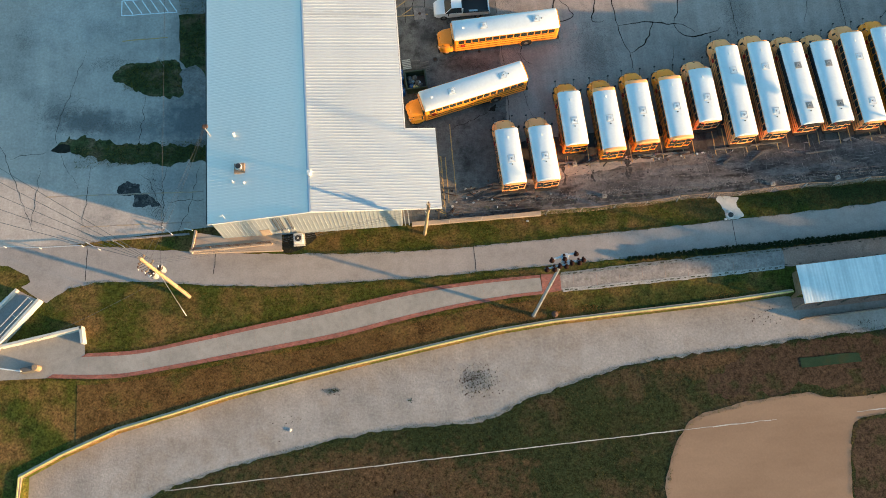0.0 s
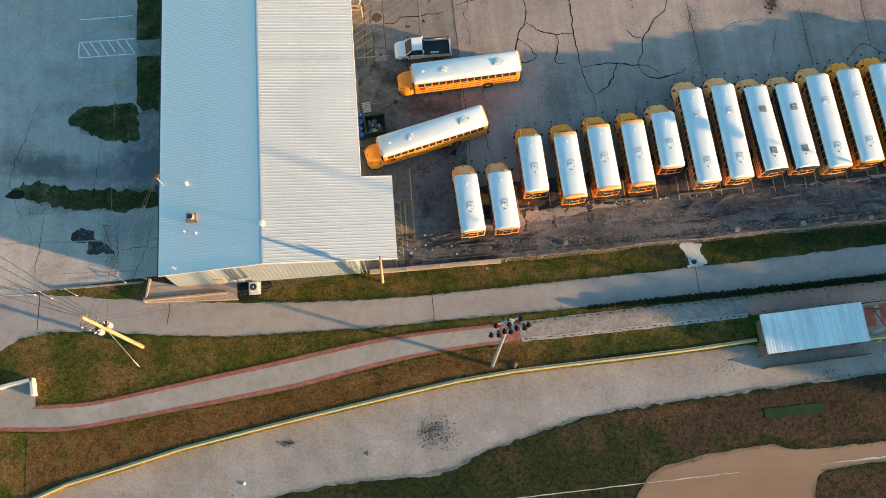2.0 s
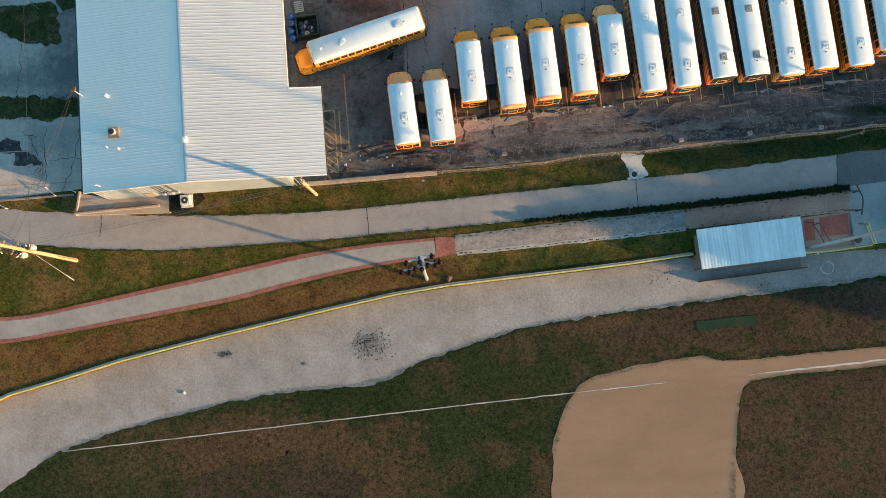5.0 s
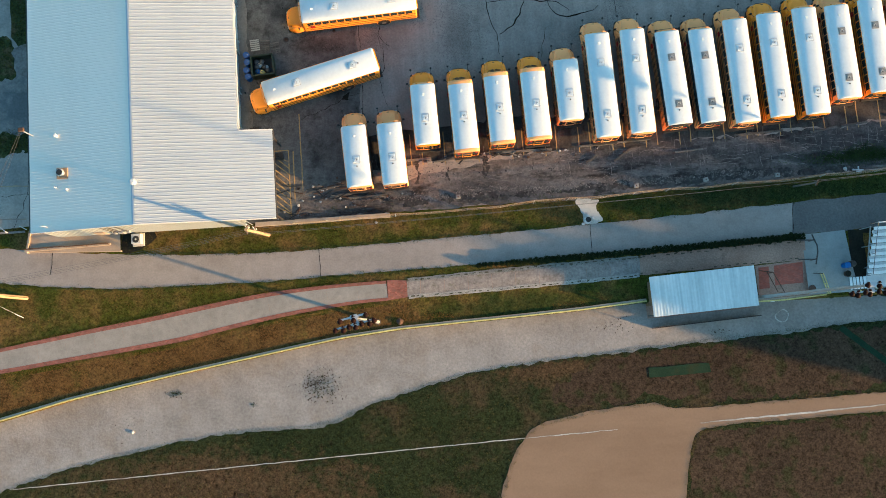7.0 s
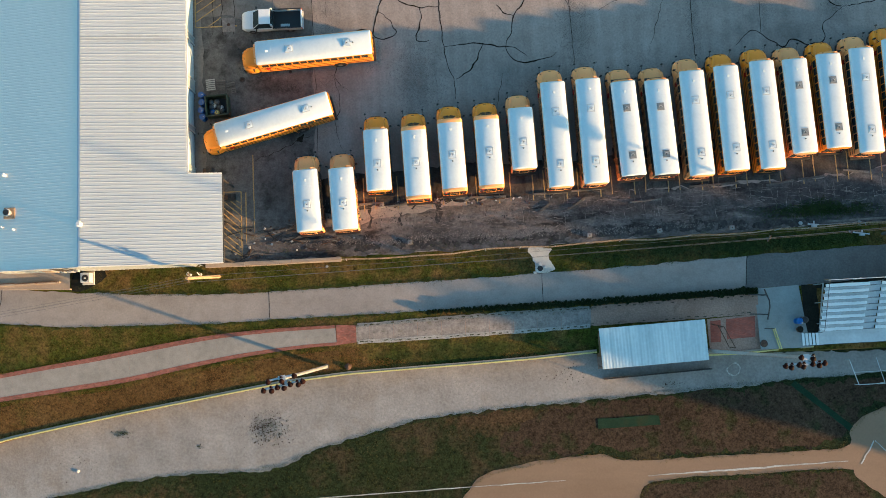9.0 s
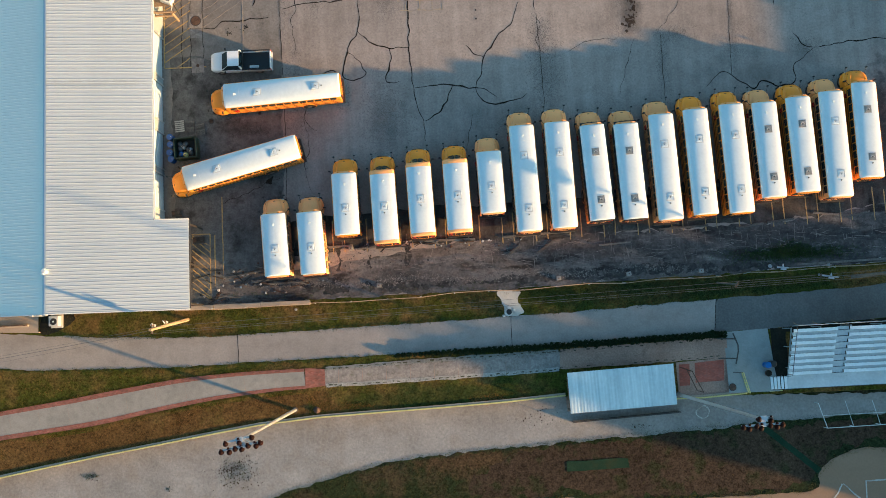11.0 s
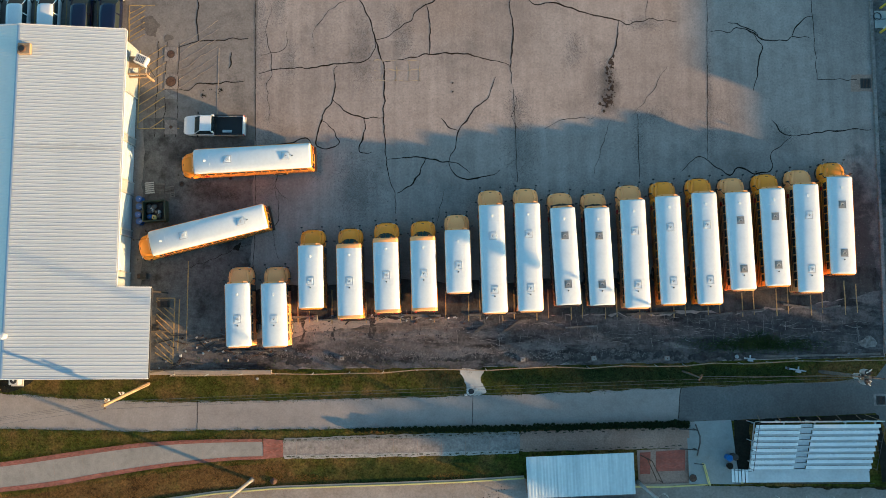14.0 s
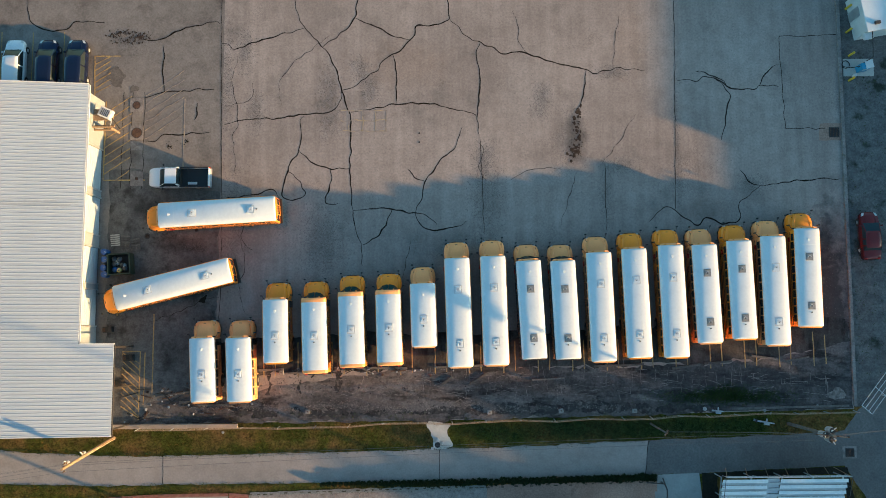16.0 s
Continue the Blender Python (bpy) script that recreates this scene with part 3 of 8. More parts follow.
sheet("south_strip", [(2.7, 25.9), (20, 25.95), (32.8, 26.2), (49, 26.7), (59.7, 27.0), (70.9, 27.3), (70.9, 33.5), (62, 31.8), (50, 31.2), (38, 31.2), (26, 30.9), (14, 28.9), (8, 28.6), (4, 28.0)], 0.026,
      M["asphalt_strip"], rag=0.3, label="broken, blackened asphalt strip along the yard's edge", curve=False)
sheet("stall_apron", [(8.2, 29.9), (14, 30.4), (20, 31.0), (30, 31.0), (40, 31.2), (52, 31.4), (62, 31.9), (70.8, 33.4), (70.8, 36.0), (66, 36.2), (58, 35.4), (46, 34.9), (34, 34.4), (24, 34.4), (16, 34.0), (12, 33.6), (10.2, 33.4)], 0.0245,
      M["asphalt_stall_shade"], rag=0.5, label="oily asphalt where the buses stand, darkened for shade between them", curve=False)
for x0, y0, x1, y1 in ((11.9, 26.7, 13.4, 27.4), (14.0, 26.4, 16.0, 27.3), (17.3, 26.5, 18.7, 27.35), (19.3, 26.5, 22.6, 27.2), (23.2, 26.6, 26.4, 27.1), (27.6, 26.6, 30.0, 27.0),
                       (30.5, 26.75, 36.0, 27.5), (36.8, 26.8, 43.0, 27.8), (43.5, 26.9, 50.0, 27.85), (50.6, 27.0, 57.4, 27.7), (14.9, 28.6, 15.3, 30.4), (21.5, 28.9, 22.3, 30.9), (18.1, 28.6, 18.35, 30.8)):
    sheet("asphalt_remnant", [(x0, y0), ((x0 + x1) / 2, y0 + 0.05), (x1, y0 + 0.1), (x1, y1), ((x0 + x1) / 2, y1 - 0.06), (x0, y1)], 0.0295, M["asphalt_black"], rag=0.42, label="black remnant of old asphalt on the strip", step=0.14, curve=False)
# Dark sheet over the verge stands in for the grass's shade.
sheet("bare_verge", [(56.35, 15.5), (57.8, 15.5), (57.95, 20.9), (69.8, 21.2), (70.3, 15.6), (71.4, 15.6), (70.2, 21.9), (64, 21.65), (56.5, 21.25)], 0.022, M["soil"], rag=0.1, label="grass verge between road, forecourt and bleachers, painted near-black for its shade", curve=False)
sheet("gravel_patch", [(68.9, 28.9), (69.5, 29.4), (70.2, 29.1), (70.1, 28.5), (69.3, 28.4)], 0.029, M["strip_gravel"], rag=0.4, label="pale gravel spread at the strip's corner", step=0.3)
sheet("west_lot", [(-140, 27.6), (-60, 28.0), (-42, 26.4), (-34, 26.2), (-28, 26.6), (-20.0, 27.0), (-19.9, 60), (-19.9, 140), (-140, 140)], 0.02, M["asphalt_west"], label="grey parking asphalt west of the shed", step=4, curve=False)
DRIVE = [(-60, 28.5), (-42, 27.5), (-33.5, 26.0), (-24, 24.6), (-12.8, 23.4), (-2.6, 22.8), (8.7, 22.8), (22, 23.2), (36, 23.6), (51.4, 24.3), (51.1, 21.1), (36, 20.5), (22.8, 20.35), (10, 20.2), (0.5, 20.0),
         (-7.3, 20.1), (-14, 20.2), (-19.6, 20.7), (-27.4, 21.7), (-32.4, 22.1), (-35.2, 21.6), (-37.2, 20.4), (-40.2, 22.4), (-42, 24.2), (-60, 25)]
sheet("driveway", DRIVE, 0.012, M["drive"], rag=0.12, label="pale concrete driveway with worn grassy edges", step=0.5, curve=False)
sheet("road", [(51.4, 24.3), (58, 24.6), (65, 24.9), (70, 25.3), (71.5, 27.2), (75, 30), (140, 34), (140, 16), (74, 15.5), (70, 22), (64.7, 21.7), (56.6, 21.3), (51.1, 21.1)], 0.014, M["asphalt_dark"], rag=0.1,
      label="dark asphalt road joining the driveway", curve=False)
sheet("east_ground", [(71.2, 27.5), (90, 28), (140, 30), (140, 140), (71.3, 140)], 0.01, M["asphalt_weedy"], label="dark weedy asphalt beyond the kerb", step=4, curve=False)
sheet("court", [(51.95, 21.1), (56.2, 21.3), (56.6, 17.4), (56.95, 15.3), (52.1, 15.3)], 0.03, M["court"], label="pale concrete forecourt beside the bleachers", step=3, curve=False)

# ball field (level, lower)
sheet("field_turf", [(-39, -120), (140, -120), (140, 14.9), (37, 14.9), (12.6, 14.5), (2.2, 13.3), (-8.8, 11.6), (-19.6, 9.7), (-30.2, 7.4), (-38.9, 3.8)], FIELD_Z + 0.01, M["field"], label="worn green and brown turf of the ball field", step=4, curve=False)
sheet("bare_turf", [(27.5, 6.4), (27.8, 8.4), (33, 10.4), (44, 11.2), (56, 11.8), (68, 12.2), (75.5, 12.6), (75.5, 8), (71.5, 7.5), (69.5, 9.3), (65.5, 10.0), (62, 9.2), (59.6, 6.3), (49.7, 5.9), (40, 5.9), (36.3, 6.6), (30.7, 6.0)], FIELD_Z + 0.014, M["field_brown"], rag=0.7, label="bare brown turf behind the infield", step=0.35)
sheet("bare_turf", [(41.4, 2.5), (49.6, 3.0), (59.5, 3.1), (63.2, 0.2), (66.5, -1.6), (66, -14), (38.6, -14), (39.3, -3.6), (40.4, 1.2)], FIELD_Z + 0.014, M["field_brown"], rag=0.5, label="bare brown turf inside the base path", step=0.35)
sheet("bare_turf", [(-14, -3.5), (-9, -1.2), (-2, -0.6), (3, -2.4), (1, -5.5), (-8, -6.5)], FIELD_Z + 0.014, M["field_brown"], rag=1.2, label="bare brown patch in the outfield turf", step=0.35)
sheet("warning_track", [(-38.9, 4.2), (-35.4, 5.9), (-30.2, 7.85), (-25.0, 8.95), (-19.6, 10.2), (-14.2, 11.15), (-8.8, 12.05), (-3.3, 12.9), (2.2, 13.75), (7.0, 14.45), (12.6, 14.95), (24.6, 15.4), (36.5, 15.6), (52, 15.0), (66, 14.6), (76, 14.4), (76, 13.3),
      (64.8, 12.5), (55.5, 12.2), (49.9, 11.6), (44.4, 11.5), (36.1, 11.05), (27.9, 10.6), (22, 10.2), (18.0, 9.6), (12.6, 8.3), (9.1, 7.4), (5.8, 6.0), (2.5, 5.6), (-3.9, 5.6), (-9.3, 5.1), (-14.8, 4.2), (-20.2, 3.2),
      (-25, 2.0), (-28, 0.8), (-33, -2.5), (-36.5, -8), (-38.9, -14)], FIELD_Z + 0.02, M["gravel"], rag=0.22, label="pale grey gravel warning track", step=0.35)
sheet("infield", [(22.5, -9), (21.3, -2.6), (22.2, 0.4), (23.6, 3.0), (25.8, 4.6), (30.7, 5.4), (36.3, 5.9), (39.5, 5.2), (49.7, 5.3), (59.8, 5.5), (60.8, 7.2), (62.5, 8.6), (65.5, 9.4), (69, 8.6), (71.2, 5.5), (70.5, 1.5),
      (67, -1.0), (63.6, 0.7), (60.9, 2.7), (59.8, 3.5), (49.6, 3.4), (44.3, 3.3), (41, 2.9), (40.0, 1.4), (38.9, -3.6), (38, -9)], FIELD_Z + 0.03, M["dirt"], rag=0.12, label="smooth tan infield dirt", step=0.4)
ribbon("chalk_line", [(-26, 1.65), (-9.5, 2.2), (6.8, 2.75), (24, 3.3)], 0.09, 0.02, M["chalk"], "white foul line across the turf", kind="structure", rag=0.12)
ribbon("chalk_line", [(24, 3.3), (30, 3.45), (33, 3.55)], 0.10, 0.04, M["chalk"], "scuffed white foul line on the dirt", kind="structure", rag=0.2, taper=True)
ribbon("chalk_line", [(41, 3.65), (50, 3.9), (60.3, 4.25)], 0.17, 0.04, M["chalk"], "scuffed white foul line on the base path", kind="structure", rag=0.25, taper=True)


# ---- paths on the bank ----
PATH_N = [(-33.1, 15.05), (-27.9, 15.0), (-22.5, 15.7), (-17.0, 16.5), (-11.4, 17.25), (-5.8, 18.1), (-0.1, 18.85), (5.6, 19.2), (11.5, 19.3)]
PATH_S = [(-36.9, 13.0), (-30.7, 12.5), (-25.3, 12.9), (-19.8, 13.5), (-14.3, 14.1), (-8.7, 14.75), (-3.1, 15.75), (2.5, 16.65), (8.2, 17.25), (11.6, 17.4)]


def band(name, top, bottom, lift, material, label, k0=0.0, k1=1.0, n=90):
    """A strip between two lines that run side by side along the bank."""
    a, b = outline(top, 0.4, 0, 0, False), outline(bottom, 0.4, 0, 0, False)
    bm, prev = bmesh.new(), None
    for i in range(n + 1):
        t = i / n
        p, q = a[min(int(t * (len(a) - 1)), len(a) - 1)], b[min(int(t * (len(b) - 1)), len(b) - 1)]
        row = []
        for k in (k0, (k0 + k1) / 2, k1):
            v = p.lerp(q, k)
            row.append(bm.verts.new((v.x, v.y, height(v.x, v.y) + lift)))
        if prev:
            for j in (0, 1):
                bm.faces.new((prev[j], prev[j + 1], row[j + 1], row[j]))
        prev = row
    return part(name, bm, material, None, label, "structure")


band("footpath", PATH_N, PATH_S, 0.035, M["path"], "curving concrete footpath", 0.0, 1.0)
band("brick_border", PATH_N, PATH_S, 0.05, M["brick"], "red brick border of the footpath", -0.01, 0.145)
band("brick_border", PATH_N, PATH_S, 0.05, M["brick"], "red brick border of the footpath", 0.855, 1.01)
band("brick_crossing", [(11.6, 19.35), (13.5, 19.2)], [(11.6, 17.4), (13.5, 17.6)], 0.05, M["brick"], "red brick square across the footpath", n=6)
band("old_walk", [(13.5, 19.2), (20, 19.45), (28, 19.7), (36.1, 19.9)], [(13.5, 17.6), (20, 17.75), (28, 17.95), (36.1, 18.25)], 0.04, M["path_old"], "crumbling concrete walk with ragged edges")
band("brown_walk", [(36.1, 20.0), (44, 20.25), (52.2, 20.5)], [(36.1, 18.3), (44, 18.5), (52.2, 18.75)], 0.035, M["walk_brown"], "brown paved walk behind the dugout")
band("plaza", [(47.2, 18.4), (52.3, 18.7)], [(47.4, 15.2), (52.3, 15.2)], 0.045, M["walk_brown"], "dark paved landing beside the dugout", n=8)
band("brick_panel", [(47.5, 18.2), (48.5, 18.25)], [(47.5, 15.9), (48.5, 15.9)], 0.06, M["brick_plaza"], "red brick panel in the landing", n=4)
band("brick_panel", [(49.0, 18.3), (51.8, 18.5)], [(49.05, 16.3), (51.8, 16.4)], 0.06, M["brick_plaza"], "red brick panel in the landing", n=6)


DRY_TOP = [(-34, 12.1), (-30.7, 12.0), (-25.3, 12.35), (-19.8, 12.95), (-14.3, 13.55), (-8.7, 14.2), (-3.1, 15.2), (2.5, 16.1), (8.2, 16.7), (11.8, 16.9)]
DRY_LOW = [(-34, 6.6), (-30.2, 7.9), (-25.0, 9.0), (-19.6, 10.25), (-14.2, 11.2), (-8.8, 12.1), (-3.3, 12.95), (2.2, 13.8), (7.0, 14.5), (11.8, 14.9)]
band("dry_bank", DRY_TOP, DRY_LOW, 0.02, M["grass_dry"], "sunburnt brown grass above the outfield fence", 0.0, 1.0)

# ---- joints and sealed cracks of the yard ----
def cracks():
    lines = [
        [(17.0, 67.8), (18.0, 65.0), (19.9, 62.9), (21.1, 60.9), (21.9, 58.5), (22.5, 56.5), (22.8, 55.3), (22.8, 50.5), (23.1, 46.6), (23.5, 44.3), (24.0, 42.7), (24.1, 41.0)],
        [(9.8, 63.2), (10.4, 63.1), (11.1, 62.7), (13.1, 63.4), (15.9, 64.2), (18.0, 64.8)],
        [(19.9, 62.9), (21.5, 64.1), (23.1, 65.8), (23.4, 67.7), (23.8, 71)],
        [(23.1, 65.8), (25.5, 64.8), (27.2, 63.9), (28.7, 63.6)],
        [(21.9, 58.5), (23.2, 58.9), (24.1, 59.7), (25.4, 60.5), (25.8, 61.3), (26.8, 62.0), (28.0, 62.8), (29.1, 64.2), (29.3, 65.0), (30.9, 65.0), (32.4, 65.5), (32.6, 65.7), (32.4, 67.7), (32.3, 72)],
        [(32.6, 65.7), (34.0, 64.3), (35.5, 63.3), (37.1, 62.6), (38.1, 62.2), (39.6, 62.3), (41.0, 61.9), (43.2, 61.2), (46.0, 60.5), (47.1, 60.1), (49.1, 60.6), (51.9, 60.4)],
        [(35.5, 63.3), (35.3, 61.9), (35.6, 59.9), (35.5, 57.3), (35.3, 55.7), (35.5, 53.9)],
        [(22.8, 56.2), (25.0, 56.6), (26.1, 56.7), (27.3, 57.0), (30.0, 57.1), (32.8, 56.6), (35.1, 55.9), (35.3, 55.7)],
        [(26.9, 62.0), (27.3, 60.2), (27.3, 57.0)],
        [(21.9, 58.5), (21.7, 57.4), (20.8, 56.3), (18.8, 56.1), (16.0, 55.7), (13.2, 55.6), (11.6, 55.4), (10.3, 55.1)],
        [(18.2, 55.8), (17.9, 55.5), (17.9, 53.9), (17.8, 52.5), (17.0, 51.1), (16.6, 50.4), (16.2, 47.9), (17.3, 47.5), (18.4, 48.2), (17.5, 49.7), (16.6, 50.4)],
        [(17.8, 52.5), (18.8, 51.4), (20.0, 50.7), (21.7, 50.6), (22.8, 50.6)],
        [(33.9, 54.7), (33.5, 53.9), (33.1, 52.6), (32.0, 51.7), (30.9, 50.2), (30.2, 49.3), (29.9, 48.0), (29.2, 46.1)],
        [(28.4, 50.5), (29.2, 49.6), (30.1, 49.3)],
        [(21.0, 50.6), (20.8, 48.8), (20.4, 47.1), (21.7, 47.2)],
        [(23.1, 46.4), (24.5, 46.5), (26.7, 46.6), (28.1, 46.3), (29.5, 46.1), (30.6, 45.7), (31.3, 45.0)],
        [(29.2, 46.1), (29.5, 45.2), (30.6, 44.5), (32.3, 44.6), (33.6, 45.0), (34.2, 45.4)],
        [(27.0, 46.6), (26.5, 45.5), (25.4, 43.8), (24.1, 43.1)],
        [(46.1, 60.5), (46.0, 59.0), (45.6, 57.3), (45.0, 56.1)],
        [(55.1, 59.2), (56.1, 59.5), (57.0, 59.2), (57.7, 59.7), (58.9, 59.6), (59.7, 58.9), (60.8, 58.5), (62.7, 58.5), (63.3, 58.8), (65.1, 58.7)],
        [(57.0, 60.3), (58.7, 59.8), (59.4, 59.5), (59.9, 58.8)],
        [(58.9, 59.6), (59.9, 58.4), (60.3, 57.7), (59.9, 56.4), (59.7, 54.9), (59.2, 53.4)],
        [(63.3, 58.8), (63.9, 60.1), (64.7, 60.8), (65.3, 60.9)],
        [(62.9, 48.8), (64.6, 49.0), (66.5, 49.3), (70.7, 49.5)],
        [(62.9, 48.8), (61.8, 47.9), (60.9, 47.2), (60.7, 45.4), (59.2, 45.1), (57.6, 45.7), (56.8, 45.0), (55.4, 45.7), (54.1, 46.7), (53.1, 46.4), (52.1, 45.3)],
        [(61.1, 50.4), (61.8, 49.3), (62.9, 48.8)],
        [(10.6, 47.7), (13.4, 48.0), (15.1, 48.5), (16.0, 47.7)],
        [(2.2, 57.7), (4.2, 58.3), (7.0, 58.5), (9.2, 58.6)], [(4.0, 63.1), (4.2, 58.2)], [(7.5, 57.2), (7.5, 56.2), (7.3, 55.5)],
        [(2.4, 53.3), (3.5, 53.3), (4.2, 54.1), (6.0, 54.1), (8.9, 54.2)],
        [(0.6, 64.0), (2.9, 63.6), (4.5, 64.1), (6.2, 64.9), (8.8, 65.5), (9.6, 65.3)],
        [(-9.9, 67.9), (-9.4, 65.5), (-7.4, 64.6), (-6.0, 64.9), (-4.6, 65.6), (-2.0, 65.4)],
    ]
    for l in lines:
        ribbon("sealed_crack", l, 0.13, 0.028, M["tar"], "", follow=False, rag=0.6, step=0.16, kind="structure", taper=True)
    thin = [
        [(38.8, 66.5), (39.3, 65.3), (39.6, 63.0), (40.4, 62.2)], [(49.5, 66), (49.0, 63), (48.9, 61)], [(12.0, 44), (12.6, 41), (12.2, 38.5), (12.8, 36.5)], [(20.5, 64), (16, 60), (15.8, 57)],
        [(28.8, 43.5), (28.4, 41.5), (28.0, 39.8)], [(45.2, 50.5), (44.2, 47.5), (43.4, 45)], [(38.6, 49.5), (40.5, 50.4), (43.5, 50.7)], [(50.9, 56), (49, 53), (47.5, 50.8)],
        [(-34.5, 32), (-37, 38), (-35.5, 44), (-34.2, 48)], [(-27.8, 42), (-28.3, 38), (-28.8, 35)], [(-42, 36), (-38, 36.4)], [(-44, 40), (-41.5, 34.5), (-39, 28)],
        [(-38.6, 35.0), (-38.9, 31.0), (-39.2, 28.4)], [(-33.4, 34.5), (-33.7, 31), (-34.1, 28.0)], [(-25.6, 33.9), (-26.0, 30.5), (-25.9, 26.8)], [(-25.6, 30.0), (-23.6, 30.0), (-21.5, 29.8)], [(-22.1, 33.6), (-23.4, 29.0), (-24.9, 25.0)],
        [(-28.5, 33.4), (-27.6, 32.6), (-27.0, 31.5), (-26.5, 30.4), (-26.3, 29.4), (-26.6, 28.4)], [(-27.6, 32.6), (-26.6, 32.4)], [(-27.0, 31.5), (-26.2, 31.3), (-25.9, 30.6)], [(-26.4, 29.6), (-27.0, 28.6)],
        [(11.4, 62), (11.0, 59), (11.6, 56), (11.2, 53), (11.5, 50)], [(35.2, 53.6), (35.9, 52.4), (35.4, 50.8), (36.1, 49.4)], [(10.4, 57.0), (12.6, 57.4), (13.2, 59.4)],
        [(7.6, 41.8), (8.8, 41.2), (9.4, 39.8), (11.2, 39.2)], [(3.6, 35.6), (6.0, 36.4), (8.4, 37.6), (10.2, 38.0)], [(11.8, 47.2), (12.6, 45.6), (12.2, 43.8), (13.4, 42.4)],
    ]
    for l in thin:
        ribbon("hairline_crack", l, 0.05, 0.028, M["tar"], "", follow=False, rag=0.9, step=0.25, kind="structure", taper=True)
    joints = [[(10.0, 28.5), (10.3, 40), (10.1, 50.5), (9.8, 63), (9.7, 80)], [(54.6, 46.5), (54.7, 50.4), (54.9, 60), (55.1, 75)], [(35.9, 44.2), (35.8, 49), (35.6, 53.5)], [(47.9, 44.5), (47.8, 51)]]
    for l in joints:
        ribbon("slab_joint", l, 0.05, 0.03, M["tar"], "", follow=False, rag=0.3, step=0.3, kind="structure")
    for l in ([(5.2, 22.9), (5.25, 20.2)], [(51.5, 24.3), (51.2, 21.1)], [(-33.4, 25.9), (-33.5, 22.3)], [(31.6, 23.4), (31.6, 20.5)], [(-20.6, 24.3), (-20.8, 22.0)]):
        ribbon("slab_joint", l, 0.05, 0.018, M["tar"], "", follow=False, rag=0.25, step=0.25, kind="structure")


cracks()


# ---- shed: low gabled metal building with an open lean-to ----
def build_shed():
    b = thing("warehouse", (0, 0, 0), label="long metal shed, low ribbed roof, one slope coloured for its shade", category="building")
    X0, X1, XR, Y0, Y1, EAVE, RIDGE = -19.7, -0.95, -10.1, 25.55, 57.3, 5.72, 7.04
    XW = X1 - 0.75  # east wall, set back under the eave
    slope = (RIDGE - EAVE) / (X1 + 0.1 - XR)

    def roof_z(x):
        return RIDGE - slope * abs(x - XR)

    def gable(y0, y1, name):
        bm = bmesh.new()
        ring = [(X0, 0), (XW, 0), (XW, roof_z(XW) - 0.1), (XR, RIDGE - 0.1), (X0, roof_z(X0) - 0.1)]
        loft([[(x, y0, z) for x, z in ring], [(x, y1, z) for x, z in ring]], True, bm)
        return part(name, bm, M["wall_metal"], b)

    gable(Y0, Y0 + 0.2, "wall")
    gable(Y1 - 0.2, Y1, "wall")
    part("wall", box(((X0 + 0.1), (Y0 + Y1) / 2, 2.8), (0.2, Y1 - Y0 - 0.42, 5.6)), M["wall_metal"], b)
    # east wall with door openings
    doors = [(35.2, 38.6), (39.3, 42.7), (44.0, 47.6), (48.4, 52.4)]
    edges = [Y0 + 0.21] + [v for d in doors for v in d] + [Y1 - 0.21]
    for i in range(0, len(edges), 2):
        part("wall", box((XW - 0.1, (edges[i] + edges[i + 1]) / 2, 2.8), (0.2, edges[i + 1] - edges[i], 5.6)), M["wall_metal"], b)
    for y0, y1 in doors:
        part("wall", box((XW - 0.1, (y0 + y1) / 2, 4.9), (0.2, y1 - y0, 1.4)), M["wall_metal"], b, "wall panel above a roller door")
        d = part("roller_door", box((XW - 0.14, (y0 + y1) / 2, 2.08), (0.06, y1 - y0 - 0.02, 4.16)), M["door_white"], b, "white sectional roller door")
        for k in range(8):
            part("slat", box((XW - 0.095, (y0 + y1) / 2, 0.3 + k * 0.5), (0.03, y1 - y0 - 0.1, 0.46), 0.01), M["door_white"], d)
        part("door_frame", box((XW + 0.03, y0 - 0.06, 2.1), (0.06, 0.12, 4.2)), M["galv"], b)
        part("door_frame", box((XW + 0.03, y1 + 0.06, 2.1), (0.06, 0.12, 4.2)), M["galv"], b)
        part("door_lamp", box((XW + 0.15, (y0 + y1) / 2, 4.7), (0.3, 0.25, 0.16), 0.03), M["dark_steel"], b, "small wall lamp")
    # ribs of the south wall
    n = 46
    for i in range(n + 1):
        x = X0 + 0.1 + (X1 - X0 - 0.2) * i / n
        part("wall_rib", box((x, Y0 - 0.012, (roof_z(x) - 0.2) / 2), (0.09, 0.024, roof_z(x) - 0.22)), M["wall_metal"], b)
    # roof skins
    E0, E1 = X0 - 0.22, 2.22

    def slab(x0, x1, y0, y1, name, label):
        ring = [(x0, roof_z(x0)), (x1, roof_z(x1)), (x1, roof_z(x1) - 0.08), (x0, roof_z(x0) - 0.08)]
        # The slope away from the sun takes the colour set for shade.
        return part(name, loft([[(x, y0, z) for x, z in ring], [(x, y1, z) for x, z in ring]]), M["roof_shade_side" if x0 < XR else "roof_metal"], b, label)

    slab(E0, XR, 25.35, 57.45, "roof_slope", "ribbed metal roof slope away from the sun, coloured for shade")
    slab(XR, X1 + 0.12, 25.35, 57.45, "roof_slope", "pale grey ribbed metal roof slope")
    slab(X1 + 0.12, E1, 25.35, 33.5, "lean_to_roof", "ribbed metal roof carried on over the lean-to")
    step = 0.32
    ribs = {}

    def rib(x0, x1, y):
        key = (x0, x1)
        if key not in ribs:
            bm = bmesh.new()
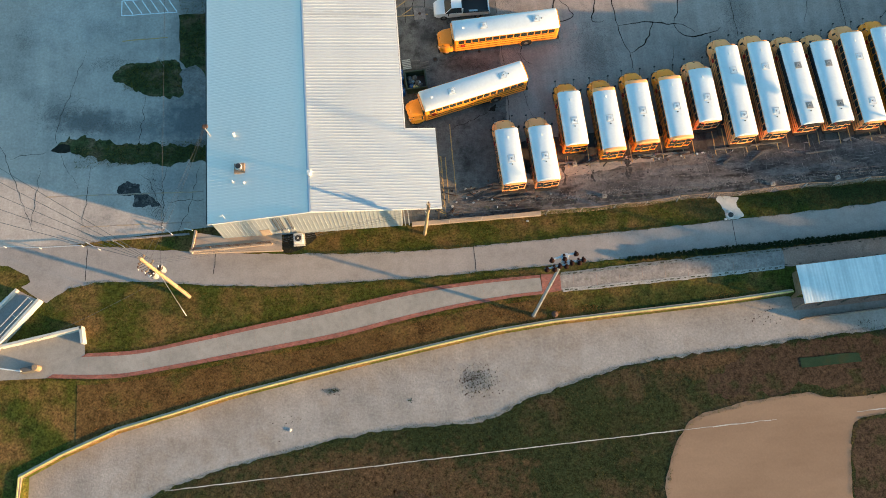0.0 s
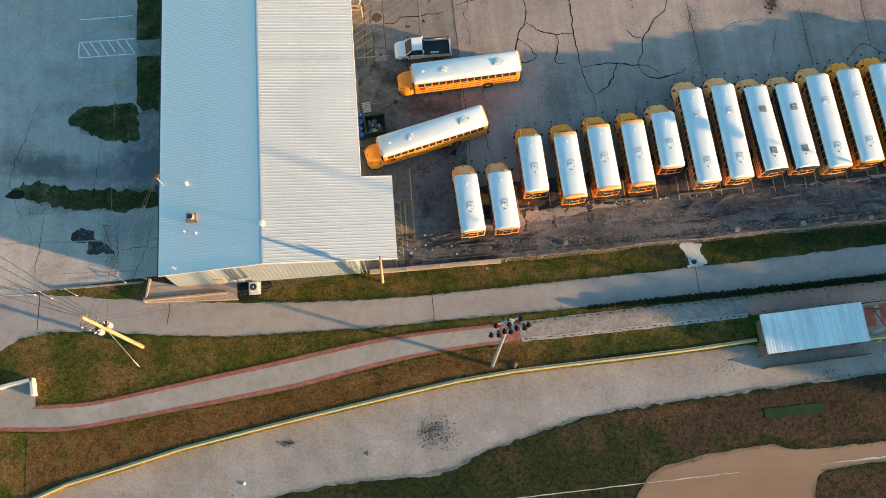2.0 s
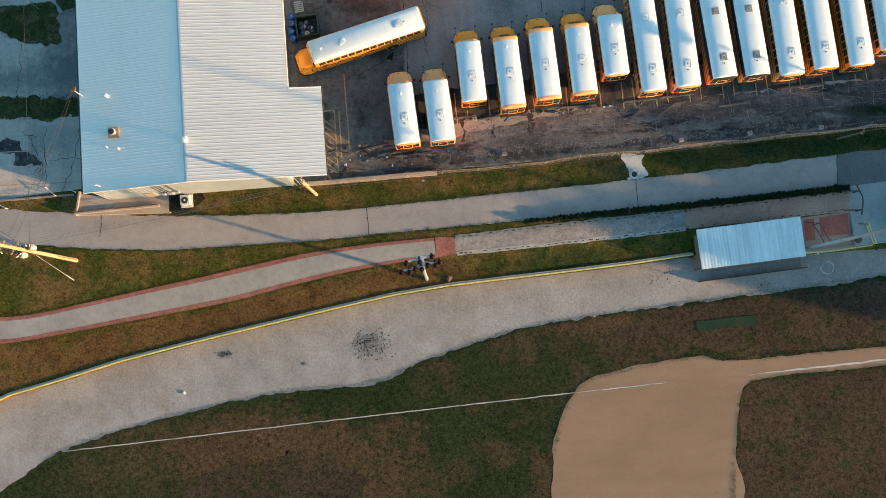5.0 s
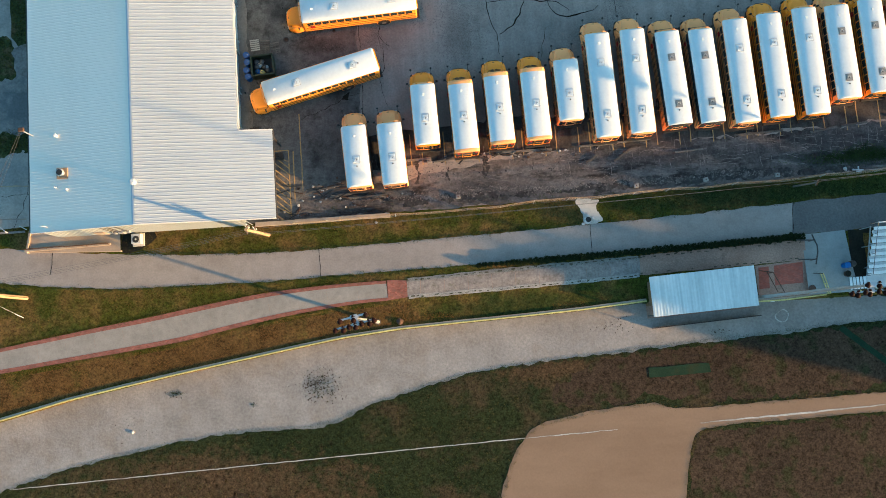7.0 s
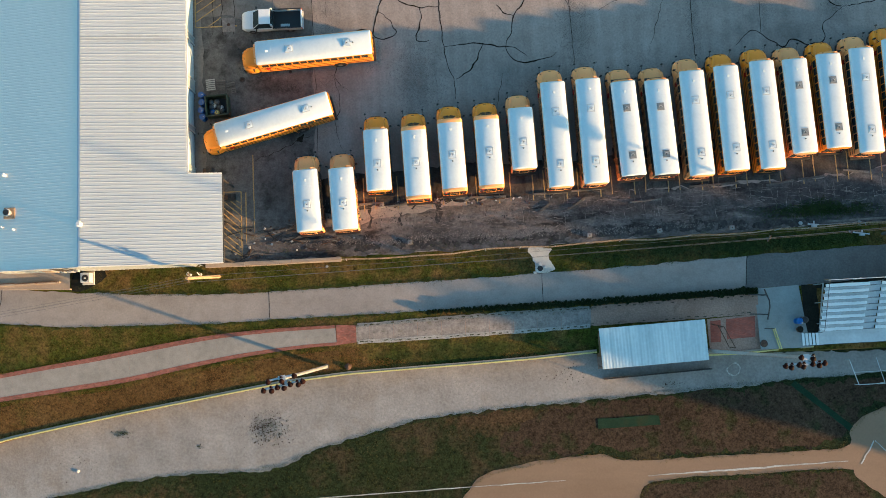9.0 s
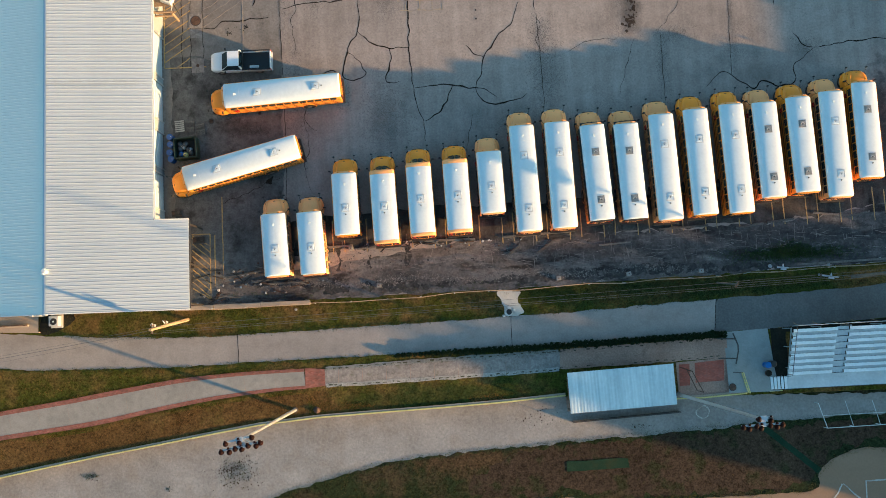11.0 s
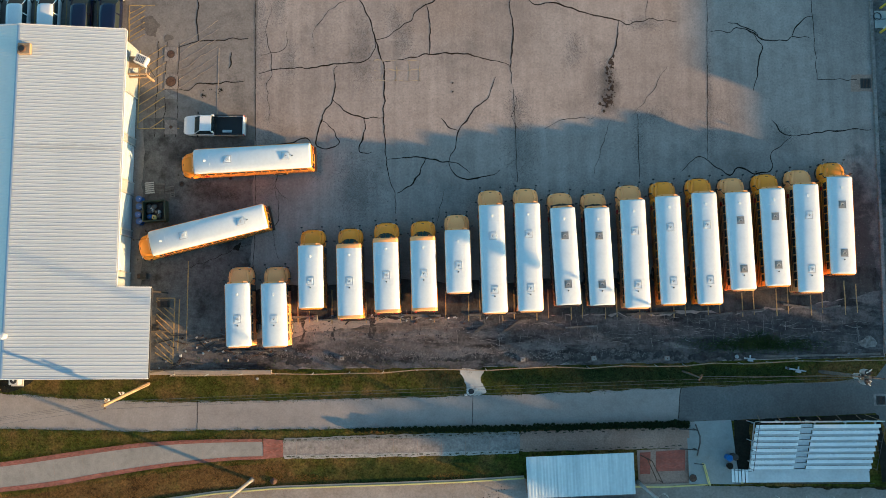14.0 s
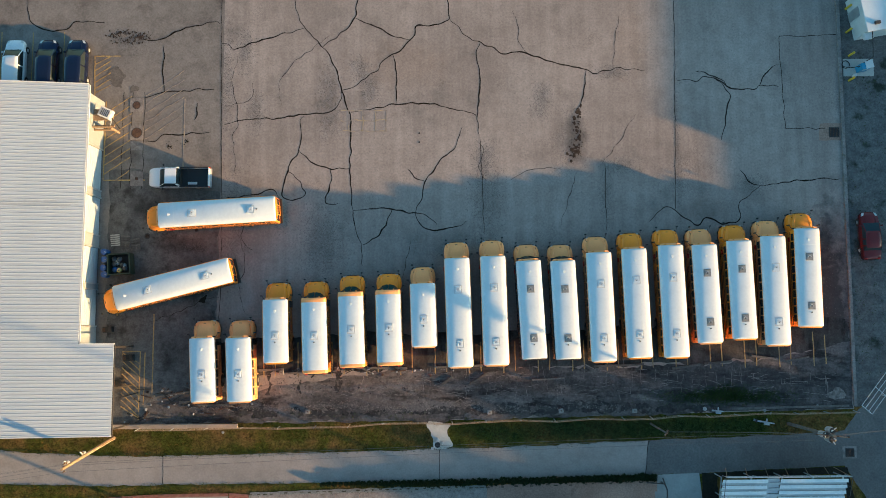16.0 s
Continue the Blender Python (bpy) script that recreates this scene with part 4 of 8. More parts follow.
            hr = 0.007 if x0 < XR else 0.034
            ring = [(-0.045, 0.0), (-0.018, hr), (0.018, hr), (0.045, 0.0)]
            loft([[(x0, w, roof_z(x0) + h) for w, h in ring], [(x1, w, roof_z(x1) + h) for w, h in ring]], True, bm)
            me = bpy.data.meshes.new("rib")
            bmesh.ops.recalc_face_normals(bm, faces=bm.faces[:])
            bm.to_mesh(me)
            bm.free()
            me.materials.append(M["roof_shade_side" if x0 < XR else "roof_metal"])
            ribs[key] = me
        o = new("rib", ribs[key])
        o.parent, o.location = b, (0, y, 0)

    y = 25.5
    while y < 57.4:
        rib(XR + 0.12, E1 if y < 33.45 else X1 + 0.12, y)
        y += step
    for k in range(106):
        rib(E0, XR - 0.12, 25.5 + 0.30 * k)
    part("ridge_cap", loft([[(XR - 0.14, yy, roof_z(XR - 0.14) + 0.0135), (XR, yy, RIDGE + 0.0145), (XR + 0.14, yy, roof_z(XR + 0.14) + 0.037), (XR, yy, RIDGE - 0.02)] for yy in (25.3, 57.5)]), M["roof_metal"], b)
    for x0, x1, y in ((E0, E1, 25.31), (E0, X1 + 0.12, 57.5), (X1 + 0.2, E1, 33.54)):
        xs = [x0] + ([XR] if x0 < XR < x1 else []) + [x1]
        for a, c in zip(xs, xs[1:]):
            part("gable_trim", loft([[(a, y - 0.04, roof_z(a) + 0.05), (a, y + 0.04, roof_z(a) + 0.05), (a, y + 0.04, roof_z(a) - 0.2), (a, y - 0.04, roof_z(a) - 0.2)],
                                     [(c, y - 0.04, roof_z(c) + 0.05), (c, y + 0.04, roof_z(c) + 0.05), (c, y + 0.04, roof_z(c) - 0.2), (c, y - 0.04, roof_z(c) - 0.2)]]), M["trim_white"], b)
    part("gutter", box((E0 - 0.07, 41.4, roof_z(E0) - 0.08), (0.12, 32.1, 0.12), 0.02), M["trim_dark"], b, "dark eaves gutter")
    part("gutter", box((E1 + 0.06, 29.4, roof_z(E1) - 0.1), (0.12, 8.1, 0.12), 0.02), M["trim_dark"], b, "dark eaves gutter")
    part("gutter", box((X1 + 0.2, 45.5, roof_z(X1) - 0.12), (0.12, 23.8, 0.12), 0.02), M["trim_white"], b, "white eaves gutter")
    for y in (25.8, 29.5, 33.2):
        part("post", box((1.95, y, 2.46), (0.14, 0.14, 4.9)), M["dark_steel"], b, "steel post of the lean-to")
    part("beam", box((1.95, 29.5, 5.0), (0.12, 7.3, 0.18)), M["dark_steel"], b)
    # south wall: door, meter board, conduits
    d = part("door", box((-15.3, Y0 - 0.05, 1.05), (0.95, 0.06, 2.08), 0.01), M["tan_concrete"], b, "tan steel side door")
    part("door_handle", box((-14.95, Y0 - 0.1, 1.0), (0.12, 0.05, 0.04)), M["galv"], d)
    for x, z, w, h in ((-13.2, 1.6, 0.5, 0.9), (-12.5, 1.9, 0.35, 0.5), (-13.9, 1.5, 0.3, 0.6)):
        part("meter_box", box((x, Y0 - 0.12, z), (w, 0.2, h), 0.02), M["galv"], b, "grey electrical meter box")
    for x in (-13.2, -12.5, -13.9, -13.55):
        part("conduit", cyl((x, Y0 - 0.1, 1.8), (x, Y0 - 0.1, 5.4), 0.035), M["dark_steel"], b)
    # roof fittings
    v = part("roof_vent", cyl((-16.7, 30.5, roof_z(-16.7)), (-16.7, 30.5, roof_z(-16.7) + 0.55), 0.26, 0.26, 16), M["galv"], b, "round tan roof vent with a dark cap")
    part("vent_cap", cyl((-16.7, 30.5, roof_z(-16.7) + 0.56), (-16.7, 30.5, roof_z(-16.7) + 0.72), 0.36, 0.3, 16), M["drum_grey"], v)
    part("vent_mouth", cyl((-16.7, 30.5, roof_z(-16.7) + 0.725), (-16.7, 30.5, roof_z(-16.7) + 0.75), 0.26, 0.26, 16), M["black"], v)
    part("vent_base", box((-16.7, 30.5, roof_z(-16.7) + 0.1), (1.0, 1.0, 0.14), 0.03), M["tan_stone"], v)
    for x, y in ((-17.4, 29.3), (-16.3, 29.0)):
        part("flue", cyl((x, y, roof_z(x)), (x, y, roof_z(x) + 0.35), 0.1, 0.08, 10), M["trim_white"], v)
    for x, y, r in ((-17.2, 34.0, 0.14), (-9.95, 29.1, 0.24), (-18.3, 55.8, 0.1)):
        v = part("roof_vent", cyl((x, y, roof_z(x)), (x, y, roof_z(x) + 0.45), r, r * 0.9), M["trim_white"], b, "small white roof vent")
        part("vent_cap", cyl((x, y, roof_z(x) + 0.45), (x, y, roof_z(x) + 0.55), r * 1.4, r * 0.7), M["trim_white"], v)
    u = part("roof_unit", box((-9.4, 55.1, RIDGE + 0.12), (1.15, 1.0, 0.4), 0.05), M["tan_stone"], b, "tan boxed exhaust fan beside the ridge")
    part("fan_collar", cyl((-9.5, 55.05, RIDGE + 0.3), (-9.5, 55.05, RIDGE + 0.5), 0.34, 0.3, 16), M["rust"], u, "rust-brown fan collar")
    part("fan_mouth", cyl((-9.5, 55.05, RIDGE + 0.5), (-9.5, 55.05, RIDGE + 0.515), 0.24, 0.24, 14), M["black"], u)
    part("service_mast", cyl((-19.6, 34.3, 4.2), (-19.6, 34.3, 8.0), 0.06), M["galv"], b, "power mast with cable head")
    part("mast_head", box((-19.5, 34.3, 7.9), (0.5, 0.35, 0.25), 0.06), M["rust"], b)
    a = part("antenna", cyl((-18.2, 25.7, 5.8), (-18.2, 25.7, 7.0), 0.025), M["trim_white"], b, "thin white antenna")
    for k, w in ((6.5, 0.9), (6.75, 0.6)):
        part("antenna_arm", cyl((-18.2 - w / 2, 25.7, k), (-18.2 + w / 2, 25.75, k), 0.015), M["trim_white"], a)
    # north-east corner: wall-mounted condenser, ducts
    tilt = Matrix.Translation((-0.25, 55.4, 3.0)) @ Matrix.Rotation(math.radians(-24), 4, "Z") @ Matrix.Rotation(math.radians(9), 4, "Y")

    def tilted(bm):
        bm.transform(tilt)
        return bm

    c = part("condenser", tilted(box((0, 0, 0), (1.15, 0.95, 0.9), 0.05)), M["trim_white"], b, "off-white condenser leaning on a wall bracket")
    part("grille", tilted(box((0, 0, 0.46), (0.85, 0.7, 0.03), 0.01)), M["galv"], c)
    for k in range(5):
        part("louvre", tilted(box((-0.32 + 0.16 * k, 0, 0.485), (0.05, 0.66, 0.03))), M["dark_steel"], c)
    part("hose", cyl((0.2, 55.0, 2.7), (0.45, 54.3, 1.3), 0.05, None, 8), M["black"], b, "black hose")
    part("hose", cyl((0.1, 54.9, 2.6), (-0.3, 54.2, 1.9), 0.06, None, 8), M["galv"], b)
    part("bracket", box((-0.72, 55.4, 2.46), (1.94, 1.1, 0.08)), M["tan_stone"], b)
    for y, z in ((54.2, 2.6), (54.0, 2.2), (54.45, 1.8)):
        part("duct", cyl((-1.68, y, z), (0.1, y, z), 0.11), M["tan_stone"], b)
    part("duct", cyl((0.05, 54.1, 0.5), (0.05, 54.1, 2.6), 0.12), M["tan_stone"], b)
    part("wall_box", box((-1.57, 56.4, 4.2), (0.25, 0.35, 0.45), 0.03), M["dark_steel"], b)
    return b


build_shed()
sheet("shed_floor", [(-19.6, 25.7), (-1.75, 25.7), (-1.75, 57.2), (-19.6, 57.2)], 0.045, M["interior"], label="bare concrete floor inside the shed", step=6, curve=False)


# ---- vehicles ----
def wheel(parent, x, y, r, w, mat_rim):
    t = part("wheel", cyl((x, y - w / 2, r), (x, y + w / 2, r), r, r, 16), M["black"], parent, "black tyre")
    s = 1 if y > 0 else -1
    part("rim", cyl((x, y + s * (w / 2 - 0.02), r), (x, y + s * (w / 2 + 0.015), r), r * 0.55, r * 0.45, 12), mat_rim, t)
    return t


def build_bus(length, style, yellow, label, grey_hatch=False):
    """School bus: the roof's front edge at x = 0, facing +x."""
    L, hw, EAVES = length, 1.2, 2.70
    b = thing("school_bus", label=label, category="bus", group="school buses")
    low = [(hw - 0.05, 0.48), (hw + 0.01, 0.7), (hw + 0.02, 1.9), (hw - 0.03, EAVES), (-hw + 0.03, EAVES), (-hw - 0.02, 1.9), (-hw - 0.01, 0.7), (-hw + 0.05, 0.48)]
    part("body", loft([[(x, y * k, z) for y, z in low] for x, k in ((0.0, 0.965), (-0.14, 1.0), (-L + 0.14, 1.0), (-L, 0.95))]), M[yellow], b)
    # roof shell: crowned section, drawn in at both ends
    prof = [(hw - 0.015, 2.66), (hw - 0.02, 2.74), (hw - 0.09, 2.86), (hw - 0.24, 2.96), (hw - 0.55, 3.035), (0.3, 3.07), (0.0, 3.08)]
    prof = prof + [(-y, z) for y, z in prof[-2::-1]]

    def ring(x, sy, dz):
        return [(x, y * sy, 2.66 + (z - 2.66) * dz) for y, z in prof]

    smooth(part("roof", loft([ring(0.02, 0.965, 0.74), ring(-0.05, 0.985, 0.92), ring(-0.16, 1.0, 1.0), ring(-L + 0.16, 1.0, 1.0), ring(-L + 0.05, 0.985, 0.92), ring(-L - 0.02, 0.96, 0.74)]), M["bus_roof"], b, "white crowned roof"), 50)
    if style == "capped":
        part("roof_cap", loft([ring(0.05, 0.965, 0.74), ring(-0.04, 0.99, 0.95), ring(-0.16, 1.004, 1.008), ring(-0.36, 1.004, 1.008), ring(-0.38, 1.0, 0.97)]), M["bus_faded"], b, "yellow front roof cap")
        part("roof_cap", loft([ring(-L + 0.27, 1.004, 1.008), ring(-L + 0.16, 1.004, 1.008), ring(-L + 0.04, 0.99, 0.95), ring(-L - 0.05, 0.965, 0.74), ring(-L - 0.03, 0.94, 0.6)]), M["bus_faded"], b, "yellow rear roof cap")
    else:
        part("roof_cap", loft([[(x, y * k, z) for y, z in ((1.0, 2.62), (0.98, 2.78), (0.6, 2.88), (-0.6, 2.88), (-0.98, 2.78), (-1.0, 2.62))] for x, k in ((-0.02, 1.0), (0.14, 0.96), (0.2, 0.84))]), M["bus_faded"], b, "pale yellow lamp cap over the windshield")
        smooth(part("rear_cap", loft([[(-L + x, y * k, z) for y, z in ((1.04, 2.62), (1.02, 2.8), (0.6, 2.88), (-0.6, 2.88), (-1.02, 2.8), (-1.04, 2.62))] for x, k in ((0.0, 1.0), (-0.1, 0.97), (-0.15, 0.86))]), M["black" if style == "flat" else yellow], b), 50)
    if style == "flat":
        part("visor", box((0.16, 0, 2.62), (0.34, 2.2, 0.07), 0.03), M["black"], b, "black sun visor over the windshield")
    # nose: fenders with a separate hood panel between them
    wide = [(0.04, 1.08, 1.42), (0.30, 1.17, 1.46), (0.75, 1.2, 1.44), (1.15, 1.15, 1.36), (1.42, 1.04, 1.24), (1.58, 0.88, 1.12), (1.66, 0.7, 1.0)]
    smooth(part("fender", loft([[(x, w, 0.55), (x, w, z - 0.22), (x, w - 0.05, z - 0.08), (x, w - 0.16, z), (x, 0.5 * w, z + 0.03), (x, -0.5 * w, z + 0.03), (x, -w + 0.16, z), (x, -w + 0.05, z - 0.08), (x, -w, z - 0.22), (x, -w, 0.55)] for x, w, z in wide]), M[yellow], b, "rounded front fenders"), 50)
    back = 0.16
    panel = [(back, 1.0, 1.90), (0.75, 0.95, 1.84), (1.15, 0.86, 1.74), (1.42, 0.76, 1.60), (1.58, 0.64, 1.44), (1.64, 0.52, 1.3)]
    hood = part("hood", loft([[(x, w, 1.3 - 0.1 * x), (x, w - 0.03, z - 0.14), (x, w - 0.13, z - 0.03), (x, 0.45 * w, z + 0.015), (x, 0, z + 0.03), (x, -0.45 * w, z + 0.015), (x, -w + 0.13, z - 0.03), (x, -w + 0.03, z - 0.14), (x, -w, 1.3 - 0.1 * x)] for x, w, z in panel]), M[yellow], b, "sloping engine hood")
    smooth(hood, 50)
    for q in (1, -1):
        part("crease", loft([[(x, q * (w - 0.2), z - 0.005), (x, q * (w - 0.225), z + 0.018), (x, q * (w - 0.25), z - 0.005)] for x, w, z in panel[:5]]), M[yellow], hood)
        part("hood_latch", box((1.2, q * 0.88, 1.62), (0.1, 0.05, 0.08), 0.01), M["black"], hood)
    part("hood_badge", box((1.40, 0, 1.645), (0.06, 0.22, 0.03), 0.01), M["dark_steel"], hood)
    part("cowl_gap", box((back - 0.05, 0, 1.84), (0.12, 2.04, 0.1), 0.02), M["black"], b, "dark cowl behind the hood")
    part("bumper", loft([[(x, y, z) for y, z in ((-w, 0.42), (-w, 0.74), (w, 0.74), (w, 0.42))] for x, w in ((1.52, 1.12), (1.64, 1.04), (1.71, 0.8))]), M["black"], b, "black front bumper")
    part("grille", box((1.66, 0, 1.08), (0.06, 0.96, 0.5), 0.02), M["black"], b)
    for q in (1, -1):
        part("headlight", box((1.58, q * 0.74, 1.02), (0.12, 0.24, 0.22), 0.04), M["lamp_lens"], b)
        part("clearance_lamp", box((0.1, q * 0.55, 2.9), (0.1, 0.14, 0.05), 0.02), M["amber_lens"], b)
        if style != "capped":
            part("warning_lamp", box((0.08, q * 0.8, 2.55), (0.08, 0.2, 0.14), 0.03), M["red_lens"], b)
    # windshield: curved glass, in two panes
    reach = {"hooded": 0.06, "capped": 0.52, "flat": 0.44}[style]
    for q in (1, -1):
        ys = [q * v for v in (0.015, 0.25, 0.5, 0.72, 0.9)]
        foot = [(0.06 + reach * (1 - 0.8 * abs(y / 0.9) ** 3), y, 1.95) for y in ys]
        head = [(0.07 + 0.03 * (1 - abs(y)), y * 1.08, 2.62) for y in ys]
        pane = loft([[f, h, (h[0] - 0.05, h[1], h[2]), (f[0] - 0.05, f[1], f[2] - 0.08)] for f, h in zip(foot, head)])
        smooth(part("windshield_pane", pane, M["ws_glass"], b, "dark curved windshield pane"), 30)
        part("wiper", cyl((reach + 0.08, q * 0.1, 1.98), (reach * 0.75 + 0.1, q * 0.6, 2.03), 0.016, None, 5), M["black"], b)
    # sides
    n = int((L - 0.9) / 0.72)
    step = (L - 0.75) / n
    for q in (1, -1):
        if style == "flat":
            part("window_band", box((-L / 2 - 0.05, q * (hw - 0.014), 2.28), (L - 0.2, 0.05, 0.72), 0.01), M["black"], b, "black window surround")
        for i in range(n):
            x = -0.36 - (i + 0.5) * step
            w = part("window", box((x, q * (hw - 0.012), 2.28), (step - 0.11, 0.06, 0.62), 0.02), M["glass"], b, "dark side window")
            part("window_rail", box((x, q * (hw + 0.02), 2.3), (step - 0.12, 0.015, 0.03)), M["black"], w)
        for z in (1.0, 1.42, 1.84):
            part("rub_rail", box((-L / 2 - 0.05, q * (hw + 0.03), z), (L - 0.35, 0.03, 0.055), 0.01), M["black"], b, "black rub rail")
        part("drip_rail", box((-L / 2, q * (hw + 0.0), 2.675), (L - 0.2, 0.06, 0.035), 0.01), M["black" if style == "flat" else yellow], b)
        arch = part("wheel_arch", cyl((-L * 0.70, q * (hw - 0.2), 0.52), (-L * 0.70, q * (hw + 0.035), 0.52), 0.62, 0.62, 20), M["black"], b, "dark rear wheel arch")
        part("arch_lip", cyl((-L * 0.70, q * (hw - 0.2), 0.54), (-L * 0.70, q * (hw + 0.03), 0.54), 0.69, 0.69, 20), M[yellow], arch)
        m1 = part("crossover_mirror", box((1.86, q * 0.98, 1.72), (0.13, 0.2, 0.2), 0.06), M["black"], b, "black crossover mirror on a hood arm")
        part("mirror_arm", cyl((1.3, q * 0.92, 1.3), (1.84, q * 0.98, 1.7), 0.014, None, 6), M["black"], m1)
        m2 = part("side_mirror", box((0.42, q * 1.42, 2.05), (0.1, 0.22, 0.42), 0.04), M["black"], b, "black side mirror")
        part("mirror_arm", cyl((0.05, q * 1.12, 2.2), (0.4, q * 1.38, 2.1), 0.022, None, 6), M["black"], m2)
        wheel(b, 0.78, q * 1.0, 0.48, 0.28, M["rim"])
        wheel(b, -L * 0.70, q * 1.05, 0.48, 0.42, M["rim"])
    part("stop_sign_arm", box((-0.9, hw + 0.06, 1.62), (0.4, 0.03, 0.4), 0.05), M["red_lens"], b, "folded red stop board")
    part("entry_door", box((-0.42, -hw - 0.02, 1.5), (0.62, 0.04, 1.9), 0.01), M["glass"], b, "glazed folding entry door")
    part("fuel_flap", box((-L * 0.4, hw + 0.025, 0.85), (0.3, 0.02, 0.25), 0.01), M[yellow], b)
    # rear
    part("rear_bumper", box((-L - 0.12, 0, 0.64), (0.24, 2.4, 0.3), 0.03), M["black"], b, "black rear bumper")
    d = part("rear_door", box((-L - 0.03, 0, 1.62), (0.06, 0.94, 1.86), 0.02), M[yellow], b, "emergency door")
    part("door_window", box((-L - 0.062, 0, 2.24), (0.03, 0.84, 0.62), 0.01), M["glass"], d)
    part("door_window", box((-L - 0.062, 0, 1.45), (0.03, 0.8, 0.62), 0.01), M["glass"], d)
    part("door_handle", box((-L - 0.09, 0.4, 1.82), (0.04, 0.04, 0.2)), M["black"], d)
    for q in (1, -1):
        part("rear_window", box((-L - 0.02, q * 0.8, 2.24), (0.06, 0.58, 0.6), 0.01), M["glass"], b, "dark rear window")
        part("lower_panel", box((-L - 0.02, q * 0.8, 1.5), (0.05, 0.56, 0.5), 0.01), M["glass"], b, "dark lower rear pane")
        part("tail_lamp", box((-L - 0.03, q * 0.9, 1.12), (0.05, 0.2, 0.2), 0.02), M["red_lens"], b)
        part("tail_lamp", box((-L - 0.03, q * 0.66, 1.12), (0.05, 0.2, 0.2), 0.02), M["amber_lens"], b)
        part("warning_lamp", box((-L - 0.12, q * 0.84, 2.72), (0.08, 0.2, 0.14), 0.03), M["red_lens"], b)
        part("rear_seam", box((-L - 0.01, q * 0.5, 1.6), (0.03, 0.03, 1.8)), M["black"], b)
    # roof fittings
    hs = (-L * 0.29, -L * 0.79) if L > 8 else (-L * (0.5 if style == "capped" else 0.57),)
    for x in hs:
        h = part("roof_hatch", box((x, 0, 3.075), (0.74, 0.70, 0.05), 0.02), M["hatch_grey"] if grey_hatch else M["bus_roof"], b, "raised square roof hatch")
        for q in (1, -1):
            part("hatch_lip", box((x + q * 0.36, 0, 3.10), (0.035, 0.74, 0.035), 0.01), M["grey_hatch"], h)
            part("hatch_lip", box((x, q * 0.34, 3.10), (0.69, 0.035, 0.035), 0.01), M["grey_hatch"], h)
        part("hatch_lid", box((x, 0, 3.12), (0.54, 0.50, 0.06), 0.025), M["hatch_grey"] if grey_hatch else M["bus_roof"], h)
        for k in range(4):
            a0, a1 = radians(180 * k / 4), radians(180 * (k + 1) / 4)
            part("hatch_handle", cyl((x - 0.06 + 0.16 * math.sin(a0), 0.15 * math.cos(a0), 3.17), (x - 0.06 + 0.16 * math.sin(a1), 0.15 * math.cos(a1), 3.17), 0.022, None, 5), M["grey_hatch"], h)
        part("hatch_latch", box((x - 0.05, 0, 3.165), (0.1, 0.05, 0.03)), M["dark_steel"], h)
    part("air_scoop", loft([[(-0.95, 0.12, 3.06), (-0.95, -0.12, 3.06), (-0.95, -0.10, 3.14), (-0.95, 0.10, 3.14)], [(-1.2, 0.07, 3.06), (-1.2, -0.07, 3.06), (-1.2, -0.05, 3.09), (-1.2, 0.05, 3.09)]]), M["bus_roof"], b, "small front roof vent")
    part("strobe_lamp", cyl((hs[-1] - 0.62, 0, 3.06), (hs[-1] - 0.62, 0, 3.15), 0.07, 0.05, 10), M["dark_steel"], b, "small dark strobe lamp")
    for i in range(1, int(L / 1.5)):
        part("roof_seam", loft([[(x, y * 1.001, 2.66 + (z - 2.66) * 1.006) for y, z in prof] for x in (-i * 1.5 - 0.02, -i * 1.5 + 0.02)]), M["bus_roof"], b)
    return b


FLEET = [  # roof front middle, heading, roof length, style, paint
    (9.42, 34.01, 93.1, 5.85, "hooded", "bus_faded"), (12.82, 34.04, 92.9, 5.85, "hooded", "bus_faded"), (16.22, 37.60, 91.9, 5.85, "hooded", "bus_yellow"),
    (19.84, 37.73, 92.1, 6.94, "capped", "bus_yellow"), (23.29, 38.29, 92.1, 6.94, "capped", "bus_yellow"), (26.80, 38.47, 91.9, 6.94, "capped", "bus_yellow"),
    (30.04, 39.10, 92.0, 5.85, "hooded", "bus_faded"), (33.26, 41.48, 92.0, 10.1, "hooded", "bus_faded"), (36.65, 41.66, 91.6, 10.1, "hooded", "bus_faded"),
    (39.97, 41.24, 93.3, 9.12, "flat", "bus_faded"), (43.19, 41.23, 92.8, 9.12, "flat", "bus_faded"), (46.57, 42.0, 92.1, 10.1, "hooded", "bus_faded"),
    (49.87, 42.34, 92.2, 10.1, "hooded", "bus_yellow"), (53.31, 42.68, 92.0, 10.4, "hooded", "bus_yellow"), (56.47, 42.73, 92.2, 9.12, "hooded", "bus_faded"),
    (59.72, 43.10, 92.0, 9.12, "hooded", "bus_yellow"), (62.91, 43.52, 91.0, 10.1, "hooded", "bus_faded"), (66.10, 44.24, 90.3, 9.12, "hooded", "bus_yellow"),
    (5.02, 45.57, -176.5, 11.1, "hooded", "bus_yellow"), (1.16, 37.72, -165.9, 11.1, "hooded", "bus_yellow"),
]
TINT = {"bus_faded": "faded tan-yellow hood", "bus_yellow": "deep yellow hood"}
KIND = {"hooded": "school bus, white roof,", "capped": "school bus, white roof with yellow end caps,", "flat": "school bus, white roof, black visor,"}
built = {}
GREY_HATCHES = {(39.97, 41.24), (43.19, 41.23), (56.47, 42.73), (59.72, 43.10), (66.10, 44.24)}
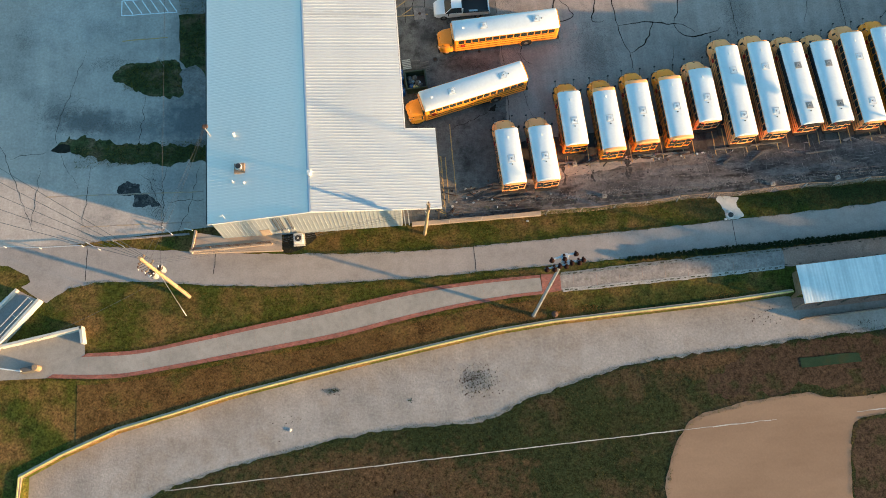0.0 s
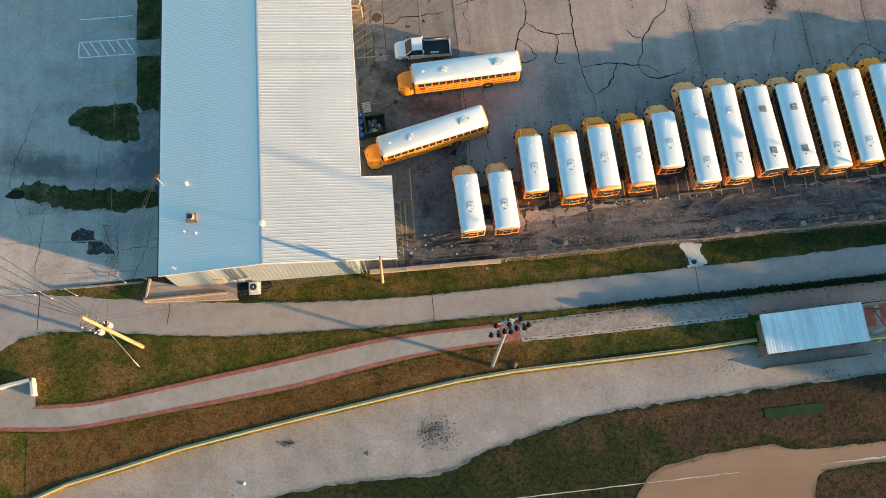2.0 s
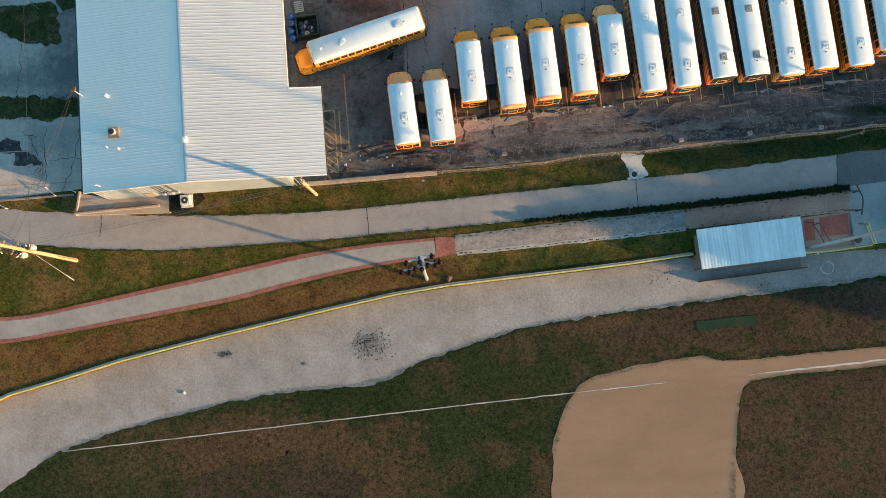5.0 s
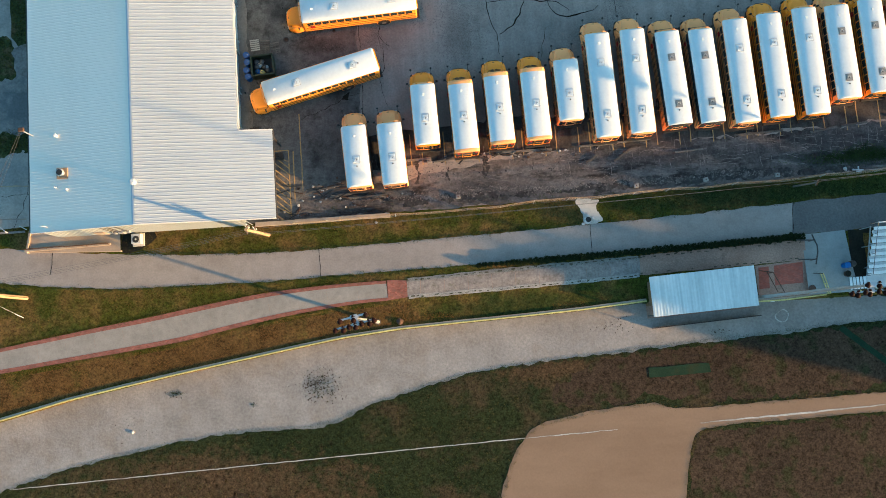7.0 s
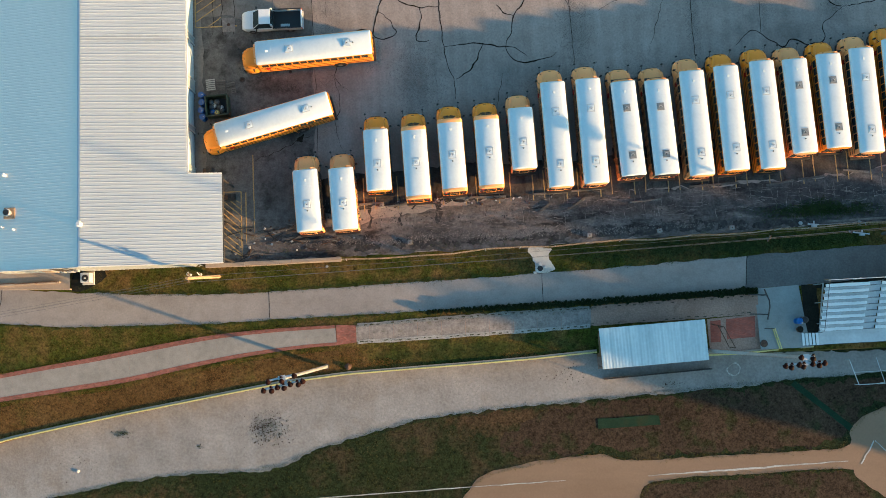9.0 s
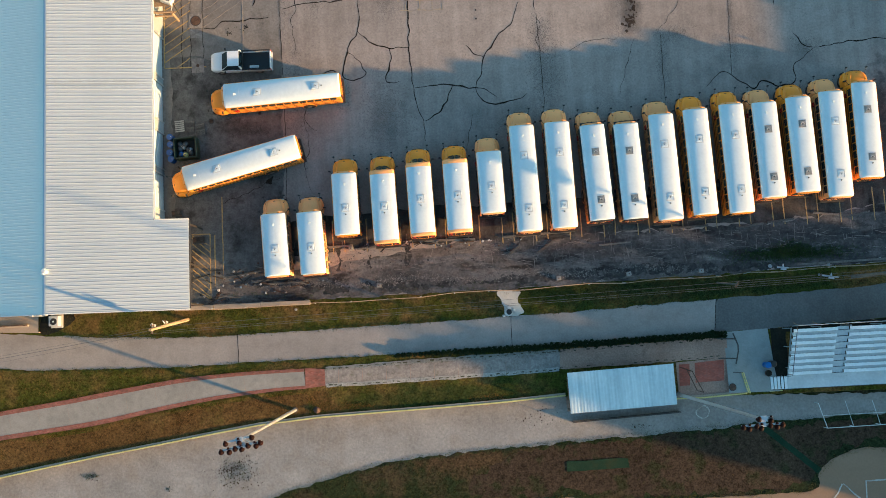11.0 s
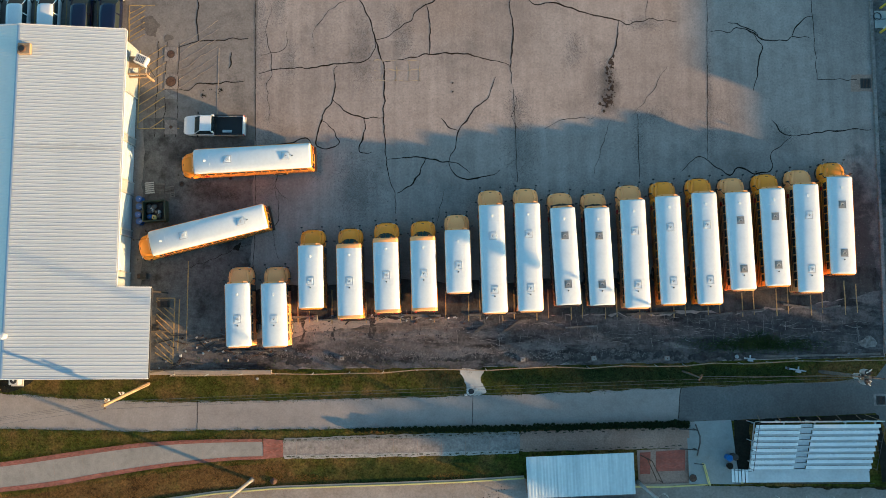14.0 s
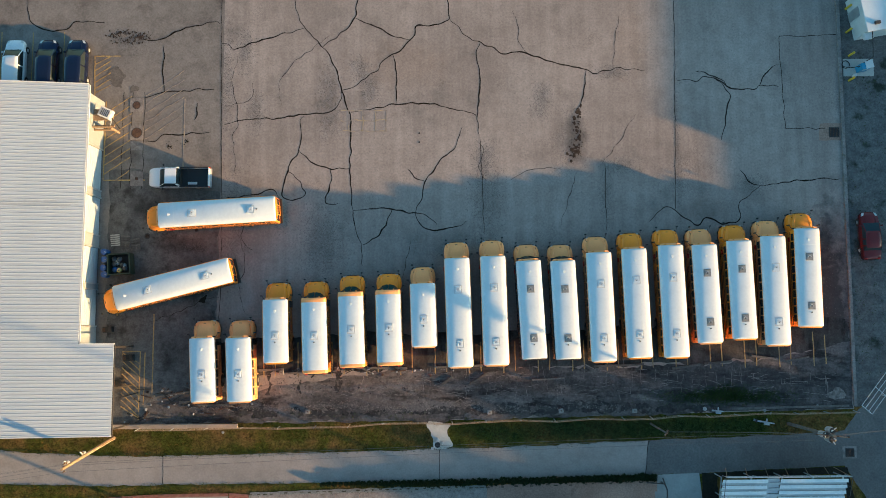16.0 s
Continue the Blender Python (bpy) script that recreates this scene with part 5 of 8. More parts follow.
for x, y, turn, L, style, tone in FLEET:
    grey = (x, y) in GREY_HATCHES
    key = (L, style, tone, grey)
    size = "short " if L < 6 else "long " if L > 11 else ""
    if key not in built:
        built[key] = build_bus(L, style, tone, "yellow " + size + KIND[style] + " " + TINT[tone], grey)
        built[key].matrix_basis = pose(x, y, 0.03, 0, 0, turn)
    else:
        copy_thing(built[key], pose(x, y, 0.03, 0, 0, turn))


def build_car(name, colour, label, length=4.9, width=1.95, high=1.75, estate=True):
    """Road car facing +x, centred at the origin."""
    c = thing(name, label=label, category="car")
    h, w = length / 2, width / 2
    nose = h - 1.15  # foot of the windshield
    plan = [(-h, 0.70, 0.86), (-h + 0.12, 0.88, 1.0), (-h + 0.4, 0.97, 1.06), (-0.6, 1.0, 1.06), (nose, 1.0, 1.05), (h - 0.7, 0.97, 1.0), (h - 0.35, 0.90, 0.93), (h - 0.14, 0.78, 0.84), (h - 0.03, 0.60, 0.74), (h, 0.42, 0.66)]
    smooth(part("body", loft([[(x, w * k * y, z) for y, z in ((-0.95, 0.3), (-1, 0.55), (-0.99, zt - 0.18), (-0.93, zt - 0.05), (-0.6, zt), (0, zt + 0.03), (0.6, zt), (0.93, zt - 0.05), (0.99, zt - 0.18), (1, 0.55), (0.95, 0.3))] for x, k, zt in plan]), M[colour], c, "painted body with a rounded bonnet"), 40)
    back = -h + 0.18 if estate else -h + 0.85
    top = nose - 0.85
    cabin = [(back, 0.86, 1.08, 0.9), (back + 0.3, 0.90, high - 0.08, 0.80), (-0.4, 0.92, high - 0.02, 0.80), (top, 0.92, high - 0.06, 0.79), (nose - 0.12, 0.90, 1.16, 0.84), (nose + 0.06, 0.84, 1.05, 0.8)]
    smooth(part("glasshouse", loft([[(x, w * y, z) for y, z in ((-k, 1.0), (-t, zt), (-t * 0.4, zt + 0.015), (t * 0.4, zt + 0.015), (t, zt), (k, 1.0))] for x, k, zt, t in cabin]), M["glass"], c, "dark cabin glass"), 30)
    tops = [(back + 0.2, 0.66, high - 0.10), (back + 0.34, 0.78, high - 0.03), (-0.4, 0.80, high + 0.03), (top - 0.15, 0.79, high + 0.01), (top + 0.02, 0.74, high - 0.04), (top + 0.09, 0.5, high - 0.06)]
    smooth(part("roof", loft([[(x, w * k * y, z + dz) for y, dz in ((-1, -0.05), (-0.95, 0.0), (-0.5, 0.025), (0.5, 0.025), (0.95, 0.0), (1, -0.05))] for x, k, z in tops]), M[colour], c), 50)
    for q in (1, -1):
        part("front_pillar", loft([[(top, q * w * 0.80, high - 0.04), (top, q * w * 0.72, high - 0.02), (top, q * w * 0.76, high - 0.1)], [(nose + 0.02, q * w * 0.92, 1.08), (nose + 0.05, q * w * 0.82, 1.1), (nose, q * w * 0.88, 1.0)]]), M[colour], c)
        for x in (-0.35, back + 0.45):
            part("door_pillar", loft([[(x - e, q * w * 0.945, 1.0), (x + e, q * w * 0.945, 1.0), (x, q * w * 0.88, 1.0)] if z < 1.1 else [(x - e, q * w * 0.82, z), (x + e, q * w * 0.82, z), (x, q * w * 0.76, z)] for e, z in ((0.07, 1.0), (0.05, high - 0.05))]), M[colour], c)
        part("side_mirror", box((nose - 0.22, q * (w + 0.1), 1.1), (0.14, 0.22, 0.14), 0.04), M[colour], c)
        part("headlight", loft([[(h - 0.42, q * w * 0.86, 0.9), (h - 0.38, q * w * 0.62, 0.93), (h - 0.38, q * w * 0.62, 0.8), (h - 0.42, q * w * 0.86, 0.78)], [(h - 0.12, q * w * 0.72, 0.84), (h - 0.07, q * w * 0.48, 0.84), (h - 0.07, q * w * 0.48, 0.68), (h - 0.12, q * w * 0.74, 0.66)]]), M["lamp_lens"], c)
        part("tail_lamp", box((-h + 0.08, q * w * 0.7, 0.95), (0.1, 0.2, 0.3), 0.03), M["red_lens"], c)
        part("bonnet_crease", cyl((nose + 0.08, q * w * 0.55, 1.075), (h - 0.3, q * w * 0.45, 0.945), 0.02, 0.012, 6), M[colour], c)
        for x in (h - 0.95, -h + 0.95):
            wheel(c, x, q * (w - 0.1), 0.36, 0.22, M["galv"])
    part("wiper", cyl((nose + 0.05, -0.5, 1.12), (nose - 0.1, 0.35, 1.19), 0.015, None, 5), M["black"], c)
    part("grille", box((h - 0.03, 0, 0.6), (0.08, width * 0.4, 0.16), 0.03), M["black"], c)
    part("bumper", box((h - 0.07, 0, 0.42), (0.16, width * 0.62, 0.2), 0.05), M["black"], c)
    part("bumper", box((-h + 0.05, 0, 0.5), (0.14, width * 0.66, 0.24), 0.05), M["black"], c)
    return c


SUV_LABEL = {"car_white": "white estate car parked nose out behind the shed", "car_navy": "dark navy estate car parked nose out behind the shed"}
protos = {}
for x, tone in ((-16.6, "car_white"), (-13.5, "car_white"), (-10.45, "car_white"), (-7.2, "car_navy"), (-4.3, "car_navy")):
    m = pose(x, 60.95, 0.02, 0, 0, 90)
    if tone in protos:
        copy_thing(protos[tone], m)
    else:
        protos[tone] = tagged(build_car("parked_car", tone, SUV_LABEL[tone], 5.0, 2.0, 1.75), group="cars behind the shed")
        protos[tone].matrix_basis = m
build_car("red_car", "car_red", "dark red car parked on weedy asphalt", 4.6, 1.85, 1.5, False).matrix_basis = pose(73.0, 43.8, 0.015, 0, 0, 92)


def build_pickup():
    c = thing("pickup_truck", label="white single-cab pickup truck with a black load bed", category="truck")
    body = [[(x, y * k, z) for y, z in ((-0.99, 0.45), (-1.0, 0.85), (-0.93, zt), (0.93, zt), (1.0, 0.85), (0.99, 0.45))] for x, k, zt in ((0.2, 1, 1.18), (1.2, 1, 1.17), (1.9, 0.99, 1.15), (2.4, 0.96, 1.09), (2.7, 0.9, 1.0), (2.86, 0.8, 0.92), (2.95, 0.64, 0.84))]
    smooth(part("hood", loft(body), M["car_white"], c), 40)
    cabin = [[(x, y, z) for y, z in ((-0.95, 1.12), (-0.74, zt), (0.74, zt), (0.95, 1.12))] for x, zt in ((-0.14, 1.2), (-0.02, 1.82), (1.08, 1.84), (1.80, 1.15))]
    smooth(part("cab_glass", loft(cabin), M["glass"], c, "dark cab glass"), 35)
    part("cab_roof", box((0.55, 0, 1.85), (1.12, 1.5, 0.06), 0.03), M["car_white"], c)
    part("cab_body", box((0.6, 0, 0.84), (1.5, 2.0, 0.66), 0.08), M["car_white"], c)
    for s in (1, -1):
        part("bed_side", box((-1.53, s * 0.94, 0.88), (2.8, 0.12, 0.6), 0.04), M["car_white"], c)
        part("bed_rail", box((-1.53, s * 0.94, 1.195), (2.8, 0.14, 0.03), 0.01), M["black"], c)
        part("side_mirror", box((1.45, s * 1.16, 1.25), (0.12, 0.24, 0.2), 0.04), M["black"], c)
        part("headlight", box((2.78, s * 0.66, 0.82), (0.14, 0.3, 0.2), 0.04), M["lamp_lens"], c)
        part("tail_lamp", box((-2.95, s * 0.93, 0.9), (0.05, 0.13, 0.4), 0.01), M["red_lens"], c)
        part("pillar", box((-0.07, s * 0.83, 1.5), (0.2, 0.1, 0.7), 0.03), M["car_white"], c)
        part("roof_edge", loft([[(1.08, s * 0.74, 1.86), (1.08, s * 0.68, 1.86), (1.12, s * 0.70, 1.80)], [(1.81, s * 0.96, 1.18), (1.81, s * 0.88, 1.18), (1.81, s * 0.9, 1.12)]]), M["car_white"], c)
        for x in (1.95, -1.75):
            wheel(c, x, s * 0.86, 0.39, 0.26, M["rim"])
    part("bed_floor", box((-1.53, 0, 0.72), (2.8, 1.8, 0.08)), M["black"], c, "black bed liner")
    part("tailgate", box((-2.93, 0, 0.9), (0.08, 1.78, 0.58), 0.02), M["car_white"], c)
    part("headboard", box((-0.18, 0, 0.95), (0.06, 1.8, 0.55)), M["black"], c)
    part("tool_tray", box((-1.3, 0.55, 0.8), (0.9, 0.25, 0.1), 0.02), M["grey_hatch"], c)
    part("bumper", box((2.92, 0, 0.55), (0.14, 1.5, 0.24), 0.05), M["galv"], c, "chrome front bumper")
    part("bumper", box((-3.02, 0, 0.55), (0.14, 1.85, 0.2), 0.04), M["galv"], c, "chrome rear bumper")
    return c


build_pickup().matrix_basis = pose(6.25, 49.55, 0.035, 0, 0, 180)


# ---- yellow-capped outfield fence ----
def build_outfield_fence():
    f = thing("outfield_fence", label="low brown board fence with a yellow cap rail", category="fence")
    runs = [FENCE, [(-39.1, 3.9), (-39.4, -2.0), (-39.8, -12.0)], [(47.0, 14.95), (49.8, 14.95), (53.9, 15.2)], [(56.1, 15.3), (57.3, 15.35)]]
    for run in runs:
        for (x0, y0), (x1, y1) in zip(run, run[1:]):
            a, b = Vector((x0, y0)), Vector((x1, y1))
            d = (b - a)
            turn = math.atan2(d.y, d.x)
            n = max(1, round(d.length / 2.4))
            for i in range(n):
                c = a.lerp(b, (i + 0.5) / n)
                m = Matrix.Translation((c.x, c.y, 0)) @ Matrix.Rotation(turn, 4, "Z")
                part("board", box((0, 0, -1.08), (d.length / n - 0.02, 0.06, 1.5), 0, m), M["wall_tan"], f)
                part("cap_rail", box((0, 0, -0.29), (d.length / n + 0.01, 0.14, 0.10), 0.02, m), M["cap_yellow"], f, "yellow cap rail")
                part("back_rail", box((0, 0.17, -0.33), (d.length / n + 0.008, 0.17, 0.07), 0.01, m), M["tan_concrete"], f, "pale weathered rail behind the cap")
                part("post", box((-d.length / n / 2, 0.09, -1.1), (0.1, 0.1, 1.4), 0, m), M["timber_grey"], f)
    return f


build_outfield_fence()


# ---- chain-link fence on a low kerb along the yard ----
def build_yard_fence():
    k = thing("yard_kerb", label="low tan concrete kerb wall along the yard", category="kerb", kind="structure")
    for x0, x1 in ((-0.8, 3.0), (3.02, 7.5), (7.52, 12.3)):
        part("kerb_block", box(((x0 + x1) / 2, 25.55 + 0.004 * (x0 + x1), 0.16), (x1 - x0, 0.42, 0.36), 0.03), M["tan_concrete"], k)
    f = thing("chain_link_fence", label="sagging chain-link fence on thin steel posts", category="fence")
    pts = [(3.0, 25.45), (12.8, 25.5), (19.8, 25.7), (32.8, 26.05), (49.0, 26.5), (59.7, 26.8), (71.0, 27.15)]
    rng = random.Random(4)
    line = []
    for (x0, y0), (x1, y1) in zip(pts, pts[1:]):
        n = max(1, round((x1 - x0) / 3.05))
        line += [(x0 + (x1 - x0) * i / n, y0 + (y1 - y0) * i / n) for i in range(n)]
    line.append(pts[-1])
    tops = []
    for x, y in line:
        lx, ly = rng.uniform(-0.12, 0.12), rng.uniform(-0.18, 0.1)
        part("post", cyl((x, y, 0), (x + lx, y + ly, 1.5), 0.035, None, 8), M["galv"], f)
        tops.append(Vector((x + lx, y + ly, 1.5)))
    for a, b in zip(tops, tops[1:]):
        mid = (a + b) / 2 - Vector((0, 0, rng.uniform(0.02, 0.15)))
        part("top_rail", cyl(a, mid, 0.022, None, 6), M["tan_stone"], f)
        part("top_rail", cyl(mid, b, 0.022, None, 6), M["tan_stone"], f)
        bm = bmesh.new()
        for h in (0.25, 0.5, 0.75, 1.0, 1.25):
            add_cyl(bm, a - Vector((0, 0, h)), b - Vector((0, 0, h)), 0.006, None, 4)
        n = 13
        for i in range(n):
            p, q = a.lerp(b, i / n), a.lerp(b, (i + 1) / n)
            add_cyl(bm, p, q - Vector((0, 0, 1.4)), 0.005, None, 3)
            add_cyl(bm, q, p - Vector((0, 0, 1.4)), 0.005, None, 3)
        part("wire_mesh", bm, M["mesh_tan"], f)
    return f


build_yard_fence()


# ---- floodlight towers ----
def lathe(bm, o, axis, rings, seg=14):
    """A turned shell round an axis: rings of (distance along it, radius)."""
    m = Matrix.Translation(o) @ Vector(axis).to_track_quat("Z", "Y").to_matrix().to_4x4()
    return loft([[m @ Vector((r * math.cos(6.28319 * i / seg), r * math.sin(6.28319 * i / seg), d)) for i in range(seg)] for d, r in rings], True, bm)


def build_tower(x, y, turn, upper, lower):
    t = thing("floodlight_tower", (x, y, height(x, y)), turn, "tall pale steel mast with a cluster of dark floodlights", "light tower", "floodlight towers")
    H = 21.6
    part("mast", cyl((0, 0, -0.1), (0, 0, H), 0.17, 0.10, 14), M["galv"], t)
    part("footing", cyl((0, 0, -0.2), (0, 0, 0.1), 0.28, 0.26, 14), M["interior"], t)
    for yy, z, us in ((0.1, H - 0.1, upper), (-0.42, H - 0.4, lower)):
        w = max(us) - min(us)
        c = (max(us) + min(us)) / 2
        a = part("cross_arm", box((c, yy, z), (w + 0.3, 0.13, 0.13), 0.02), M["galv"], t, "pale blue-grey cross arm")
        part("arm_plate", box((0, yy * 0.5, z + 0.05), (0.5, abs(yy) + 0.3, 0.08), 0.02), M["galv"], a)
        part("arm_strut", cyl((0, 0, H - 1.0), (c + w * 0.3, yy, z), 0.04, None, 6), M["galv"], a)
        for k, u in enumerate(us):
            dy = -0.16 if k % 2 else -0.02
            l = part("floodlight", lathe(bmesh.new(), (u, yy + dy, z + 0.16), (0.2 * (u > 0) - 0.1, -0.5, -0.85), [(-0.04, 0.05), (0.0, 0.12), (0.06, 0.165), (0.13, 0.19), (0.2, 0.2), (0.22, 0.185)]), M["lamp_dark"], t, "round dark red-brown floodlight")
            smooth(l, 50)
            part("ballast", box((u, yy + 0.06, z + 0.16), (0.14, 0.15, 0.15), 0.03), M["lamp_dark"], l)
            part("yoke", box((u, yy, z + 0.09), (0.3, 0.05, 0.06), 0.01), M["dark_steel"], l)
    return t


build_tower(10.5, 15.4, 11, (-1.0, -0.05, 0.85), (-1.5, -0.95, -0.5, -0.05, 0.4, 0.95, 1.3))
build_tower(47.35, 15.35, 2, (-0.3, 0.5), (-1.35, -0.95, -0.4, -0.1, 0.55, 1.0, 1.4))


# ---- timber power poles ----
def build_pole(x, y, h, lean, arms, cans, label, r=0.17, can_r=0.23):
    p = thing("power_pole", (x, y, height(x, y)), 0, label, "utility pole")
    lx, ly = lean
    part("pole", cyl((0, 0, -0.2), (lx, ly, h), r, r * 0.72, 12), M["timber_grey" if x > 40 else "wood"], p)
    for z, w, ang in arms:
        k = z / h
        c, s = math.cos(radians(ang)) * w / 2, math.sin(radians(ang)) * w / 2
        a = part("cross_arm", cyl((lx * k - c, ly * k - s, z), (lx * k + c, ly * k + s, z), 0.07, None, 6), M["timber_grey"], p)
        for u in (-0.9, -0.3, 0.3, 0.9):
            part("insulator", cyl((lx * k + c * u, ly * k + s * u, z + 0.05), (lx * k + c * u, ly * k + s * u, z + 0.3), 0.06, 0.04, 8), M["rust"], a)
    for z, ang in cans:
        k = z / h
        off = can_r + r * 0.95
        dx, dy = off * math.cos(radians(ang)), off * math.sin(radians(ang))
        t = part("transformer", cyl((lx * k + dx, ly * k + dy, z - 2 * can_r), (lx * k + dx, ly * k + dy, z + 2 * can_r), can_r, can_r, 16), M["drum_grey"], p, "grey drum transformer")
        part("lid", cyl((lx * k + dx, ly * k + dy, z + 2 * can_r), (lx * k + dx, ly * k + dy, z + 2 * can_r + 0.08), can_r * 1.08, can_r * 0.75, 16), M["dark_steel"], t)
        top = z + 2 * can_r + 0.06
        for q in (0.4, 1.9, 4.1):
            ux, uy = lx * k + dx + 0.6 * can_r * math.cos(q + ang), ly * k + dy + 0.6 * can_r * math.sin(q + ang)
            part("bushing", cyl((ux, uy, top), (ux + 0.3 * (ux - lx * k), uy + 0.3 * (uy - ly * k), top + 0.28), 0.055, 0.035, 8), M["rust" if q < 1 else "trim_white"], t)
        for q in (-1.3, 0.9):
            part("band", cyl((lx * k + dx, ly * k + dy, z + q * can_r), (lx * k + dx, ly * k + dy, z + q * can_r + 0.05), can_r * 1.05, None, 16), M["galv"], t)
        if can_r > 0.2:
            for q in (-0.5, 0.0, 0.5):
                fx, fy = math.cos(radians(ang) + q), math.sin(radians(ang) + q)
                part("cooling_fin", cyl((lx * k + dx + fx * can_r, ly * k + dy + fy * can_r, z - 1.2 * can_r), (lx * k + dx + fx * can_r, ly * k + dy + fy * can_r, z + 0.8 * can_r), 0.045, None, 6), M["drum_grey"], t)
    if h > 13:
        for i in range(7):
            z = 9.4 + 0.6 * i
            c = part("fuse_cutout", cyl((-0.12, -0.1, z), (-0.5 - 0.08 * (i % 3), -0.35, z + 0.1), 0.035, None, 6), M["dark_steel"], p)
            part("insulator", cyl((-0.5 - 0.08 * (i % 3), -0.35, z + 0.1), (-0.56 - 0.08 * (i % 3), -0.42, z - 0.18), 0.07, 0.04, 8), M["trim_white" if i % 2 else "rust"], c)
    part("ground_wire_guard", cyl((r, 0, 0), (lx * 0.3 + r * 0.9, ly * 0.3, h * 0.3), 0.025, None, 6), M["dark_steel"], p)
    return p


build_pole(-23.2, 19.9, 14.2, (0.0, 0.05), [(13.6, 0.9, 60), (11.6, 1.2, 60)], [(9.6, 30), (9.4, 150), (10.2, 260)], "tall straw-coloured timber pole with transformer drums", 0.2, 0.25)
build_pole(0.4, 24.5, 11.8, (0.55, -1.0), [(11.2, 0.7, 90)], [(10.6, 100), (7.2, 95)], "leaning timber power pole beside the shed", 0.17, 0.12)
build_pole(64.8, 25.9, 9.2, (0.2, 0.0), [(8.7, 3.0, -5)], [(8.0, 62), (8.0, 176), (7.9, 292)], "timber power pole carrying three grey transformer drums", 0.17, 0.26)
build_pole(51.7, 25.9, 4.2, (0.5, -0.4), [(4.0, 0.6, 60)], [], "short leaning service pole", 0.1)
g = thing("guy_wire", label="steel guy wire with a pale sleeve beside the tall pole", category="guy wire")
part("wire", cyl((-23.2, 19.9, 9.0), (-23.5, 18.0, 0.0), 0.02, None, 6), M["galv"], g)
part("sleeve", cyl((-23.44, 18.35, 1.7), (-23.5, 18.0, 0.0), 0.035, None, 8), M["trim_white"], g, "pale plastic sleeve")


def cable(a, b, sag, r=0.018, label="thin overhead power cable", tone="wire"):
    c = bpy.data.curves.new("power_cable", "CURVE")
    c.dimensions, c.bevel_depth, c.bevel_resolution = "3D", r, 1
    s = c.splines.new("POLY")
    n = 16
    s.points.add(n)
    a, b = Vector(a), Vector(b)
    for i in range(n + 1):
        t = i / n
        p = a.lerp(b, t) - Vector((0, 0, sag * 4 * t * (1 - t)))
        s.points[i].co = (*p, 1)
    c.materials.append(M[tone])
    return tagged(new("power_cable", c), label=label, category="cable", group="overhead power cables")


for dz, dy in ((0.0, -0.3), (-0.9, 0.25), (-2.3, -0.1)):
    cable((0.95, 23.5 + dy, 11.3 + dz), (65.0, 25.9 + dy, 9.0 + dz * 0.5), 1.6, 0.011)
for dz, dy in ((0.0, -0.3), (-0.4, 0.0), (-0.9, 0.25), (-1.7, 0.1)):
    cable((-23.2, 19.95 + dy, 13.4 + dz), (0.95, 23.5 + dy, 11.3 + dz), 0.8, 0.009)
cable((65.0, 25.9, 8.8), (120, 31, 9.5), 1.0)
cable((-22.95, 20.3, 9.6), (-23.0, 75.0, 9.6), 0.3, 0.012, tone="wire_dark")
cable((-23.3, 20.0, 7.5), (-38.2, 16.4, 0.7), 0.5, 0.012, "thin pale stay cable down to the ramp")
cable((-23.2, 19.95, 13.4), (-19.6, 34.3, 7.9), 0.4, 0.014, tone="wire_dark")
cable((-23.2, 19.95, 12.2), (-19.5, 34.3, 7.8), 0.5, 0.014, tone="wire_dark")
for k in range(5):
    cable((-23.2, 20.0 + 0.15 * k, 13.6 - 0.5 * k), (-75, 38.8 + 4.6 * k, 12.5 - 0.3 * k), 0.8, 0.02)
cable((51.9, 25.6, 4.0), (65.0, 25.9, 7.5), 0.4)


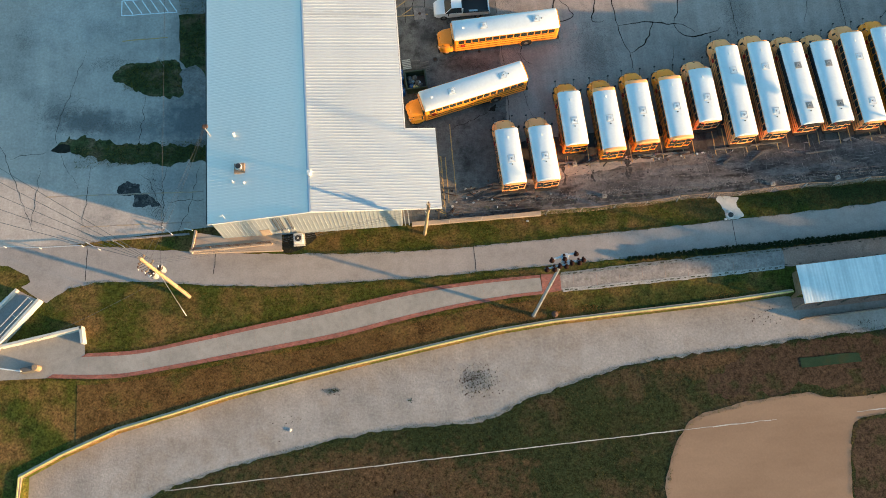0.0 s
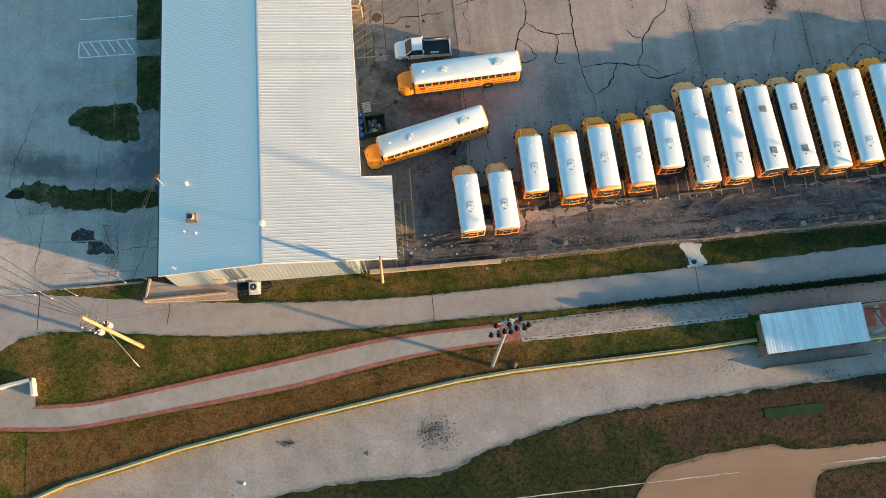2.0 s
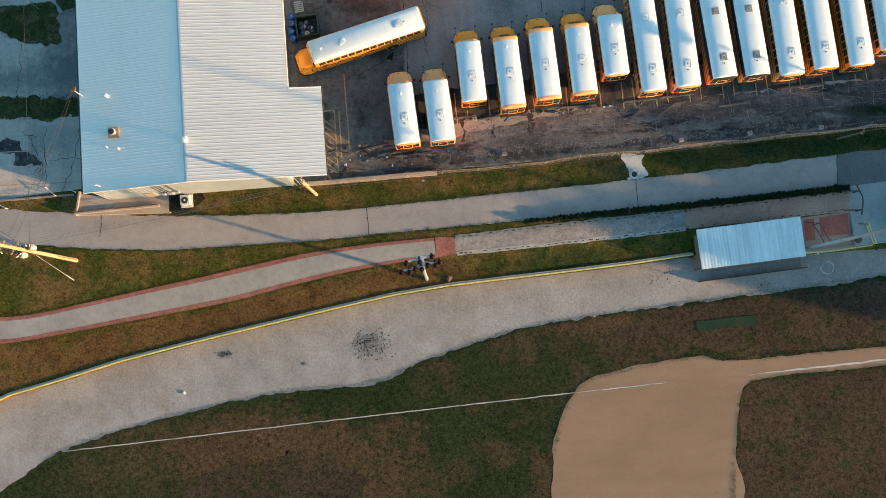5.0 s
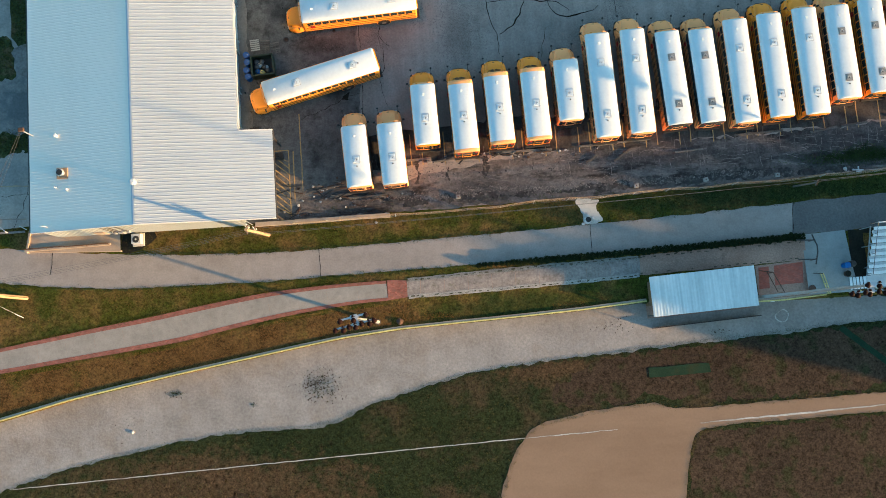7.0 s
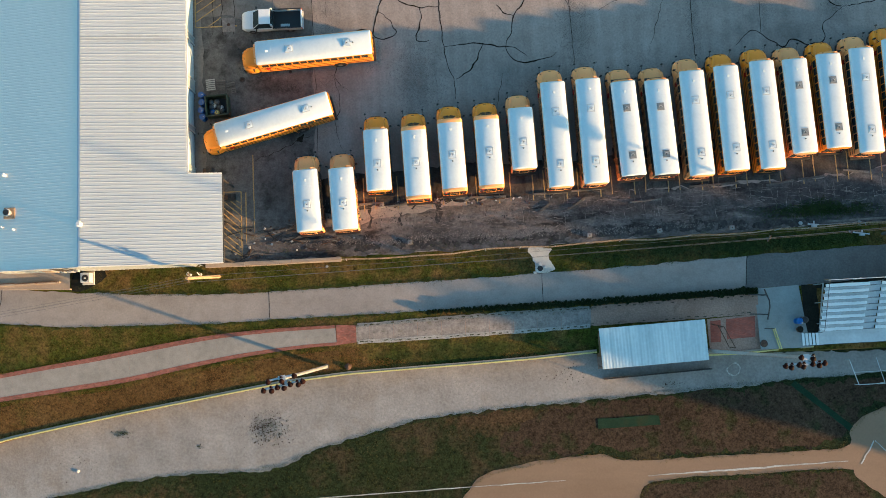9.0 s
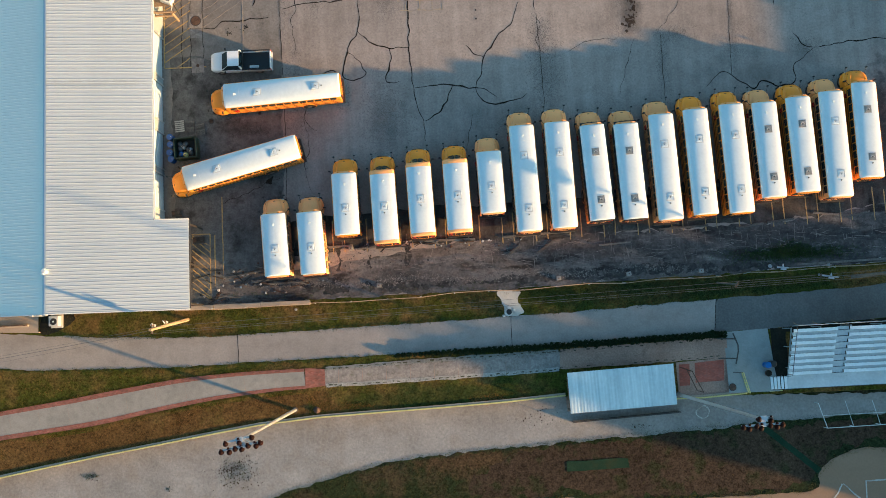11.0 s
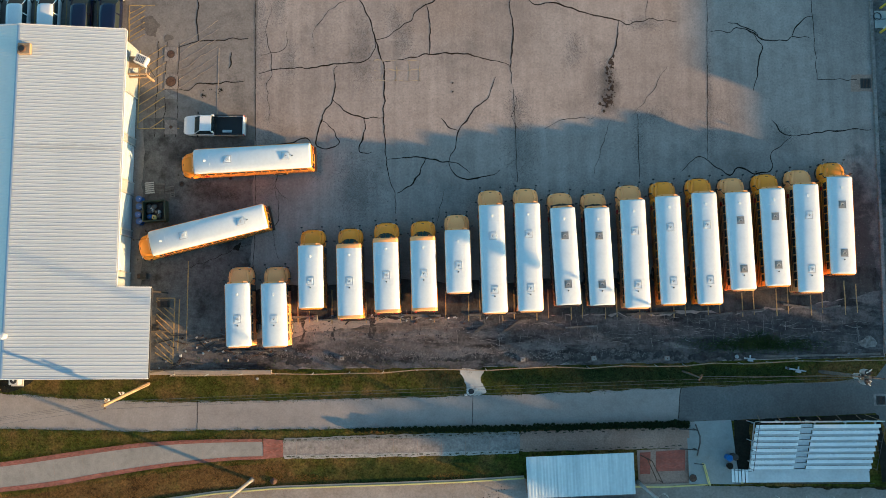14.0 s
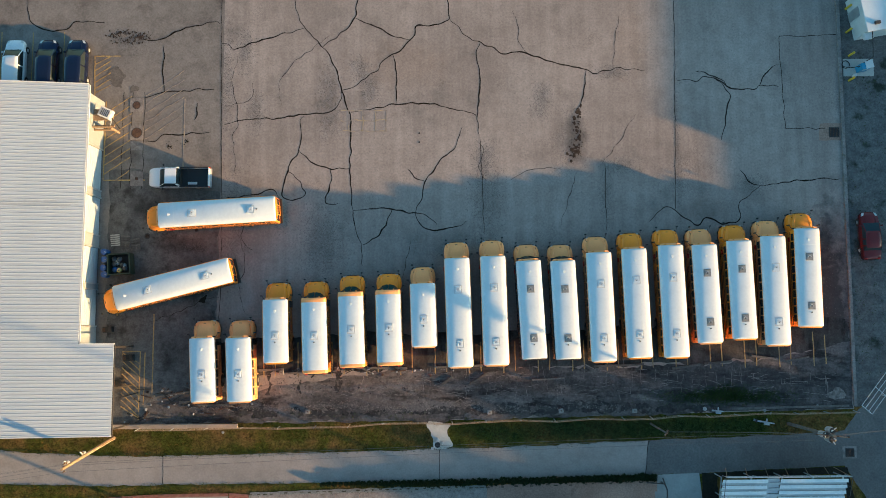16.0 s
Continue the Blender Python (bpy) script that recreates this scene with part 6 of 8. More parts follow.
# ---- dugout ----
def build_dugout():
    d = thing("dugout", (41.65, 16.25, FIELD_Z), 2.6, "open dugout under a weathered ribbed metal roof", "dugout")
    L, W = 10.05, 3.82
    bm = bmesh.new()
    n = 66
    rows = []
    for i in range(n + 1):
        x = -L / 2 + L * i / n
        dz = 0.014 if i % 2 else 0.0
        rows.append([(x, -W / 2, 2.95 + dz), (x, W / 2, 3.12 + dz), (x, W / 2, 3.06 + dz), (x, -W / 2, 2.89 + dz)])
    part("roof", loft(rows, True, bm), M["dugout_roof"], d, "weathered ribbed metal roof")
    part("fascia", box((0, -W / 2 + 0.04, 2.82), (L - 0.1, 0.06, 0.16)), M["timber_grey"], d)
    part("back_wall", box((0, W / 2 - 0.5, 1.5), (L - 0.3, 0.2, 2.96)), M["wall_tan"], d)
    for s in (1, -1):
        part("side_wall", box((s * (L / 2 - 0.22), 0.3, 1.4), (0.2, 2.2, 2.7)), M["wall_tan"], d)
    for x in (-4.8, -2.4, 0, 2.4, 4.8):
        part("post", box((x, -W / 2 + 0.15, 1.4), (0.12, 0.12, 2.8)), M["timber_grey"], d)
    b = part("bench", box((0, 0.9, 0.46), (L - 1.2, 0.4, 0.06), 0.01), M["alu"], d, "bench seat")
    for x in (-4, -2, 0, 2, 4):
        part("bench_leg", box((x, 0.9, 0.22), (0.08, 0.36, 0.42)), M["galv"], b)
    sheet("dugout_floor", [(36.8, 14.0), (46.9, 14.4), (46.75, 16.3), (36.7, 15.9)], FIELD_Z + 0.04, M["walk_brown"], label="bare concrete floor of the dugout", step=3, curve=False)
    r = thing("dugout_rail", label="low dark guard rail in front of the dugout", category="rail")
    a, b2 = Vector((37.2, 13.05, FIELD_Z)), Vector((47.6, 13.6, FIELD_Z))
    for i in range(6):
        p = a.lerp(b2, i / 5)
        part("post", cyl(p, p + Vector((0, 0, 1.0)), 0.04, None, 8), M["dark_steel"], r)
    for h in (0.5, 1.0):
        part("rail", cyl(a + Vector((0, 0, h)), b2 + Vector((0, 0, h)), 0.045, None, 8), M["dark_steel"], r)
    part("board", box((0, 0, 0), (0.06, 10.4, 0.5), 0, Matrix.Translation((a + b2) / 2 + Vector((0, 0, 0.3))) @ Matrix.Rotation(math.atan2(0.55, 10.4) - math.pi / 2, 4, "Z")), M["timber_grey"], r)
    # end bay: brown frame and leaning panel
    fr = thing("gate_frame", label="rusty steel frame leaning beside the dugout", category="frame")
    z = -0.45
    for p, q in (((47.4, 18.0, z), (48.3, 17.6, 1.4)), ((48.3, 17.6, 1.4), (49.3, 15.6, 1.2)), ((49.3, 15.6, z), (49.3, 15.6, 1.2)), ((48.3, 17.6, z), (48.3, 17.6, 1.4)), ((48.0, 17.8, 0.6), (48.9, 15.7, 0.6))):
        part("bar", cyl(p, q, 0.04, None, 8), M["rust"], fr)
    c = thing("traffic_cone", (49.2, 15.05, FIELD_Z), label="small white cone beside the fence", category="cone")
    part("cone", cyl((0, 0, 0.04), (0, 0, 0.7), 0.2, 0.05, 12), M["trim_white"], c)
    part("foot", box((0, 0, 0.02), (0.45, 0.45, 0.04), 0.01), M["trim_white"], c)


build_dugout()


# ---- bleachers ----
def build_bleachers():
    b = thing("bleachers", (57.6, 15.5, -0.5), 0.6, "aluminium spectator bleachers with a front walkway", "bleachers")
    L = 11.4
    part("walkway", box((L / 2, 0.6, 0.75), (L, 1.2, 0.06), 0.01), M["alu_dull"], b, "raised front walkway")
    for i in range(8):
        y, z = 1.45 + i * 0.58, 1.05 + i * 0.30
        for x0, x1 in ((0.0, L * 0.36), (L * 0.46, L)):
            part("seat_plank", box(((x0 + x1) / 2, y, z + 0.2), (x1 - x0, 0.30, 0.05), 0.012), M["alu"], b, "bare seat plank")
        part("aisle_step", box((L * 0.41, y + 0.05, z + 0.02), (L * 0.1 - 0.04, 0.3, 0.05), 0.012), M["alu_dull"], b, "aisle step between the seat planks")
        part("step_nosing", box((L * 0.42, y - 0.11, z + 0.05), (L * 0.08, 0.04, 0.03)), M["dark_steel"], b)
        part("foot_plank", box((L / 2, y - 0.30, z - 0.20), (L, 0.24, 0.04)), M["alu_dull"], b)
        part("riser", box((L / 2, y - 0.15, z - 0.02), (L, 0.03, 0.3)), M["galv"], b)
    for x in (0.1, L * 0.25, L * 0.5, L * 0.75, L - 0.1):
        part("stringer", loft([[(x - 0.04, 0.1, 0.3), (x + 0.04, 0.1, 0.3), (x + 0.04, 0.1, 0.45), (x - 0.04, 0.1, 0.45)], [(x - 0.04, 5.8, 2.55), (x + 0.04, 5.8, 2.55), (x + 0.04, 5.8, 2.7), (x - 0.04, 5.8, 2.7)]]), M["galv"], b)
        for y, z in ((0.2, 0.42), (2.0, 1.15), (4.0, 1.95), (5.75, 2.62)):
            part("leg", box((x, y, z / 2), (0.07, 0.07, z)), M["galv"], b)
        part("back_post", cyl((x, 5.95, 2.9), (x, 6.05, 4.3), 0.025, None, 6), M["galv"], b)
    for h in (3.6, 4.0, 4.3):
        part("back_rail", cyl((0.1, 6.0, h), (L - 0.1, 6.0, h), 0.025, None, 6), M["galv"], b)
    for i in range(7):
        x = 0.1 + i * (L - 0.2) / 6
        part("brace", cyl((x, 6.0, 4.2), (min(x + 1.2, L), 6.25, 0.1), 0.025, None, 6), M["tan_stone"], b)
    for s, x in ((1, 0.0), (-1, L)):
        part("side_rail", cyl((x, 1.3, 2.2), (x, 5.95, 4.3), 0.025, None, 6), M["dark_steel"], b)
        for k in range(6):
            y = 1.4 + k * 0.9
            part("side_post", cyl((x, y, 0.9 + k * 0.44), (x, y, 2.2 + k * 0.42), 0.02, None, 6), M["dark_steel"], b)
    st = part("stair", box((-0.75, 0.55, 0.35), (0.1, 1.1, 0.08)), M["galv"], b, "aluminium steps")
    for k in range(5):
        part("tread", box((-1.36 + k * 0.31, 0.6, 0.56 + k * 0.045), (0.24, 1.2, 0.05), 0.01), M["alu"], st)
    for yy in (0.0, 1.2):
        part("stair_rail", cyl((-1.5, yy, 0.95), (0.0, yy, 1.75), 0.022, None, 6), M["dark_steel"], st)
    part("front_rail", cyl((0.0, 0.05, 1.7), (L, 0.05, 1.7), 0.022, None, 6), M["dark_steel"], b)
    # netting frame of the backstop
    n = thing("backstop_frame", label="white pipe frame of the backstop netting", category="frame")
    pts = [(60.9, 13.9), (61.6, 11.5), (75.0, 11.8), (75.4, 14.2)]
    for (x0, y0), (x1, y1) in zip(pts, pts[1:]):
        part("pipe", cyl((x0, y0, FIELD_Z + 0.9), (x1, y1, FIELD_Z + 0.9), 0.035, None, 8), M["trim_white"], n)
    for x in (65.0, 67.6, 70.2, 72.8):
        part("pipe", cyl((x - 1.5, 14.0, FIELD_Z + 0.9), (x - 0.9, 11.65, FIELD_Z + 0.9), 0.025, None, 8), M["trim_white"], n)
    part("pipe", cyl((61.3, 12.7, FIELD_Z + 0.9), (75.2, 12.9, FIELD_Z + 0.9), 0.025, None, 8), M["trim_white"], n)
    for x, y in pts + [(64.1, 11.58), (66.7, 11.64), (69.3, 11.7)]:
        part("post", cyl((x, y, FIELD_Z), (x, y, FIELD_Z + 0.9), 0.03, None, 8), M["trim_white"], n)


build_bleachers()


# ---- forecourt furniture ----
def build_court():
    g = thing("steel_barrier", label="dark steel swing barrier at the walk's end", category="gate")
    z = 0.05
    for y in (20.55, 18.7):
        part("arm", cyl((51.0, y, z + 0.9), (52.6, y - 0.1, z + 0.9), 0.06, None, 8), M["dark_steel"], g)
        part("post", cyl((52.6, y - 0.1, z - 0.3), (52.6, y - 0.1, z + 1.1), 0.07, None, 8), M["dark_steel"], g)
    for p, q in (((52.5, 21.0, z + 1.0), (52.9, 19.9, z + 1.0)), ((52.9, 19.9, z + 1.0), (52.9, 19.3, z + 1.0)), ((52.9, 19.3, z + 1.0), (52.6, 18.1, z + 1.0))):
        part("bar", cyl(p, q, 0.07, None, 8), M["dark_steel"], g)
    for x, y, mt, lab in ((55.7, 17.85, "blue", "blue plastic litter bin"), (56.2, 17.95, "black", "black plastic litter bin")):
        b = thing("litter_bin", (x, y, 0.035), label=lab + " on the forecourt", category="bin")
        part("drum", cyl((0, 0, 0), (0, 0, 0.9), 0.27, 0.3, 16), M[mt], b)
        part("lid", cyl((0, 0, 0.9), (0, 0, 1.0), 0.32, 0.2, 16), M[mt], b)
    p = thing("planter", (55.85, 17.05, 0.035), label="small round planter with dry stems", category="planter")
    part("pot", cyl((0, 0, 0), (0, 0, 0.4), 0.25, 0.32, 14), M["rust"], p)
    part("soil", cyl((0, 0, 0.38), (0, 0, 0.42), 0.28, 0.28, 14), M["soil"], p)
    y = thing("yellow_gate", label="open yellow pipe gate in the outfield fence", category="gate")
    for h in (0.1, 0.6, 1.1):
        part("pipe", cyl((53.9, 15.3, -0.5 + h), (53.4, 17.2, -0.5 + h), 0.05, None, 8), M["cap_yellow"], y)
    for q in ((53.9, 15.3), (53.65, 16.25), (53.4, 17.2)):
        part("upright", cyl((*q, -0.5), (*q, 0.65), 0.05, None, 8), M["cap_yellow"], y)
    part("hinge_arm", cyl((53.4, 17.2, 0.6), (52.4, 17.3, 0.6), 0.04, None, 8), M["dark_steel"], y)
    for x, yy, r, lab in ((52.45, 15.85, 0.32, "round dark manhole cover in the landing"),):
        m = thing("manhole_cover", (x, yy, 0.035), label=lab, category="manhole")
        part("cover", cyl((0, 0, 0), (0, 0, 0.05), r, r * 0.97, 20), M["rust"], m)
        part("ring", cyl((0, 0, 0), (0, 0, 0.035), r * 1.15, r * 1.12, 20), M["dark_steel"], m)


build_court()


# ---- concrete ramp, walls and rails at the west end ----
def low_wall(pts, w, z0, z1, material, label):
    o = thing("low_wall", label=label, category="wall", kind="structure")
    for (x0, y0), (x1, y1) in zip(pts, pts[1:]):
        a, b = Vector((x0, y0)), Vector((x1, y1))
        m = Matrix.Translation(((x0 + x1) / 2, (y0 + y1) / 2, (z0 + z1) / 2)) @ Matrix.Rotation(math.atan2(y1 - y0, x1 - x0), 4, "Z")
        part("wall_section", box((0, 0, 0), ((b - a).length + w * 0.9, w, z1 - z0), 0.03, m), M[material], o)
    return o


def west_end():
    band("lower_landing", [(-46, 15.6), (-41.0, 16.3), (-33.4, 17.4)], [(-46, 13.2), (-41.0, 13.1), (-33.2, 12.85)], 0.03, M["path"], "pale concrete landing at the path's end", n=24)
    sheet("ramp", [(-37.6, 20.5), (-40.1, 21.9), (-47, 15.4), (-44.5, 13.8)], 0.035, M["drive"], label="concrete ramp between low walls", step=2, curve=False)
    low_wall([(-33.3, 16.1), (-33.5, 17.5), (-41.0, 16.3)], 0.3, -0.3, 0.75, "pale_concrete", "pale concrete retaining wall round the landing")
    low_wall([(-37.7, 20.5), (-41.2, 16.6), (-45.2, 12.2)], 0.32, -0.3, 0.9, "pale_concrete", "pale concrete ramp wall")
    low_wall([(-40.1, 21.8), (-46.5, 15.6)], 0.3, -0.3, 0.5, "pale_concrete", "pale concrete ramp kerb")
    sheet("grass_corner", [(-38.9, 22.6), (-40.6, 24.2), (-44, 25.2), (-50, 24.5), (-50, 19), (-44, 18.3), (-40.3, 21.9)], 0.02, M["grass"], rag=0.25, label="brown and green corner of grass")
    r = thing("ramp_rail", label="galvanised handrail along the ramp", category="rail")
    a, b = Vector((-38.2, 20.5, 0.9)), Vector((-45.5, 12.6, 0.9))
    for off in (0.0, -0.42):
        o = Vector((off, -off * 0.9, 0))
        part("rail", cyl(a + o, b + o, 0.03, None, 8), M["galv"], r)
    for i in range(6):
        p = a.lerp(b, i / 5)
        part("post", cyl((p.x, p.y, 0), p, 0.03, None, 8), M["galv"], r)
        part("rung", cyl(p, p + Vector((-0.42, 0.38, 0)), 0.025, None, 6), M["galv"], r)
    s = thing("entry_pier", (-37.9, 13.95, -0.25), 8, "tan masonry pier with a pale rounded end", "pier")
    part("block", box((-0.6, 0, 0.4), (1.3, 0.5, 1.0), 0.05), M["interior"], s)
    smooth(part("end", cyl((0.2, 0, -0.1), (0.2, 0, 1.0), 0.32, 0.28, 16), M["tan_stone"], s, "pale rounded end"))
    g = thing("swing_gate_bar", label="white pipe gate bar beside the pier", category="gate")
    part("bar", cyl((-46, 15.2, 0.7), (-39.0, 13.7, 0.7), 0.06, None, 8), M["trim_white"], g)
    part("post", cyl((-39.0, 13.7, -0.5), (-39.0, 13.7, 0.9), 0.09, None, 8), M["galv"], g)
    # porch of the shed
    sheet("porch", [(-23.0, 24.35), (-13.9, 23.9), (-13.9, 25.6), (-19.6, 25.7), (-22.6, 26.4)], 0.30, M["tan_concrete"], label="tan concrete loading porch", step=3, curve=False)
    low_wall([(-23.0, 24.4), (-14.9, 24.55)], 0.18, -0.1, 0.55, "tan_concrete", "tan porch kerb")
    low_wall([(-22.9, 24.3), (-22.5, 26.5)], 0.2, -0.1, 0.5, "tan_concrete", "tan porch kerb")
    low_wall([(-13.9, 23.85), (-23.0, 24.3)], 0.12, -0.1, 0.29, "tan_concrete", "tan porch edge")
    pr = thing("porch_rail", label="rusty pipe rail along the porch", category="rail")
    for x0, x1 in ((-22.9, -19.0), (-19.0, -14.9)):
        part("rail", cyl((x0, 24.5, 1.2), (x1, 24.58, 1.2), 0.03, None, 8), M["rust"], pr)
        part("rail", cyl((x0, 24.5, 0.85), (x1, 24.58, 0.85), 0.025, None, 8), M["rust"], pr)
    for x in (-22.9, -20.9, -19.0, -17.0, -14.9):
        part("post", cyl((x, 24.52, 0.3), (x, 24.52, 1.2), 0.03, None, 8), M["rust"], pr)
    part("slope_rail", cyl((-22.6, 26.4, 1.0), (-23.6, 26.9, 0.4), 0.04, None, 8), M["galv"], pr)
    # pipe barrier between car park and drive
    for pts in ([(-33.3, 26.15), (-32.1, 25.4)], [(-30.8, 26.2), (-29.7, 25.5)], [(-41.5, 26.4), (-38.0, 26.0), (-33.8, 25.9)], [(-25.8, 27.2), (-24.9, 26.4)]):
        b = thing("pipe_barrier", label="pale pipe barrier at the car park's edge", category="barrier", group="pipe barriers")
        for (x0, y0), (x1, y1) in zip(pts, pts[1:]):
            part("rail", cyl((x0, y0, 0.45), (x1, y1, 0.45), 0.038, None, 8), M["galv"], b)
        for x, y in pts:
            part("post", cyl((x, y, 0), (x, y, 0.52), 0.05, None, 8), M["trim_white"], b)
    k = thing("car_park_kerb", label="concrete kerb between car park and grass", category="kerb", kind="structure")
    for x0, x1 in ((-31.5, -27.3), (-27.28, -23.2)):
        part("kerb_stone", box(((x0 + x1) / 2, 26.35, 0.1), (x1 - x0, 0.2, 0.16), 0.03), M["path_old"], k)
    # outdoor condenser
    a = thing("air_conditioner", (-12.2, 24.85, 0.0), 0, "white outdoor condenser with a black round fan", "air conditioner")
    part("plinth", box((0, 0, 0.05), (1.15, 1.3, 0.12), 0.02), M["pale_concrete"], a)
    part("case", box((0, 0, 0.5), (0.9, 0.95, 0.75), 0.04), M["grey_hatch"], a)
    part("fan_guard", cyl((0, -0.05, 0.875), (0, -0.05, 0.90), 0.33, 0.31, 20), M["black"], a)
    part("fan_hub", cyl((0, -0.05, 0.90), (0, -0.05, 0.93), 0.09, 0.08, 12), M["grey_hatch"], a)
    # Shade in the grass hollow, laid as a near-black sheet.
    sheet("bare_soil", [(-13.8, 25.4), (-13.8, 23.6), (-12.2, 23.9), (-10.5, 24.9), (-10.8, 25.45)], 0.02, M["soil"], rag=0.2, label="grass hollow beside the porch, painted near-black for its shade")


west_end()


# ---- west car park ----
def west_park():
    sheet("grass_island", [(-36.9, 36.8), (-35.8, 37.7), (-34.1, 37.8), (-31, 37.0), (-28.2, 36.6), (-21.0, 35.8), (-20.0, 35.8), (-20.0, 33.6), (-21.5, 33.9), (-26.5, 34.1), (-32.3, 35.2)], 0.05, M["island"], rag=0.45, step=0.15, label="ragged grass island in the car park")
    sheet("grass_island", [(-31.8, 44.4), (-30.5, 45.7), (-28.4, 46.0), (-24.4, 45.7), (-24.0, 42.1), (-26.6, 41.8), (-29.6, 43.2)], 0.05, M["island"], rag=0.4, step=0.15, label="pointed grass island in the car park")
    sheet("planting_strip", [(-24.3, 46.0), (-24.4, 51.5), (-20.0, 51.5), (-20.0, 42.5), (-22.0, 42.5)], 0.05, M["island"], rag=0.12, label="grass strip beside the shed's west wall", curve=False)
    sheet("planting_strip", [(-24.5, 53.5), (-24.7, 75), (-20.0, 75), (-20.0, 53.5)], 0.05, M["island"], rag=0.12, label="grass strip beside the shed's west wall", curve=False)
    sheet("bare_soil", [(-37.6, 36.6), (-36.8, 37.3), (-35.6, 37.0), (-35.5, 36.3), (-36.8, 36.2)], 0.055, M["soil"], rag=0.25, label="dark crumbled soil at the island's tip")
    sheet("oil_stain", [(-30.6, 31.65), (-29.9, 32.6), (-28.5, 32.3), (-27.9, 31.2), (-26.2, 29.7), (-27.3, 29.55), (-28.8, 29.75), (-29.05, 30.9)], 0.027, M["asphalt_black"], rag=0.3, label="black oil stain on the asphalt", step=0.15)
    sheet("worn_slab", [(-24.0, 45.0), (-22.6, 45.2), (-21.4, 43.4), (-20.2, 42.6), (-20.2, 41.2), (-23.6, 42.2)], 0.06, M["path_old"], rag=0.3, label="broken pale slab beside the strip")
    lines = [((-30.6, 59.6), (-24.9, 59.6), "white_line"), ((-30.7, 56.55), (-25.0, 56.6), "white_line"), ((-30.6, 53.75), (-24.7, 53.75), "white_line"), ((-30.7, 51.9), (-24.6, 51.9), "white_line"), ((-30.65, 53.75), (-30.65, 51.9), "white_line"),
             ((-30.6, 62.7), (-24.9, 62.7), "white_line"), ((-30.5, 48.8), (-25.6, 48.85), "yellow_line"), ((-37.8, 31.5), (-21.8, 30.8), "yellow_faint"), ((-34.1, 28.0), (-23.1, 27.6), "yellow_faint")]
    for a, b, m in lines:
        ribbon("stall_line", [a, b], 0.12, 0.028, M[m], "", follow=False, kind="structure", rag=0.15)
    for i in range(6):
        x = -30.4 + i * 0.95
        ribbon("stall_line", [(x, 53.65), (x + 1.0, 52.0)], 0.12, 0.029, M["white_line"], "", follow=False, kind="structure", rag=0.15)
    o = thing("parking_sign", (-26.0, 45.4, 0), 0, "small sign post on the grass island", "sign")
    part("post", cyl((0, 0, 0), (0, 0, 2.0), 0.03, None, 8), M["galv"], o)
    part("board", box((0, 0.03, 1.8), (0.3, 0.02, 0.45), 0.01), M["trim_white"], o)


west_park()


# ---- yard markings and small things ----
def hatch(x0, x1, y0, y1, n, slant, mat):
    for i in range(n):
        y = y0 + (y1 - y0) * (i + 0.5) / n
        ya, yb = y - slant / 2, y + slant / 2
        ribbon("hatch_line", [(x0, max(y0, min(y1, ya))), (x1, max(y0, min(y1, yb)))], 0.11, 0.032, M[mat], "", follow=False, kind="structure", rag=0.12)


for i in range(8):
    y = 50.05 + 0.88 * i
    ribbon("hatch_line", [(-1.52, y), (1.02, y + 1.7)], 0.1, 0.032, M["yellow_line"], "", follow=False, kind="structure", rag=0.12)
    if 0 < i < 7:
        ribbon("hatch_line", [(2.4, y + 2.6), (6.2, y + 5.1)], 0.07, 0.032, M["yellow_faint"], "", follow=False, kind="structure", rag=0.5)
ribbon("hatch_line", [(-0.3, 49.5), (1.0, 50.4)], 0.09, 0.032, M["yellow_line"], "", follow=False, kind="structure", rag=0.2)
hatch(-2.8, -1.2, 58.2, 62.0, 6, 1.05, "yellow_line")
for x in (0.2, 1.06, 2.3):
    ribbon("slab_joint", [(x, 48.6), (x + 0.03, 58.3)], 0.05, 0.029, M["tar"], "", follow=False, kind="structure", rag=0.5)
for x, y, a, b in ((-0.7, 59.7, 0.75, 0.95), (1.0, 58.6, 0.5, 0.3), (0.1, 51.9, 0.4, 0.25)):
    sheet("oil_stain", [(x + a * math.cos(k * 0.9) * (1 + 0.25 * math.sin(3 * k)), y + b * math.sin(k * 0.9)) for k in range(7)], 0.0285, M["craze"], rag=0.4, label="brown oil stain on the slab", step=0.12)
for a, b in (((-1.55, 49.45), (2.6, 49.45)), ((-1.56, 49.45), (-1.54, 57.4)), ((-2.86, 62.05), (-2.72, 58.0)), ((-2.86, 62.02), (-0.3, 62.0)), ((6.3, 50.5), (6.3, 57.6))):
    ribbon("hatch_line", [a, b], 0.12, 0.033, M["yellow_faint" if a[0] > 6 else "yellow_line"], "", follow=False, kind="structure", rag=0.12)
for x in (-12.3, -9.15, -6.0):
    ribbon("stall_line", [(x, 64.5), (x + 0.02, 58.2)], 0.1, 0.032, M["yellow_line"], "", follow=False, kind="structure", rag=0.12)
hatch(0.95, 2.65, 26.4, 32.6, 10, -1.5, "yellow_line")
for a, b in (((2.7, 26.2), (2.7, 32.7)), ((0.9, 32.7), (2.7, 32.7)), ((3.15, 27.6), (3.15, 32.6)), ((3.95, 28.6), (3.9, 36.3))):
    ribbon("stall_line", [a, b], 0.11, 0.033, M["yellow_line"], "", follow=False, kind="structure", rag=0.12)
